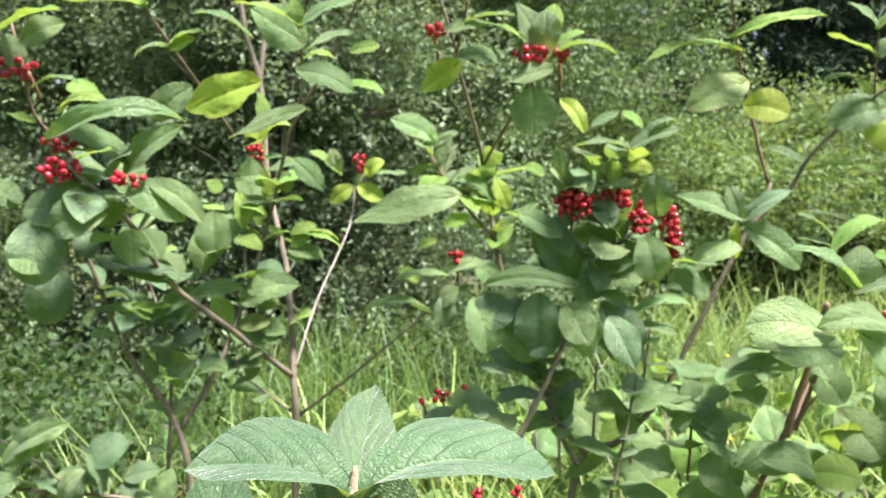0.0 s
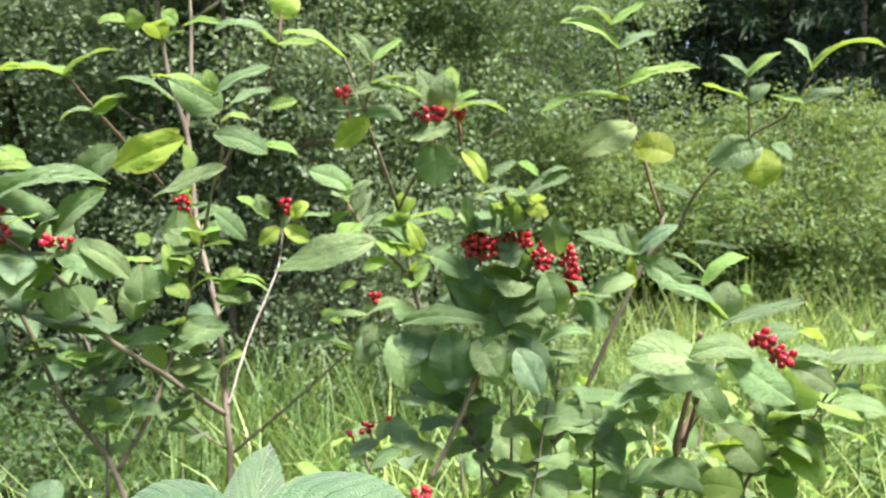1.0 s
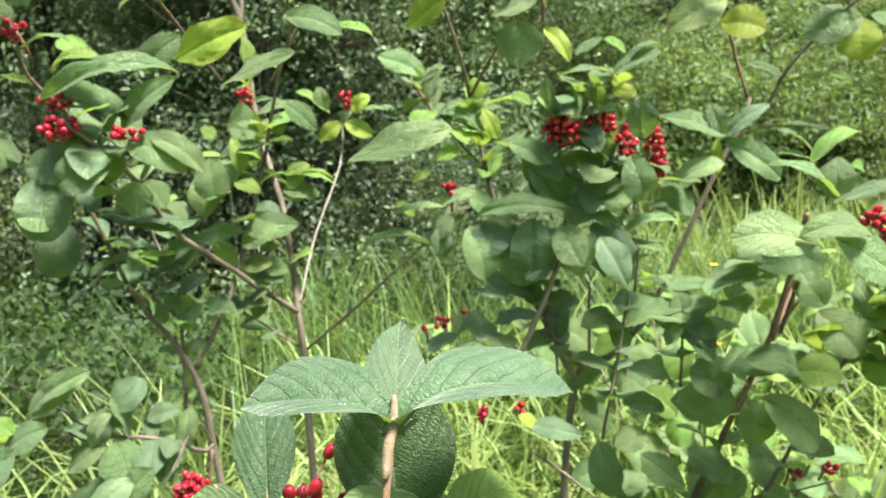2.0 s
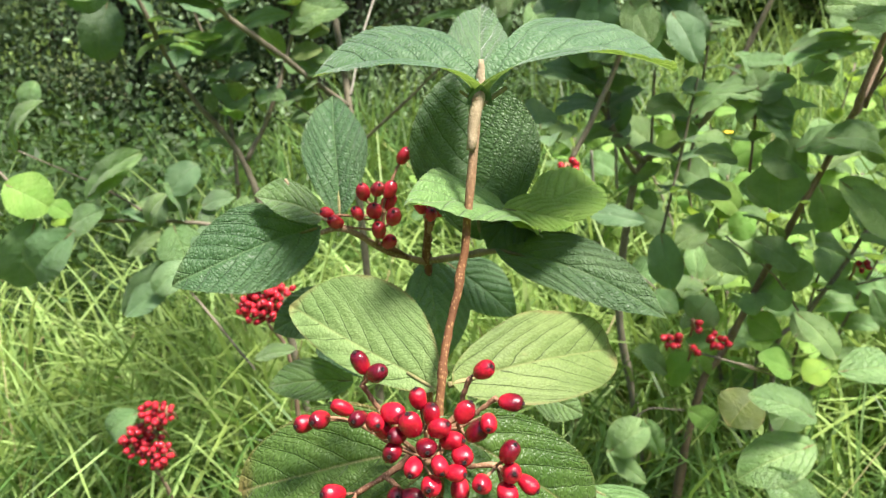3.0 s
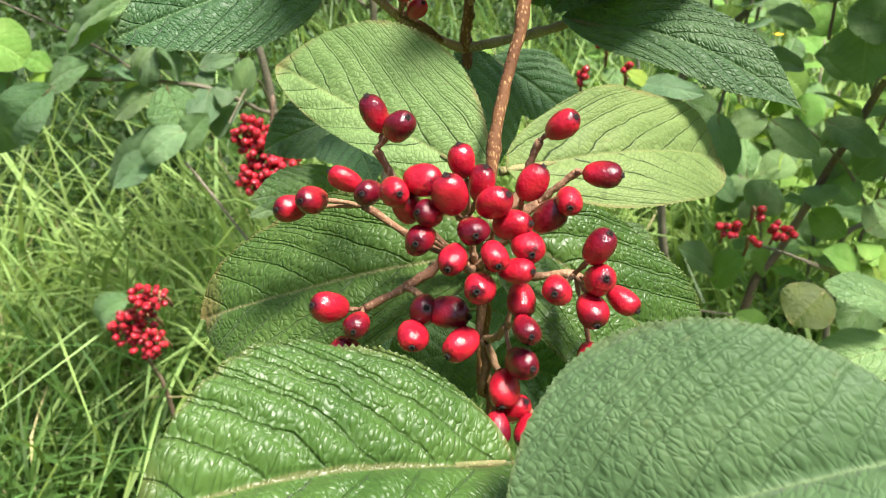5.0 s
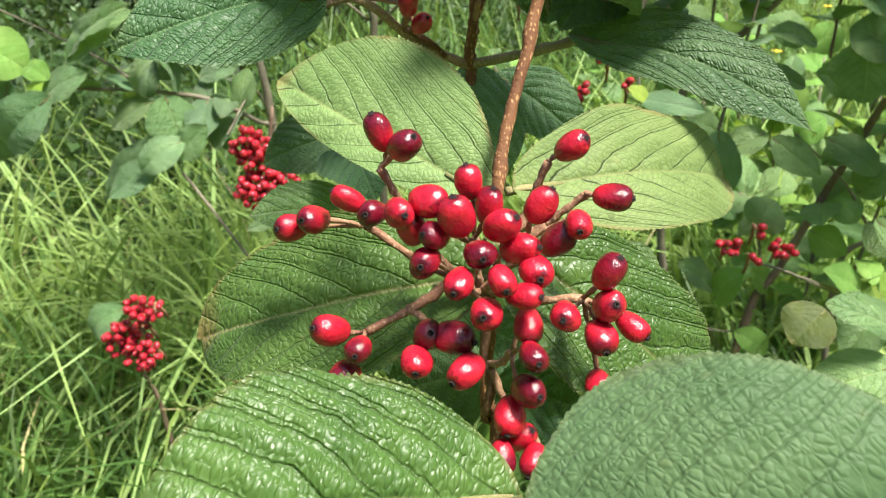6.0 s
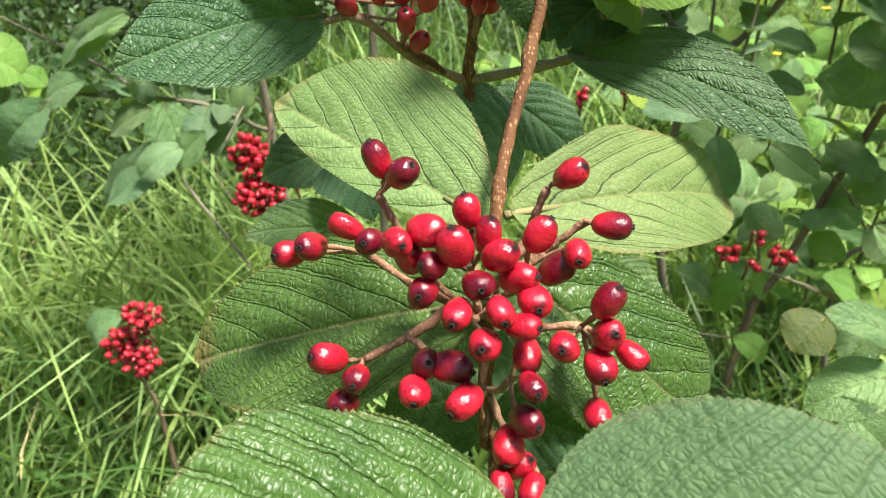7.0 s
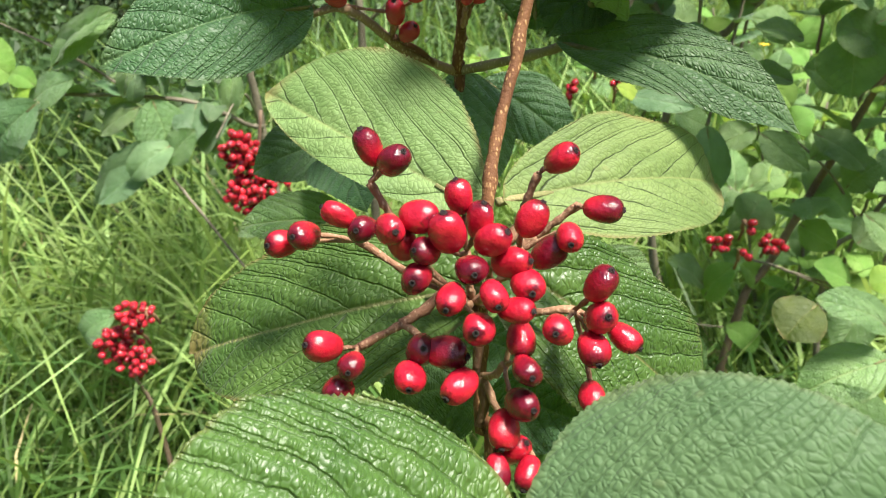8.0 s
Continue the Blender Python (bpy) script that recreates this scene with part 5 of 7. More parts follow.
leaf(right_shrub, (0.048, 1.08, 1.087), (0.093, 1.066, 1.099), 0.015, (-0.18, -0.38, 0.84), "mid")
leaf(right_shrub, (0.063, 1.08, 1.064), (0.019, 1.059, 1.1), 0.020, (-0.03, -0.68, 0.88), "mid")
leaf(right_shrub, (0.078, 1.08, 1.041), (0.123, 1.07, 1.072), 0.017, (-0.08, -0.53, 0.84), "mid")
leaf(right_shrub, (0.034, 1.05, 1.052), (0.005, 1.042, 1.039), 0.020, (0.12, -0.67, 0.81), "young")
leaf(right_shrub, (0.248, 0.98, 1.068), (0.241, 0.966, 1.113), 0.032, (-0.26, -0.93, 0.37), "dark")
leaf(right_shrub, (0.235, 0.97, 1.039), (0.253, 0.98, 0.989), 0.039, (-0.09, -0.93, 0.33), "mid")
leaf(right_shrub, (0.156, 0.98, 0.981), (0.057, 1.001, 0.975), 0.026, (-0.25, -0.64, 0.63), "mid")
leaf(right_shrub, (0.121, 1.02, 1.031), (0.165, 1.026, 0.98), 0.037, (-0.07, -0.87, 0.35), "dark")
leaf(right_shrub, (0.171, 1, 0.992), (0.23, 0.996, 1.012), 0.025, (0.14, -0.65, 0.77), "dark")
leaf(right_shrub, (0.093, 1, 0.964), (0.04, 0.987, 0.923), 0.042, (-0.18, -0.85, 0.4), "dark")
leaf(right_shrub, (0.118, 0.98, 0.966), (0.12, 0.991, 0.897), 0.049, (-0.04, -0.91, 0.54), "dark")
leaf(right_shrub, (0.154, 0.98, 0.958), (0.175, 0.96, 0.916), 0.038, (-0.17, -0.88, 0.34), "mid")
leaf(right_shrub, (0.197, 1, 0.956), (0.242, 0.99, 0.91), 0.038, (-0.28, -0.88, 0.4), "dark")
leaf(right_shrub, (0.236, 1, 0.949), (0.299, 0.99, 0.958), 0.022, (-0.13, -0.36, 0.8), "mid")
leaf(right_shrub, (0.28, 1.05, 0.974), (0.331, 1.028, 0.982), 0.020, (0.1, -0.5, 0.76), "dark")
leaf(right_shrub, (0.195, 1, 0.97), (0.227, 0.997, 0.956), 0.022, (-0.11, -0.64, 0.78), "mid")
leaf(right_shrub, (-0.024, 1.05, 1.014), (-0.001, 1.041, 1.024), 0.013, (-0.02, -0.66, 0.63), "young")
leaf(right_shrub, (0.008, 1.03, 0.981), (-0.052, 1.026, 0.975), 0.016, (0.19, -0.37, 0.96), "mid")
leaf(right_shrub, (0.023, 1.03, 0.966), (0, 1.034, 0.945), 0.026, (-0.08, -0.76, 0.51), "mid")
leaf(right_shrub, (0.003, 1.05, 0.974), (0.063, 1.046, 0.993), 0.020, (0.04, -0.64, 0.78), "mid")
leaf(right_shrub, (0.048, 1.03, 0.992), (0.078, 1.025, 0.981), 0.028, (0.07, -0.77, 0.71), "mid")
leaf(right_shrub, (0.356, 1.03, 1.063), (0.283, 1.044, 1.086), 0.029, (-0.25, -0.65, 0.72), "mid")
leaf(right_shrub, (0.358, 1.03, 1.065), (0.342, 1.035, 1.101), 0.021, (-0.33, -0.86, 0.34), "mid")
leaf(right_shrub, (0.37, 1.05, 1.061), (0.417, 1.037, 1.097), 0.023, (-0.37, -0.77, 0.68), "dark")
leaf(right_shrub, (0.375, 1.05, 1.049), (0.442, 1.059, 1.002), 0.034, (-0.3, -0.81, 0.43), "mid")
leaf(right_shrub, (0.37, 1.08, 1.012), (0.364, 1.065, 1.055), 0.014, (-0.32, -0.84, 0.36), "yellow")
leaf(right_shrub, (0.454, 1.1, 1.068), (0.519, 1.09, 1.061), 0.013, (-0.04, -0.23, 0.89), "mid")
leaf(right_shrub, (0.454, 1.08, 1.122), (0.525, 1.048, 1.122), 0.014, (0, -0.23, 0.84), "young")
leaf(right_shrub, (0.412, 1.1, 1.146), (0.451, 1.087, 1.129), 0.016, (-0.24, -0.53, 0.8), "mid")
leaf(right_shrub, (0.397, 1.1, 1.119), (0.372, 1.09, 1.136), 0.011, (-0.18, -0.53, 0.78), "mid")
leaf(right_shrub, (0.323, 1, 1.318), (0.254, 1.006, 1.348), 0.026, (-0.11, -0.57, 0.93), "young")
leaf(right_shrub, (0.317, 1, 1.343), (0.265, 1, 1.361), 0.012, (0.05, -0.24, 0.99), "mid")
leaf(right_shrub, (0.316, 1, 1.345), (0.357, 0.993, 1.373), 0.015, (-0.01, -0.58, 0.85), "young")
leaf(right_shrub, (0.327, 1, 1.316), (0.377, 1.011, 1.338), 0.017, (-0.05, -0.57, 0.87), "mid")
leaf(right_shrub, (0.339, 1.02, 1.272), (0.428, 0.995, 1.293), 0.022, (-0.01, -0.56, 0.78), "young")
leaf(right_shrub, (0.341, 1.04, 1.257), (0.23, 1.004, 1.24), 0.017, (-0.27, -0.39, 0.82), "young")
leaf(right_shrub, (0.357, 1.05, 1.222), (0.287, 1.031, 1.187), 0.040, (-0.16, -0.91, 0.29), "pale")
leaf(right_shrub, (0.373, 1.08, 1.198), (0.418, 1.06, 1.187), 0.040, (-0.14, -0.94, 0.23), "yellow")
leaf(right_shrub, (0.503, 1.03, 1.255), (0.433, 1.004, 1.275), 0.018, (-0.33, -0.38, 0.8), "young")
leaf(right_shrub, (0.503, 1.03, 1.255), (0.527, 1.023, 1.276), 0.023, (-0.13, -0.68, 0.81), "mid")
leaf(right_shrub, (0.496, 1.02, 1.286), (0.459, 1.019, 1.312), 0.015, (-0.32, -0.54, 0.79), "mid")
leaf(right_shrub, (0.498, 1.02, 1.286), (0.534, 1.01, 1.315), 0.015, (-0.28, -0.54, 0.67), "young")
leaf(right_shrub, (0.568, 1, 1.291), (0.531, 0.998, 1.327), 0.019, (-0.12, -0.53, 0.88), "mid")
leaf(right_shrub, (0.572, 1, 1.291), (0.643, 0.966, 1.315), 0.012, (-0.09, -0.22, 0.87), "young")
leaf(right_shrub, (0.562, 1, 1.251), (0.518, 1.002, 1.261), 0.021, (-0.26, -0.52, 0.95), "young")
leaf(right_shrub, (0.558, 1, 1.249), (0.615, 1.006, 1.267), 0.020, (-0.39, -0.52, 0.76), "mid")
leaf(right_shrub, (0.524, 1.05, 1.196), (0.462, 1.062, 1.176), 0.046, (-0.37, -0.86, 0.35), "mid")
leaf(right_shrub, (0.532, 1.06, 1.192), (0.536, 1.054, 1.145), 0.047, (-0.26, -0.9, 0.35), "yellow")
leaf(right_shrub, (0.549, 1.06, 1.2), (0.574, 1.058, 1.18), 0.023, (-0.09, -0.66, 0.72), "mid")
leaf(right_shrub, (0.504, 1.05, 1.213), (0.441, 1.03, 1.221), 0.011, (0.04, -0.23, 0.95), "mid")
leaf(right_shrub, (0.111, 0.95, 0.724), (0.171, 0.925, 0.719), 0.028, (0.12, -0.56, 0.68), "dark")
leaf(right_shrub, (0.098, 0.95, 0.735), (0.12, 0.949, 0.72), 0.018, (-0.07, -0.57, 0.94), "yellow")
leaf(right_shrub, (0.206, 1, 0.671), (0.22, 0.989, 0.605), 0.040, (-0.28, -0.81, 0.49), "dark")
leaf(right_shrub, (0.14, 1, 0.933), (0.111, 0.985, 0.896), 0.042, (-0.1, -0.85, 0.46), "dark")
leaf(right_shrub, (0.093, 1, 0.958), (0.114, 1.006, 0.885), 0.048, (-0.19, -0.93, 0.31), "dark")
leaf(right_shrub, (0.046, 1, 0.956), (0.061, 0.983, 0.898), 0.042, (0.15, -0.87, 0.59), "mid")
leaf(right_shrub, (0.168, 0.97, 0.952), (0.176, 0.977, 0.9), 0.039, (-0.11, -0.92, 0.34), "mid")
leaf(right_shrub, (0.202, 0.98, 0.943), (0.228, 0.959, 0.893), 0.036, (-0.05, -0.88, 0.43), "dark")
leaf(right_shrub, (0.233, 1, 0.933), (0.279, 0.978, 0.928), 0.015, (-0.22, -0.36, 0.81), "mid")
leaf(right_shrub, (0.007, 1.03, 0.953), (0.013, 1.032, 0.918), 0.027, (0.15, -0.87, 0.4), "dark")
leaf(right_shrub, (-0.048, 1.05, 0.984), (-0.024, 1.053, 0.969), 0.019, (-0.04, -0.67, 0.8), "young")
leaf(right_shrub, (-0.008, 1.05, 0.93), (-0.094, 1.063, 0.924), 0.016, (0.05, -0.37, 1.02), "mid")
leaf(right_shrub, (0.086, 1, 0.873), (0.045, 0.992, 0.883), 0.018, (-0.24, -0.49, 0.87), "dark")
leaf(right_shrub, (0.081, 1.02, 0.844), (0.136, 1.018, 0.837), 0.015, (-0.15, -0.35, 0.9), "dark")
leaf(right_shrub, (0.179, 1.1, 0.714), (0.222, 1.089, 0.741), 0.025, (-0.28, -0.58, 0.76), "mid")
leaf(right_shrub, (0.214, 1.08, 0.688), (0.19, 1.075, 0.706), 0.028, (-0.12, -0.56, 0.88), "mid")
blob_cluster(right_shrub, (0.154, 0.98, 1.077), 0.0222, 0.0187, 32, 0.0116, 307, "crowded red berry cluster")
blob_cluster(right_shrub, (0.201, 0.99, 1.082), 0.0197, 0.0099, 16, 0.0116, 308, "crowded red berry cluster")
blob_cluster(right_shrub, (0.233, 1, 1.059), 0.0121, 0.0193, 17, 0.0116, 309, "crowded red berry cluster")
blob_cluster(right_shrub, (0.265, 1, 1.063), 0.0100, 0.0187, 14, 0.0116, 310, "crowded red berry cluster")
blob_cluster(right_shrub, (0.272, 1, 1.031), 0.0108, 0.0216, 18, 0.0116, 311, "crowded red berry cluster")
blob_cluster(right_shrub, (0.094, 0.89, 1.229), 0.0177, 0.0082, 12, 0.0116, 312, "crowded red berry cluster")
blob_cluster(right_shrub, (0.123, 0.89, 1.231), 0.0076, 0.0063, 5, 0.0116, 313, "crowded red berry cluster")
blob_cluster(right_shrub, (0.02, 1.05, 1.002), 0.0104, 0.0075, 8, 0.0116, 314, "crowded red berry cluster")
blob_cluster(right_shrub, (0.041, 1.1, 0.821), 0.0072, 0.0072, 4, 0.0116, 315, "crowded red berry cluster")
blob_cluster(right_shrub, (0.006, 1.1, 0.813), 0.0113, 0.0064, 5, 0.0116, 316, "crowded red berry cluster")
blob_cluster(right_shrub, (-0.019, 1.1, 0.806), 0.0057, 0.0048, 2, 0.0116, 317, "crowded red berry cluster")
blob_cluster(right_shrub, (0.08, 1, 0.755), 0.0106, 0.0071, 6, 0.0116, 318, "crowded red berry cluster")
blob_cluster(right_shrub, (0.103, 1, 0.728), 0.0064, 0.0107, 5, 0.0116, 319, "crowded red berry cluster")
blob_cluster(right_shrub, (0.053, 1, 0.722), 0.0057, 0.0093, 4, 0.0116, 320, "crowded red berry cluster")
blob_cluster(right_shrub, (-0.008, 0.93, 1.256), 0.0106, 0.0066, 6, 0.0116, 321, "crowded red berry cluster")
blob_cluster(right_shrub, (0.079, 0.9, 0.796), 0.0123, 0.0068, 6, 0.0116, 322, "crowded red berry cluster")
leafy(right_shrub, [(0.093, 1.1, 0.921), (0.122, 1.05, 1.007), (0.163, 1, 1.071)], 6, 0.06, ['mid', 'dark', 'mid'], 61, 0.2)
leafy(right_shrub, [(0.182, 1.05, 0.976), (0.252, 1.02, 1.01), (0.317, 1.05, 0.99)], 6, 0.06, ['mid', 'mid', 'dark'], 62, 0.2)
leafy(right_shrub, [(0.108, 1.08, 0.863), (0.167, 1.05, 0.916), (0.242, 1.05, 0.915)], 6, 0.055, ['dark', 'mid'], 63, 0.2)
leafy(right_shrub, [(0.136, 1.02, 1.083), (0.177, 1, 1.12), (0.23, 0.98, 1.134)], 4, 0.05, ['mid', 'young'], 64, 0.2)
leafy(right_shrub, [(0.197, 1.1, 0.743), (0.148, 1.1, 0.809), (0.122, 1.05, 0.886)], 7, 0.06, ['mid', 'dark', 'dark'], 81, 0.2)
leafy(right_shrub, [(0.078, 1.1, 0.985), (0.059, 1.1, 1.07), (0.052, 1.1, 1.115)], 7, 0.055, ['mid', 'young', 'mid'], 82, 0.1)
leafy(right_shrub, [(0.175, 1.05, 0.976), (0.195, 1.03, 1.009), (0.223, 1, 1.042)], 6, 0.06, ['mid', 'dark'], 83, 0.1)
leafy(right_shrub, [(0.032, 1.1, 1.063), (0.005, 1.05, 1.097), (-0.02, 1.05, 1.137)], 5, 0.05, ['young', 'mid'], 84, 0.2)
leafy(right_shrub, [(0.142, 1, 1.071), (0.17, 1, 1.085), (0.212, 1, 1.099)], 6, 0.05, ['mid', 'dark'], 85, 0.0)
leafy(right_shrub, [(0.217, 1.05, 0.659), (0.236, 1.05, 0.768), (0.25, 1.05, 0.86)], 5, 0.06, ['mid', 'dark', 'mid'], 86, 0.2)
leafy(right_shrub, [(0.255, 1.1, 0.71), (0.27, 1.1, 0.864), (0.274, 1.1, 0.92)], 4, 0.055, ['mid', 'dark'], 87, 0.2)
leafy(right_shrub, [(0.091, 1, 0.774), (0.062, 1, 0.811), (0.002, 1.05, 0.818)], 3, 0.05, ['mid', 'dark'], 88, 0.2)


# ---- the tall stems beside the path ----
near_shrub = thing("wayfaring_shrub", (0.5, 1.0, 0.0), "leafy wayfaring tree shrub with brown stems above meadow grass", "shrub", "wayfaring shrubs")
branch(near_shrub, [(0.22, 0.98, -0.02, 0.0065), (0.2538, 0.98, 0.4196, 0.0054), (0.2953, 1, 0.5167, 0.0047), (0.3485, 0.98, 0.6753, 0.0043), (0.3832, 0.95, 0.7929, 0.0037), (0.4033, 0.9, 0.9052, 0.0036), (0.3633, 0.86, 0.8531, 0.0035), (0.3706, 0.83, 0.9437, 0.0030), (0.3684, 0.8, 0.9984, 0.0024)], SHOOT)
branch(near_shrub, [(0.376, 0.87, 0.8561, 0.0025), (0.3863, 0.84, 0.9442, 0.0024), (0.3814, 0.82, 0.9885, 0.0022)], SHOOT)
branch(near_shrub, [(0.42, 1, -0.02, 0.0050), (0.3608, 1, 0.4688, 0.0036), (0.3918, 1, 0.5553, 0.0032), (0.4236, 1, 0.6104, 0.0029), (0.4538, 1, 0.6717, 0.0025), (0.5, 1, 0.767, 0.0022)], BARK)
branch(near_shrub, [(0.3918, 1, 0.5553, 0.0018), (0.3411, 0.98, 0.6259, 0.0014), (0.2704, 0.95, 0.6899, 0.0011)], BARK)
branch(near_shrub, [(0.4033, 1, 0.5952, 0.0014), (0.4439, 0.98, 0.6114, 0.0013), (0.4832, 0.95, 0.6395, 0.0011)], BARK)
branch(near_shrub, [(0.2258, 0.86, 0.5828, 0.0012), (0.2517, 0.86, 0.5749, 0.0013), (0.3247, 0.9, 0.5305, 0.0014)], BARK)
branch(near_shrub, [(0.246, 0.85, 0.5809, 0.0013), (0.2872, 0.88, 0.5548, 0.0014), (0.341, 0.92, 0.5225, 0.0014)], BARK)
branch(near_shrub, [(0.1535, 0.95, 0.4129, 0.0014), (0.1867, 0.95, 0.4538, 0.0013), (0.2354, 0.95, 0.4532, 0.0012)], BARK)
branch(near_shrub, [(0.474, 0.95, 0.7629, 0.0025), (0.4907, 0.95, 0.8, 0.0022), (0.5285, 0.92, 0.8481, 0.0019), (0.5574, 0.9, 0.9113, 0.0017), (0.5658, 0.88, 0.949, 0.0014)], SHOOT)
branch(near_shrub, [(0.2911, 0.95, 0.7674, 0.0018), (0.2919, 0.95, 0.8243, 0.0017), (0.2857, 0.93, 0.8691, 0.0014)], SHOOT)
branch(near_shrub, [(0.3756, 0.86, 0.8723, 0.0014), (0.3911, 0.86, 0.8946, 0.0013), (0.4067, 0.86, 0.9072, 0.0011)], SHOOT)
leaf(near_shrub, (0.387, 0.78, 1.014), (0.314, 0.768, 1.049), 0.016, (0.01, -0.48, 0.95), "mid")
leaf(near_shrub, (0.373, 0.8, 1.05), (0.42, 0.809, 1.075), 0.018, (-0.09, -0.49, 0.9), "young")
leaf(near_shrub, (0.386, 0.77, 1.014), (0.462, 0.765, 1.037), 0.017, (-0.06, -0.48, 0.82), "mid")
leaf(near_shrub, (0.385, 0.78, 1.019), (0.386, 0.779, 1.055), 0.033, (-0.26, -0.89, 0.33), "mid")
leaf(near_shrub, (0.38, 0.82, 1.046), (0.341, 0.812, 1.056), 0.012, (-0.29, -0.35, 0.8), "mid")
leaf(near_shrub, (0.38, 0.82, 1.052), (0.338, 0.811, 1.081), 0.009, (-0.09, -0.35, 1), "mid")
leaf(near_shrub, (0.354, 0.76, 0.978), (0.282, 0.763, 0.981), 0.047, (-0.34, -0.75, 0.74), "mid")
leaf(near_shrub, (0.406, 0.76, 0.983), (0.338, 0.745, 0.986), 0.027, (-0.15, -0.59, 0.65), "mid")
leaf(near_shrub, (0.386, 0.76, 0.977), (0.454, 0.765, 0.934), 0.042, (-0.23, -0.78, 0.68), "mid")
leaf(near_shrub, (0.461, 0.8, 0.975), (0.517, 0.808, 0.967), 0.019, (-0.13, -0.46, 0.97), "mid")
leaf(near_shrub, (0.511, 0.8, 0.967), (0.569, 0.803, 0.971), 0.025, (-0.18, -0.45, 0.78), "mid")
leaf(near_shrub, (0.467, 0.8, 0.962), (0.511, 0.796, 0.938), 0.026, (-0.19, -0.76, 0.47), "mid")
leaf(near_shrub, (0.428, 0.8, 0.992), (0.473, 0.809, 0.996), 0.022, (-0.27, -0.7, 0.62), "mid")
leaf(near_shrub, (0.42, 0.8, 1.039), (0.406, 0.795, 1.045), 0.013, (-0.29, -0.61, 0.66), "young")
leaf(near_shrub, (0.282, 0.93, 0.873), (0.242, 0.93, 0.87), 0.025, (0.04, -0.59, 0.92), "mid")
leaf(near_shrub, (0.289, 0.93, 0.869), (0.326, 0.929, 0.876), 0.025, (-0.17, -0.59, 0.68), "mid")
leaf(near_shrub, (0.286, 0.93, 0.866), (0.279, 0.931, 0.89), 0.025, (-0.13, -0.7, 0.77), "mid")
leaf(near_shrub, (0.287, 0.92, 0.855), (0.323, 0.913, 0.843), 0.027, (0, -0.69, 0.62), "mid")
leaf(near_shrub, (0.424, 0.88, 0.872), (0.463, 0.867, 0.83), 0.043, (-0.39, -0.79, 0.57), "mid")
leaf(near_shrub, (0.341, 0.86, 0.827), (0.399, 0.869, 0.81), 0.036, (-0.33, -0.66, 0.77), "mid")
leaf(near_shrub, (0.327, 0.9, 0.807), (0.381, 0.905, 0.828), 0.031, (-0.26, -0.56, 0.69), "mid")
leaf(near_shrub, (0.464, 0.9, 0.906), (0.484, 0.898, 0.879), 0.012, (-0.1, -0.57, 0.9), "mid")
leaf(near_shrub, (0.498, 0.9, 0.878), (0.556, 0.903, 0.85), 0.032, (-0.33, -0.66, 0.67), "mid")
leaf(near_shrub, (0.496, 0.92, 0.79), (0.53, 0.917, 0.797), 0.040, (-0.15, -0.72, 0.57), "young")
leaf(near_shrub, (0.539, 0.85, 0.908), (0.59, 0.837, 0.899), 0.025, (-0.24, -0.55, 0.93), "mid")
leaf(near_shrub, (0.393, 0.86, 0.814), (0.436, 0.846, 0.812), 0.036, (-0.41, -0.65, 0.61), "young")
leaf(near_shrub, (0.317, 0.95, 0.894), (0.258, 0.947, 0.892), 0.023, (-0.07, -0.47, 0.78), "mid")
leaf(near_shrub, (0.317, 0.92, 0.909), (0.372, 0.902, 0.92), 0.030, (-0.11, -0.6, 0.83), "mid")
leaf(near_shrub, (0.286, 0.92, 0.858), (0.239, 0.922, 0.865), 0.021, (-0.05, -0.47, 0.74), "mid")
leaf(near_shrub, (0.286, 0.92, 0.856), (0.309, 0.917, 0.867), 0.023, (-0.05, -0.59, 0.92), "mid")
leaf(near_shrub, (0.289, 0.92, 0.852), (0.319, 0.911, 0.826), 0.026, (-0.08, -0.7, 0.73), "mid")
leaf(near_shrub, (0.283, 0.92, 0.851), (0.267, 0.925, 0.831), 0.021, (-0.29, -0.59, 0.85), "mid")
leaf(near_shrub, (0.308, 0.9, 0.792), (0.313, 0.907, 0.733), 0.058, (-0.29, -0.82, 0.38), "mid")
leaf(near_shrub, (0.393, 0.9, 0.817), (0.325, 0.88, 0.808), 0.036, (-0.42, -0.66, 0.57), "mid")
leaf(near_shrub, (0.393, 0.9, 0.817), (0.423, 0.887, 0.798), 0.036, (-0.26, -0.7, 0.52), "mid")
leaf(near_shrub, (0.379, 0.9, 0.765), (0.444, 0.906, 0.703), 0.046, (-0.21, -0.73, 0.71), "mid")
leaf(near_shrub, (0.362, 0.92, 0.755), (0.381, 0.925, 0.704), 0.043, (-0.2, -0.73, 0.75), "mid")
leaf(near_shrub, (0.425, 0.9, 0.806), (0.462, 0.908, 0.783), 0.037, (-0.25, -0.65, 0.84), "mid")
leaf(near_shrub, (0.245, 0.93, 0.688), (0.287, 0.909, 0.658), 0.032, (-0.33, -0.64, 0.62), "mid")
leaf(near_shrub, (0.273, 0.95, 0.783), (0.223, 0.936, 0.795), 0.028, (-0.21, -0.57, 0.79), "mid")
leaf(near_shrub, (0.268, 0.95, 0.74), (0.221, 0.951, 0.749), 0.028, (-0.06, -0.56, 0.69), "mid")
leaf(near_shrub, (0.223, 0.88, 0.615), (0.237, 0.876, 0.644), 0.042, (-0.16, -0.68, 0.67), "mid")
leaf(near_shrub, (0.327, 0.85, 0.632), (0.365, 0.829, 0.59), 0.030, (-0.19, -0.58, 0.74), "mid")
leaf(near_shrub, (0.36, 0.8, 0.59), (0.415, 0.801, 0.585), 0.042, (-0.25, -0.55, 0.94), "mid")
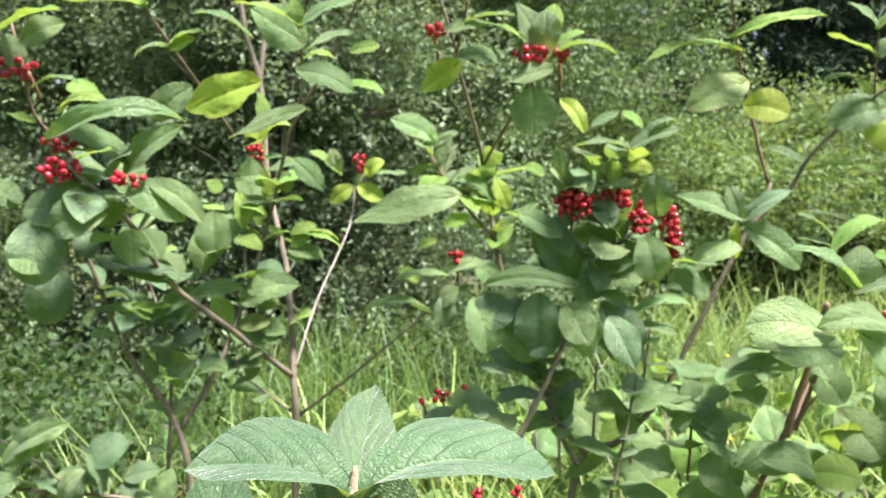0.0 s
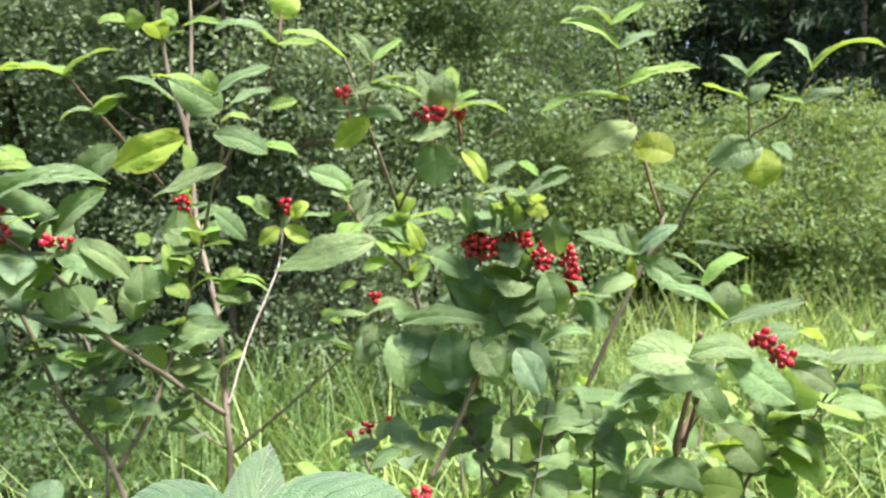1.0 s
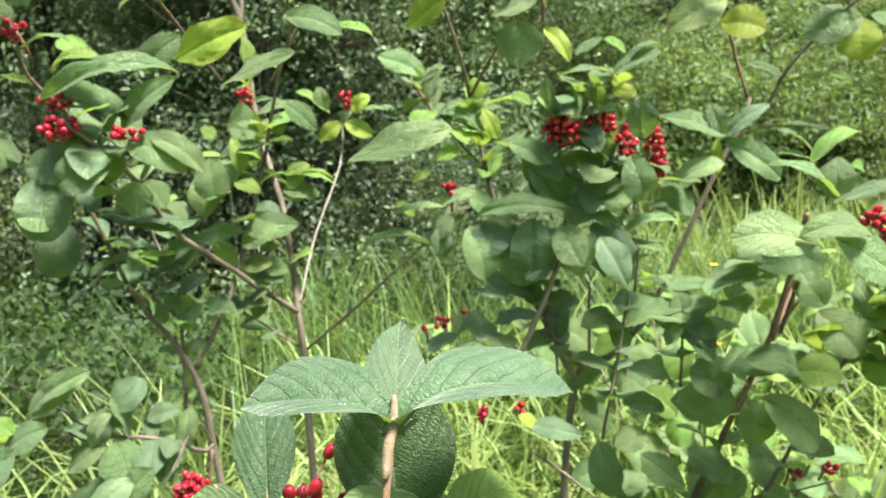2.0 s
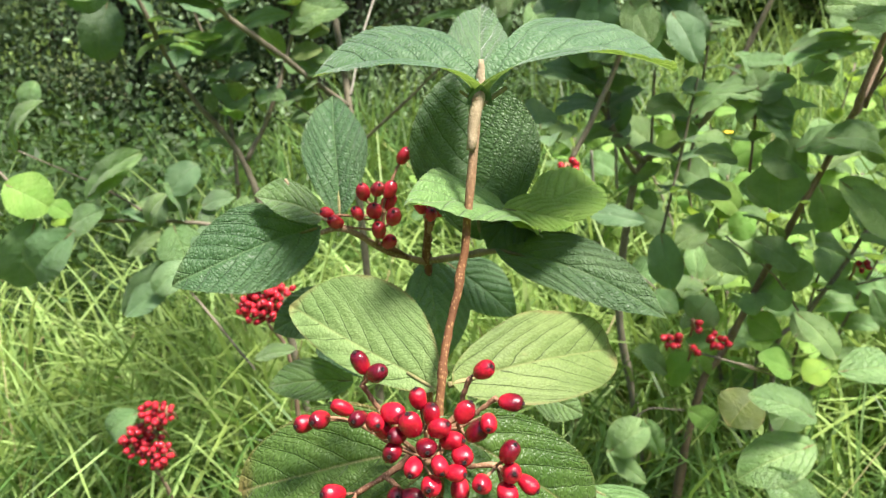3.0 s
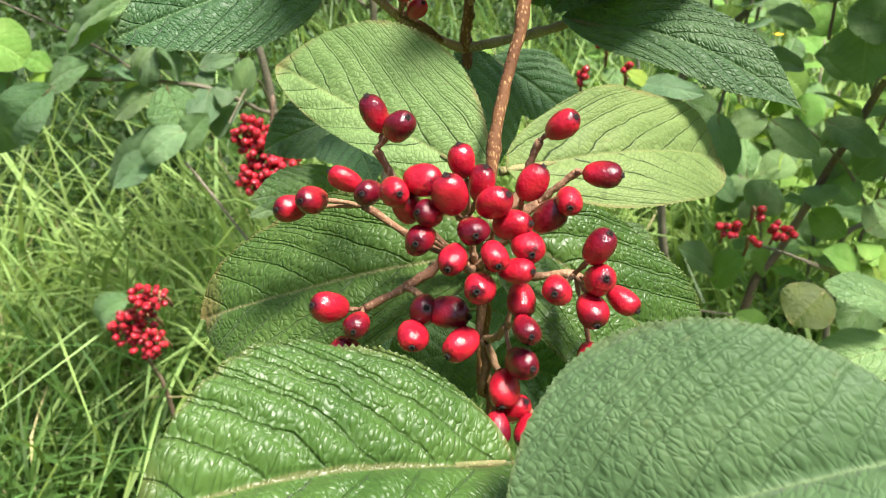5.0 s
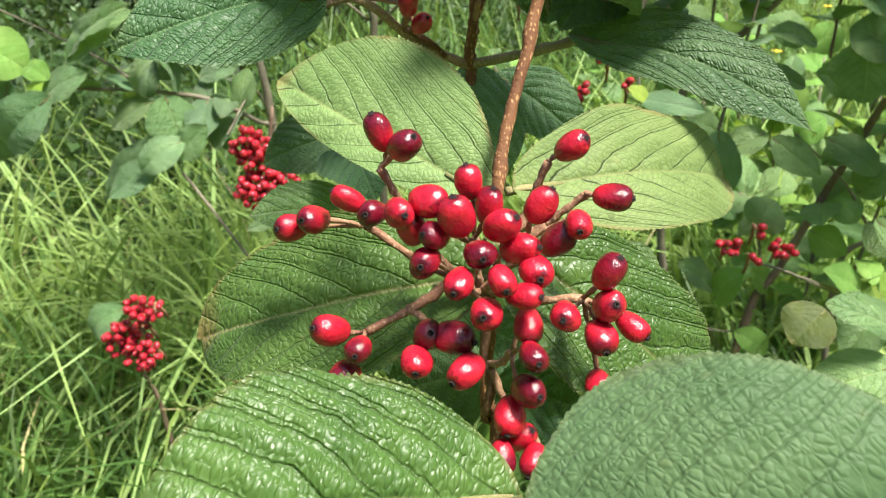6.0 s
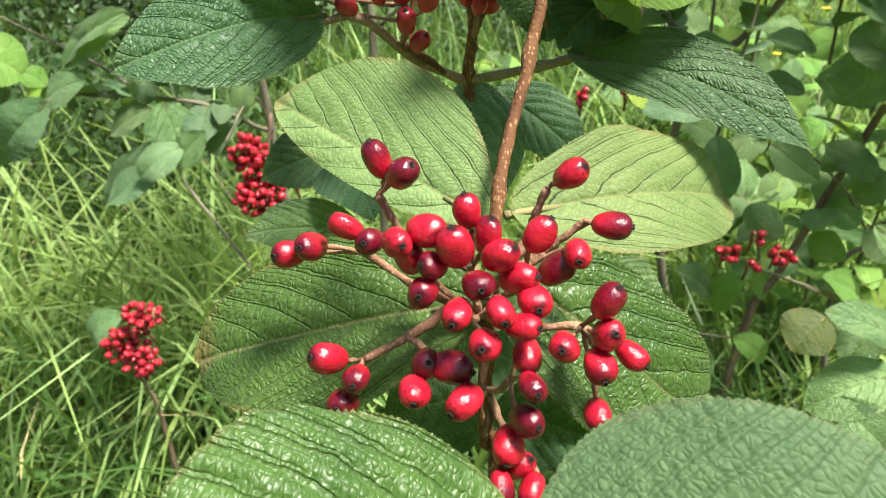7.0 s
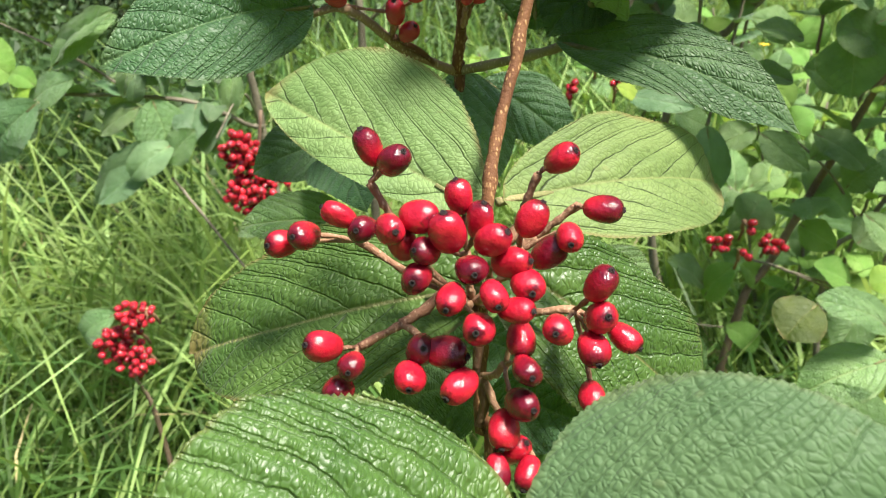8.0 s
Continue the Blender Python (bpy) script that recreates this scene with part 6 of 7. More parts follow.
leaf(near_shrub, (0.428, 0.9, 0.635), (0.464, 0.91, 0.579), 0.026, (-0.49, -0.66, 0.76), "mid")
leaf(near_shrub, (0.34, 0.95, 0.544), (0.354, 0.952, 0.502), 0.027, (-0.32, -0.66, 0.6), "mid")
leaf(near_shrub, (0.342, 0.8, 0.594), (0.318, 0.797, 0.583), 0.030, (-0.33, -0.63, 0.8), "yellow")
leaf(near_shrub, (0.411, 0.85, 0.894), (0.383, 0.859, 0.928), 0.034, (-0.41, -0.76, 0.48), "mid")
leaf(near_shrub, (0.325, 0.8, 0.951), (0.384, 0.794, 0.955), 0.041, (-0.23, -0.76, 0.66), "mid")
leaf(near_shrub, (0.36, 0.82, 0.947), (0.303, 0.817, 0.963), 0.032, (-0.39, -0.7, 0.59), "mid")
leaf(near_shrub, (0.306, 0.95, 0.659), (0.34, 0.956, 0.686), 0.028, (-0.16, -0.52, 0.7), "mid")
leaf(near_shrub, (0.185, 0.92, 0.632), (0.211, 0.915, 0.608), 0.025, (-0.21, -0.52, 0.9), "mid")
leaf(near_shrub, (0.263, 0.78, 0.572), (0.234, 0.764, 0.548), 0.047, (-0.4, -0.73, 0.49), "olive")
leaf(near_shrub, (0.29, 0.7, 0.598), (0.227, 0.693, 0.627), 0.032, (-0.09, -0.55, 0.79), "mid")
leaf(near_shrub, (0.292, 0.7, 0.565), (0.223, 0.686, 0.54), 0.047, (-0.15, -0.61, 0.6), "mid")
leaf(near_shrub, (0.247, 0.68, 0.55), (0.291, 0.668, 0.504), 0.036, (-0.16, -0.61, 0.59), "mid")
leaf(near_shrub, (0.157, 0.8, 0.532), (0.176, 0.803, 0.485), 0.025, (-0.23, -0.67, 0.58), "mid")
leaf(near_shrub, (0.228, 0.9, 0.614), (0.211, 0.893, 0.598), 0.016, (-0.22, -0.64, 0.71), "mid")
leaf(near_shrub, (0.327, 0.95, 0.736), (0.278, 0.945, 0.754), 0.039, (-0.46, -0.68, 0.59), "mid")
leaf(near_shrub, (0.331, 0.9, 0.785), (0.291, 0.912, 0.804), 0.048, (-0.33, -0.69, 0.65), "mid")
leaf(near_shrub, (0.307, 0.95, 0.682), (0.349, 0.925, 0.654), 0.034, (-0.35, -0.66, 0.84), "mid")
leaf(near_shrub, (0.122, 0.8, 0.496), (0.162, 0.801, 0.526), 0.039, (-0.1, -0.61, 0.65), "mid")
leaf(near_shrub, (0.119, 0.8, 0.492), (0.159, 0.792, 0.457), 0.024, (0.02, -0.57, 0.8), "mid")
leaf(near_shrub, (0.28, 1, 0.777), (0.237, 0.998, 0.795), 0.040, (-0.08, -0.72, 0.69), "mid")
leaf(near_shrub, (0.287, 1, 0.771), (0.32, 1, 0.783), 0.035, (-0.43, -0.72, 0.51), "young")
leaf(near_shrub, (0.281, 1.1, 0.712), (0.234, 1.105, 0.738), 0.045, (-0.25, -0.71, 0.78), "mid")
leaf(near_shrub, (0.289, 1.1, 0.706), (0.329, 1.107, 0.669), 0.038, (-0.08, -0.79, 0.52), "young")
leaf(near_shrub, (0.227, 1.2, 0.74), (0.178, 1.216, 0.767), 0.048, (-0.07, -0.74, 0.77), "mid")
leaf(near_shrub, (0.235, 1.2, 0.733), (0.27, 1.181, 0.757), 0.041, (-0.06, -0.73, 0.63), "young")
leaf(near_shrub, (0.188, 1.1, 0.577), (0.238, 1.112, 0.588), 0.039, (0.06, -0.67, 0.64), "mid")
leaf(near_shrub, (0.284, 1.1, 0.643), (0.244, 1.092, 0.624), 0.039, (-0.3, -0.68, 0.69), "mid")
leaf(near_shrub, (0.307, 1.05, 0.658), (0.332, 1.04, 0.681), 0.037, (-0.17, -0.67, 0.59), "young")
leaf(near_shrub, (0.33, 1, 0.607), (0.366, 0.983, 0.58), 0.037, (-0.27, -0.64, 0.6), "mid")
leaf(near_shrub, (0.346, 0.95, 0.626), (0.372, 0.942, 0.654), 0.041, (-0.11, -0.63, 0.84), "mid")
leaf(near_shrub, (0.325, 1, 0.559), (0.361, 0.985, 0.538), 0.037, (-0.43, -0.62, 0.84), "young")
leaf(near_shrub, (0.346, 0.9, 0.583), (0.373, 0.908, 0.599), 0.040, (-0.24, -0.6, 0.64), "mid")
leaf(near_shrub, (0.218, 1, 0.485), (0.172, 0.986, 0.521), 0.037, (0, -0.61, 0.91), "mid")
leaf(near_shrub, (0.226, 1, 0.47), (0.249, 0.98, 0.518), 0.038, (-0.29, -0.6, 0.76), "young")
leaf(near_shrub, (0.284, 1, 0.486), (0.259, 0.993, 0.512), 0.032, (-0.1, -0.6, 0.74), "young")
leaf(near_shrub, (0.293, 1.1, 0.57), (0.334, 1.104, 0.583), 0.040, (-0.35, -0.65, 0.73), "mid")
leaf(near_shrub, (0.215, 1.2, 0.637), (0.266, 1.212, 0.609), 0.042, (-0.07, -0.7, 0.57), "mid")
leaf(near_shrub, (0.343, 0.9, 0.537), (0.299, 0.885, 0.564), 0.035, (-0.21, -0.58, 0.73), "young")
leaf(near_shrub, (0.322, 0.8, 0.564), (0.295, 0.79, 0.521), 0.042, (-0.29, -0.57, 0.8), "mid")
leaf(near_shrub, (0.191, 1.3, 0.675), (0.144, 1.313, 0.696), 0.037, (-0.24, -0.73, 0.69), "mid")
leaf(near_shrub, (0.149, 1.3, 0.723), (0.183, 1.287, 0.748), 0.037, (-0.09, -0.75, 0.72), "young")
leaf(near_shrub, (0.243, 0.95, 0.452), (0.273, 0.936, 0.431), 0.030, (-0.19, -0.58, 0.86), "young")
leaf(near_shrub, (0.26, 0.7, 0.484), (0.29, 0.681, 0.464), 0.034, (-0.13, -0.5, 0.81), "young")
blob_cluster(near_shrub, (0.428, 0.79, 0.994), 0.0124, 0.0087, 10, 0.0116, 323, "crowded red berry cluster")
blob_cluster(near_shrub, (0.45, 0.79, 0.976), 0.0126, 0.0126, 12, 0.0116, 324, "crowded red berry cluster")
blob_cluster(near_shrub, (0.348, 1, 0.888), 0.0101, 0.0058, 5, 0.0116, 325, "crowded red berry cluster")
blob_cluster(near_shrub, (0.192, 0.85, 0.605), 0.0110, 0.0081, 9, 0.0116, 326, "crowded red berry cluster")
blob_cluster(near_shrub, (0.218, 0.85, 0.624), 0.0058, 0.0070, 5, 0.0116, 327, "crowded red berry cluster")
blob_cluster(near_shrub, (0.243, 0.85, 0.604), 0.0118, 0.0083, 9, 0.0116, 328, "crowded red berry cluster")
blob_cluster(near_shrub, (0.217, 0.85, 0.592), 0.0041, 0.0041, 2, 0.0116, 329, "crowded red berry cluster")
blob_cluster(near_shrub, (0.444, 0.97, 0.639), 0.0078, 0.0062, 4, 0.0116, 330, "crowded red berry cluster")
blob_cluster(near_shrub, (0.48, 0.95, 0.654), 0.0077, 0.0077, 4, 0.0116, 331, "crowded red berry cluster")
leafy(near_shrub, [(0.325, 0.95, 0.852), (0.357, 0.92, 0.902), (0.371, 0.88, 0.951)], 5, 0.06, ['mid', 'mid', 'mid'], 65, 0.2)
leafy(near_shrub, [(0.407, 0.9, 0.798), (0.466, 0.9, 0.852), (0.525, 0.9, 0.892)], 6, 0.06, ['mid', 'mid', 'young'], 66, 0.2)
leafy(near_shrub, [(0.299, 1, 0.517), (0.348, 0.98, 0.675), (0.383, 0.95, 0.793)], 4, 0.06, ['mid', 'mid', 'mid'], 91, 0.2)
leafy(near_shrub, [(0.392, 1, 0.555), (0.424, 1, 0.61), (0.454, 1, 0.672), (0.5, 1, 0.767)], 4, 0.06, ['mid', 'mid', 'mid'], 92, 0.2)
leafy(near_shrub, [(0.474, 0.95, 0.763), (0.491, 0.95, 0.8), (0.528, 0.92, 0.848), (0.557, 0.9, 0.911)], 5, 0.06, ['mid', 'young'], 93, 0.2)
leafy(near_shrub, [(0.291, 0.95, 0.767), (0.292, 0.95, 0.824), (0.286, 0.93, 0.869)], 3, 0.055, ['mid', 'mid'], 94, 0.2)


# ---- lower bushes of the same kind behind ----
bush_a = thing("wayfaring_shrub", (0.5, 1.55, 0.0), "leafy young wayfaring tree among grass", "shrub", "wayfaring shrubs")
branch(bush_a, [(0.5188, 1.5432, -0.01, 0.0045), (0.5586, 1.5319, 0.28, 0.0035), (0.6257, 1.5137, 0.56, 0.0025), (0.6676, 1.5016, 0.6009, 0.0015)], BARK)
leafy(bush_a, [(0.519, 1.543, -0.01), (0.559, 1.532, 0.28), (0.626, 1.514, 0.56), (0.668, 1.502, 0.601)], 9, 0.062, ['mid', 'mid', 'young', 'young'], 201, 0.25)
branch(bush_a, [(0.515, 1.5632, -0.01, 0.0045), (0.5736, 1.6057, 0.28, 0.0035), (0.6578, 1.6615, 0.56, 0.0025), (0.7104, 1.6986, 0.7665, 0.0015)], BARK)
leafy(bush_a, [(0.515, 1.563, -0.01), (0.574, 1.606, 0.28), (0.658, 1.661, 0.56), (0.71, 1.699, 0.767)], 9, 0.062, ['mid', 'mid', 'young', 'young'], 202, 0.25)
branch(bush_a, [(0.496, 1.5696, -0.01, 0.0045), (0.4805, 1.6326, 0.28, 0.0035), (0.4583, 1.7152, 0.56, 0.0025), (0.4444, 1.7703, 0.7082, 0.0015)], BARK)
leafy(bush_a, [(0.496, 1.57, -0.01), (0.481, 1.633, 0.28), (0.458, 1.715, 0.56), (0.444, 1.77, 0.708)], 9, 0.062, ['mid', 'mid', 'young', 'young'], 203, 0.25)
branch(bush_a, [(0.4803, 1.5532, -0.01, 0.0045), (0.4148, 1.5617, 0.28, 0.0035), (0.3175, 1.5733, 0.56, 0.0025), (0.2567, 1.5811, 0.6335, 0.0015)], BARK)
leafy(bush_a, [(0.48, 1.553, -0.01), (0.415, 1.562, 0.28), (0.318, 1.573, 0.56), (0.257, 1.581, 0.634)], 9, 0.062, ['mid', 'mid', 'young', 'young'], 204, 0.25)
branch(bush_a, [(0.4825, 1.5404, -0.01, 0.0045), (0.4342, 1.5191, 0.28, 0.0035), (0.3589, 1.4883, 0.56, 0.0025), (0.3119, 1.4677, 0.7286, 0.0015)], BARK)
leafy(bush_a, [(0.482, 1.54, -0.01), (0.434, 1.519, 0.28), (0.359, 1.488, 0.56), (0.312, 1.468, 0.729)], 9, 0.062, ['mid', 'mid', 'young', 'young'], 205, 0.25)
branch(bush_a, [(0.4912, 1.532, -0.01, 0.0045), (0.459, 1.4781, 0.28, 0.0035), (0.4121, 1.4061, 0.56, 0.0025), (0.3828, 1.3582, 0.6453, 0.0015)], BARK)
leafy(bush_a, [(0.491, 1.532, -0.01), (0.459, 1.478, 0.28), (0.412, 1.406, 0.56), (0.383, 1.358, 0.645)], 9, 0.062, ['mid', 'mid', 'young', 'young'], 206, 0.25)
branch(bush_a, [(0.5098, 1.5325, -0.01, 0.0045), (0.5269, 1.5088, 0.28, 0.0035), (0.5577, 1.4675, 0.56, 0.0025), (0.5769, 1.44, 0.664, 0.0015)], BARK)
leafy(bush_a, [(0.51, 1.533, -0.01), (0.527, 1.509, 0.28), (0.558, 1.468, 0.56), (0.577, 1.44, 0.664)], 9, 0.062, ['mid', 'mid', 'young', 'young'], 207, 0.25)
bush_b = thing("wayfaring_shrub", (1.0, 1.65, 0.0), "spreading young wayfaring tree in the meadow", "shrub", "wayfaring shrubs")
branch(bush_b, [(1.0196, 1.646, -0.01, 0.0045), (1.042, 1.6426, 0.2975, 0.0035), (1.0899, 1.6351, 0.595, 0.0025), (1.1199, 1.6302, 0.7091, 0.0015)], BARK)
leafy(bush_b, [(1.02, 1.646, -0.01), (1.042, 1.643, 0.297), (1.09, 1.635, 0.595), (1.12, 1.63, 0.709)], 9, 0.062, ['mid', 'mid', 'young', 'young'], 221, 0.25)
branch(bush_b, [(1.0081, 1.6683, -0.01, 0.0045), (1.022, 1.6927, 0.2975, 0.0035), (1.0472, 1.7353, 0.595, 0.0025), (1.0629, 1.7638, 0.8321, 0.0015)], BARK)
leafy(bush_b, [(1.008, 1.668, -0.01), (1.022, 1.693, 0.297), (1.047, 1.735, 0.595), (1.063, 1.764, 0.832)], 9, 0.062, ['mid', 'mid', 'young', 'young'], 222, 0.25)
branch(bush_b, [(0.9979, 1.6699, -0.01, 0.0045), (0.9922, 1.7121, 0.2975, 0.0035), (0.9833, 1.7743, 0.595, 0.0025), (0.9777, 1.8157, 0.8168, 0.0015)], BARK)
leafy(bush_b, [(0.998, 1.67, -0.01), (0.992, 1.712, 0.297), (0.983, 1.774, 0.595), (0.978, 1.816, 0.817)], 9, 0.062, ['mid', 'mid', 'young', 'young'], 223, 0.25)
branch(bush_b, [(0.986, 1.6643, -0.01, 0.0045), (0.9252, 1.7157, 0.2975, 0.0035), (0.8398, 1.7815, 0.595, 0.0025), (0.7864, 1.8253, 0.7976, 0.0015)], BARK)
leafy(bush_b, [(0.986, 1.664, -0.01), (0.925, 1.716, 0.297), (0.84, 1.781, 0.595), (0.786, 1.825, 0.798)], 9, 0.062, ['mid', 'mid', 'young', 'young'], 224, 0.25)
branch(bush_b, [(0.9806, 1.645, -0.01, 0.0045), (0.9515, 1.6393, 0.2975, 0.0035), (0.8961, 1.6285, 0.595, 0.0025), (0.8614, 1.6214, 0.7637, 0.0015)], BARK)
leafy(bush_b, [(0.981, 1.645, -0.01), (0.952, 1.639, 0.297), (0.896, 1.629, 0.595), (0.861, 1.621, 0.764)], 9, 0.062, ['mid', 'mid', 'young', 'young'], 225, 0.25)
branch(bush_b, [(1.0004, 1.63, -0.01, 0.0045), (1.0024, 1.5535, 0.2975, 0.0035), (1.0052, 1.457, 0.595, 0.0025), (1.0069, 1.3926, 0.6599, 0.0015)], BARK)
leafy(bush_b, [(1, 1.63, -0.01), (1.002, 1.553, 0.297), (1.005, 1.457, 0.595), (1.007, 1.393, 0.66)], 9, 0.062, ['mid', 'mid', 'young', 'young'], 226, 0.25)
branch(bush_b, [(1.0104, 1.6329, -0.01, 0.0045), (1.0593, 1.567, 0.2975, 0.0035), (1.127, 1.484, 0.595, 0.0025), (1.1694, 1.4286, 0.7069, 0.0015)], BARK)
leafy(bush_b, [(1.01, 1.633, -0.01), (1.059, 1.567, 0.297), (1.127, 1.484, 0.595), (1.169, 1.429, 0.707)], 9, 0.062, ['mid', 'mid', 'young', 'young'], 227, 0.25)
bush_c = thing("wayfaring_shrub", (0.1, 1.75, 0.0), "low wayfaring tree bush in tall grass", "shrub", "wayfaring shrubs")
branch(bush_c, [(0.1198, 1.753, -0.01, 0.0045), (0.1972, 1.7626, 0.245, 0.0035), (0.3082, 1.7753, 0.49, 0.0025), (0.3776, 1.7837, 0.5994, 0.0015)], BARK)
leafy(bush_c, [(0.12, 1.753, -0.01), (0.197, 1.763, 0.245), (0.308, 1.775, 0.49), (0.378, 1.784, 0.599)], 9, 0.062, ['mid', 'mid', 'young', 'young'], 241, 0.25)
branch(bush_c, [(0.1071, 1.7687, -0.01, 0.0045), (0.1336, 1.8259, 0.245, 0.0035), (0.172, 1.9018, 0.49, 0.0025), (0.196, 1.9524, 0.5746, 0.0015)], BARK)
leafy(bush_c, [(0.107, 1.769, -0.01), (0.134, 1.826, 0.245), (0.172, 1.902, 0.49), (0.196, 1.952, 0.575)], 9, 0.062, ['mid', 'mid', 'young', 'young'], 242, 0.25)
branch(bush_c, [(0.088, 1.766, -0.01, 0.0045), (0.0516, 1.8055, 0.245, 0.0035), (-0.0037, 1.8609, 0.49, 0.0025), (-0.0383, 1.8979, 0.5596, 0.0015)], BARK)
leafy(bush_c, [(0.088, 1.766, -0.01), (0.052, 1.805, 0.245), (-0.004, 1.861, 0.49), (-0.038, 1.898, 0.56)], 9, 0.062, ['mid', 'mid', 'young', 'young'], 243, 0.25)
branch(bush_c, [(0.0804, 1.7539, -0.01, 0.0045), (0.0436, 1.7595, 0.245, 0.0035), (-0.0208, 1.769, 0.49, 0.0025), (-0.0611, 1.7753, 0.5989, 0.0015)], BARK)
leafy(bush_c, [(0.08, 1.754, -0.01), (0.044, 1.759, 0.245), (-0.021, 1.769, 0.49), (-0.061, 1.775, 0.599)], 9, 0.062, ['mid', 'mid', 'young', 'young'], 244, 0.25)
branch(bush_c, [(0.0854, 1.7363, -0.01, 0.0045), (0.0216, 1.6867, 0.245, 0.0035), (-0.0679, 1.6234, 0.49, 0.0025), (-0.1239, 1.5812, 0.5605, 0.0015)], BARK)
leafy(bush_c, [(0.085, 1.736, -0.01), (0.022, 1.687, 0.245), (-0.068, 1.623, 0.49), (-0.124, 1.581, 0.56)], 9, 0.062, ['mid', 'mid', 'young', 'young'], 245, 0.25)
branch(bush_c, [(0.1155, 1.7373, -0.01, 0.0045), (0.1673, 1.7029, 0.245, 0.0035), (0.2441, 1.6557, 0.49, 0.0025), (0.2922, 1.6243, 0.6323, 0.0015)], BARK)
leafy(bush_c, [(0.115, 1.737, -0.01), (0.167, 1.703, 0.245), (0.244, 1.656, 0.49), (0.292, 1.624, 0.632)], 9, 0.062, ['mid', 'mid', 'young', 'young'], 246, 0.25)
bush_e = thing("wayfaring_shrub", (0.42, 1.22, 0.0), "leafy low wayfaring tree bush behind the stems", "shrub", "wayfaring shrubs")
branch(bush_e, [(0.4385, 1.2125, -0.01, 0.0045), (0.4721, 1.2019, 0.238, 0.0035), (0.5317, 1.1839, 0.476, 0.0025), (0.5689, 1.1719, 0.6009, 0.0015)], BARK)
leafy(bush_e, [(0.439, 1.213, -0.01), (0.472, 1.202, 0.238), (0.532, 1.184, 0.476), (0.569, 1.172, 0.601)], 9, 0.062, ['mid', 'mid', 'young', 'young'], 281, 0.25)
branch(bush_e, [(0.4232, 1.2397, -0.01, 0.0045), (0.4366, 1.3069, 0.238, 0.0035), (0.4556, 1.3937, 0.476, 0.0025), (0.4675, 1.4516, 0.6651, 0.0015)], BARK)
leafy(bush_e, [(0.423, 1.24, -0.01), (0.437, 1.307, 0.238), (0.456, 1.394, 0.476), (0.468, 1.452, 0.665)], 9, 0.062, ['mid', 'mid', 'young', 'young'], 282, 0.25)
branch(bush_e, [(0.417, 1.2398, -0.01, 0.0045), (0.4077, 1.2896, 0.238, 0.0035), (0.3937, 1.3591, 0.476, 0.0025), (0.3849, 1.4055, 0.567, 0.0015)], BARK)
leafy(bush_e, [(0.417, 1.24, -0.01), (0.408, 1.29, 0.238), (0.394, 1.359, 0.476), (0.385, 1.406, 0.567)], 9, 0.062, ['mid', 'mid', 'young', 'young'], 283, 0.25)
branch(bush_e, [(0.4007, 1.2254, -0.01, 0.0045), (0.3803, 1.2296, 0.238, 0.0035), (0.3349, 1.2391, 0.476, 0.0025), (0.3065, 1.2455, 0.5157, 0.0015)], BARK)
leafy(bush_e, [(0.401, 1.225, -0.01), (0.38, 1.23, 0.238), (0.335, 1.239, 0.476), (0.307, 1.246, 0.516)], 9, 0.062, ['mid', 'mid', 'young', 'young'], 284, 0.25)
branch(bush_e, [(0.4134, 1.2011, -0.01, 0.0045), (0.4047, 1.1826, 0.238, 0.0035), (0.3872, 1.1453, 0.476, 0.0025), (0.3762, 1.1204, 0.6713, 0.0015)], BARK)
leafy(bush_e, [(0.413, 1.201, -0.01), (0.405, 1.183, 0.238), (0.387, 1.145, 0.476), (0.376, 1.12, 0.671)], 9, 0.062, ['mid', 'mid', 'young', 'young'], 285, 0.25)
branch(bush_e, [(0.4286, 1.202, -0.01, 0.0045), (0.4372, 1.1893, 0.238, 0.0035), (0.4568, 1.1587, 0.476, 0.0025), (0.469, 1.1382, 0.6055, 0.0015)], BARK)
leafy(bush_e, [(0.429, 1.202, -0.01), (0.437, 1.189, 0.238), (0.457, 1.159, 0.476), (0.469, 1.138, 0.605)], 9, 0.062, ['mid', 'mid', 'young', 'young'], 286, 0.25)
bush_d = thing("wayfaring_shrub", (0.8, 1.15, 0.0), "low leafy wayfaring tree bush", "shrub", "wayfaring shrubs")
branch(bush_d, [(0.82, 1.1489, -0.01, 0.0045), (0.9185, 1.1446, 0.217, 0.0035), (1.054, 1.1392, 0.434, 0.0025), (1.1386, 1.1355, 0.4976, 0.0015)], BARK)
leafy(bush_d, [(0.82, 1.149, -0.01), (0.919, 1.145, 0.217), (1.054, 1.139, 0.434), (1.139, 1.136, 0.498)], 9, 0.062, ['mid', 'mid', 'young', 'young'], 261, 0.25)
branch(bush_d, [(0.8156, 1.1625, -0.01, 0.0045), (0.8814, 1.206, 0.217, 0.0035), (0.9743, 1.262, 0.434, 0.0025), (1.0325, 1.2993, 0.5754, 0.0015)], BARK)
leafy(bush_d, [(0.816, 1.163, -0.01), (0.881, 1.206, 0.217), (0.974, 1.262, 0.434), (1.032, 1.299, 0.575)], 9, 0.062, ['mid', 'mid', 'young', 'young'], 262, 0.25)
branch(bush_d, [(0.7862, 1.1645, -0.01, 0.0045), (0.7316, 1.2119, 0.217, 0.0035), (0.6535, 1.2737, 0.434, 0.0025), (0.6047, 1.3149, 0.5138, 0.0015)], BARK)
leafy(bush_d, [(0.786, 1.165, -0.01), (0.732, 1.212, 0.217), (0.654, 1.274, 0.434), (0.605, 1.315, 0.514)], 9, 0.062, ['mid', 'mid', 'young', 'young'], 263, 0.25)
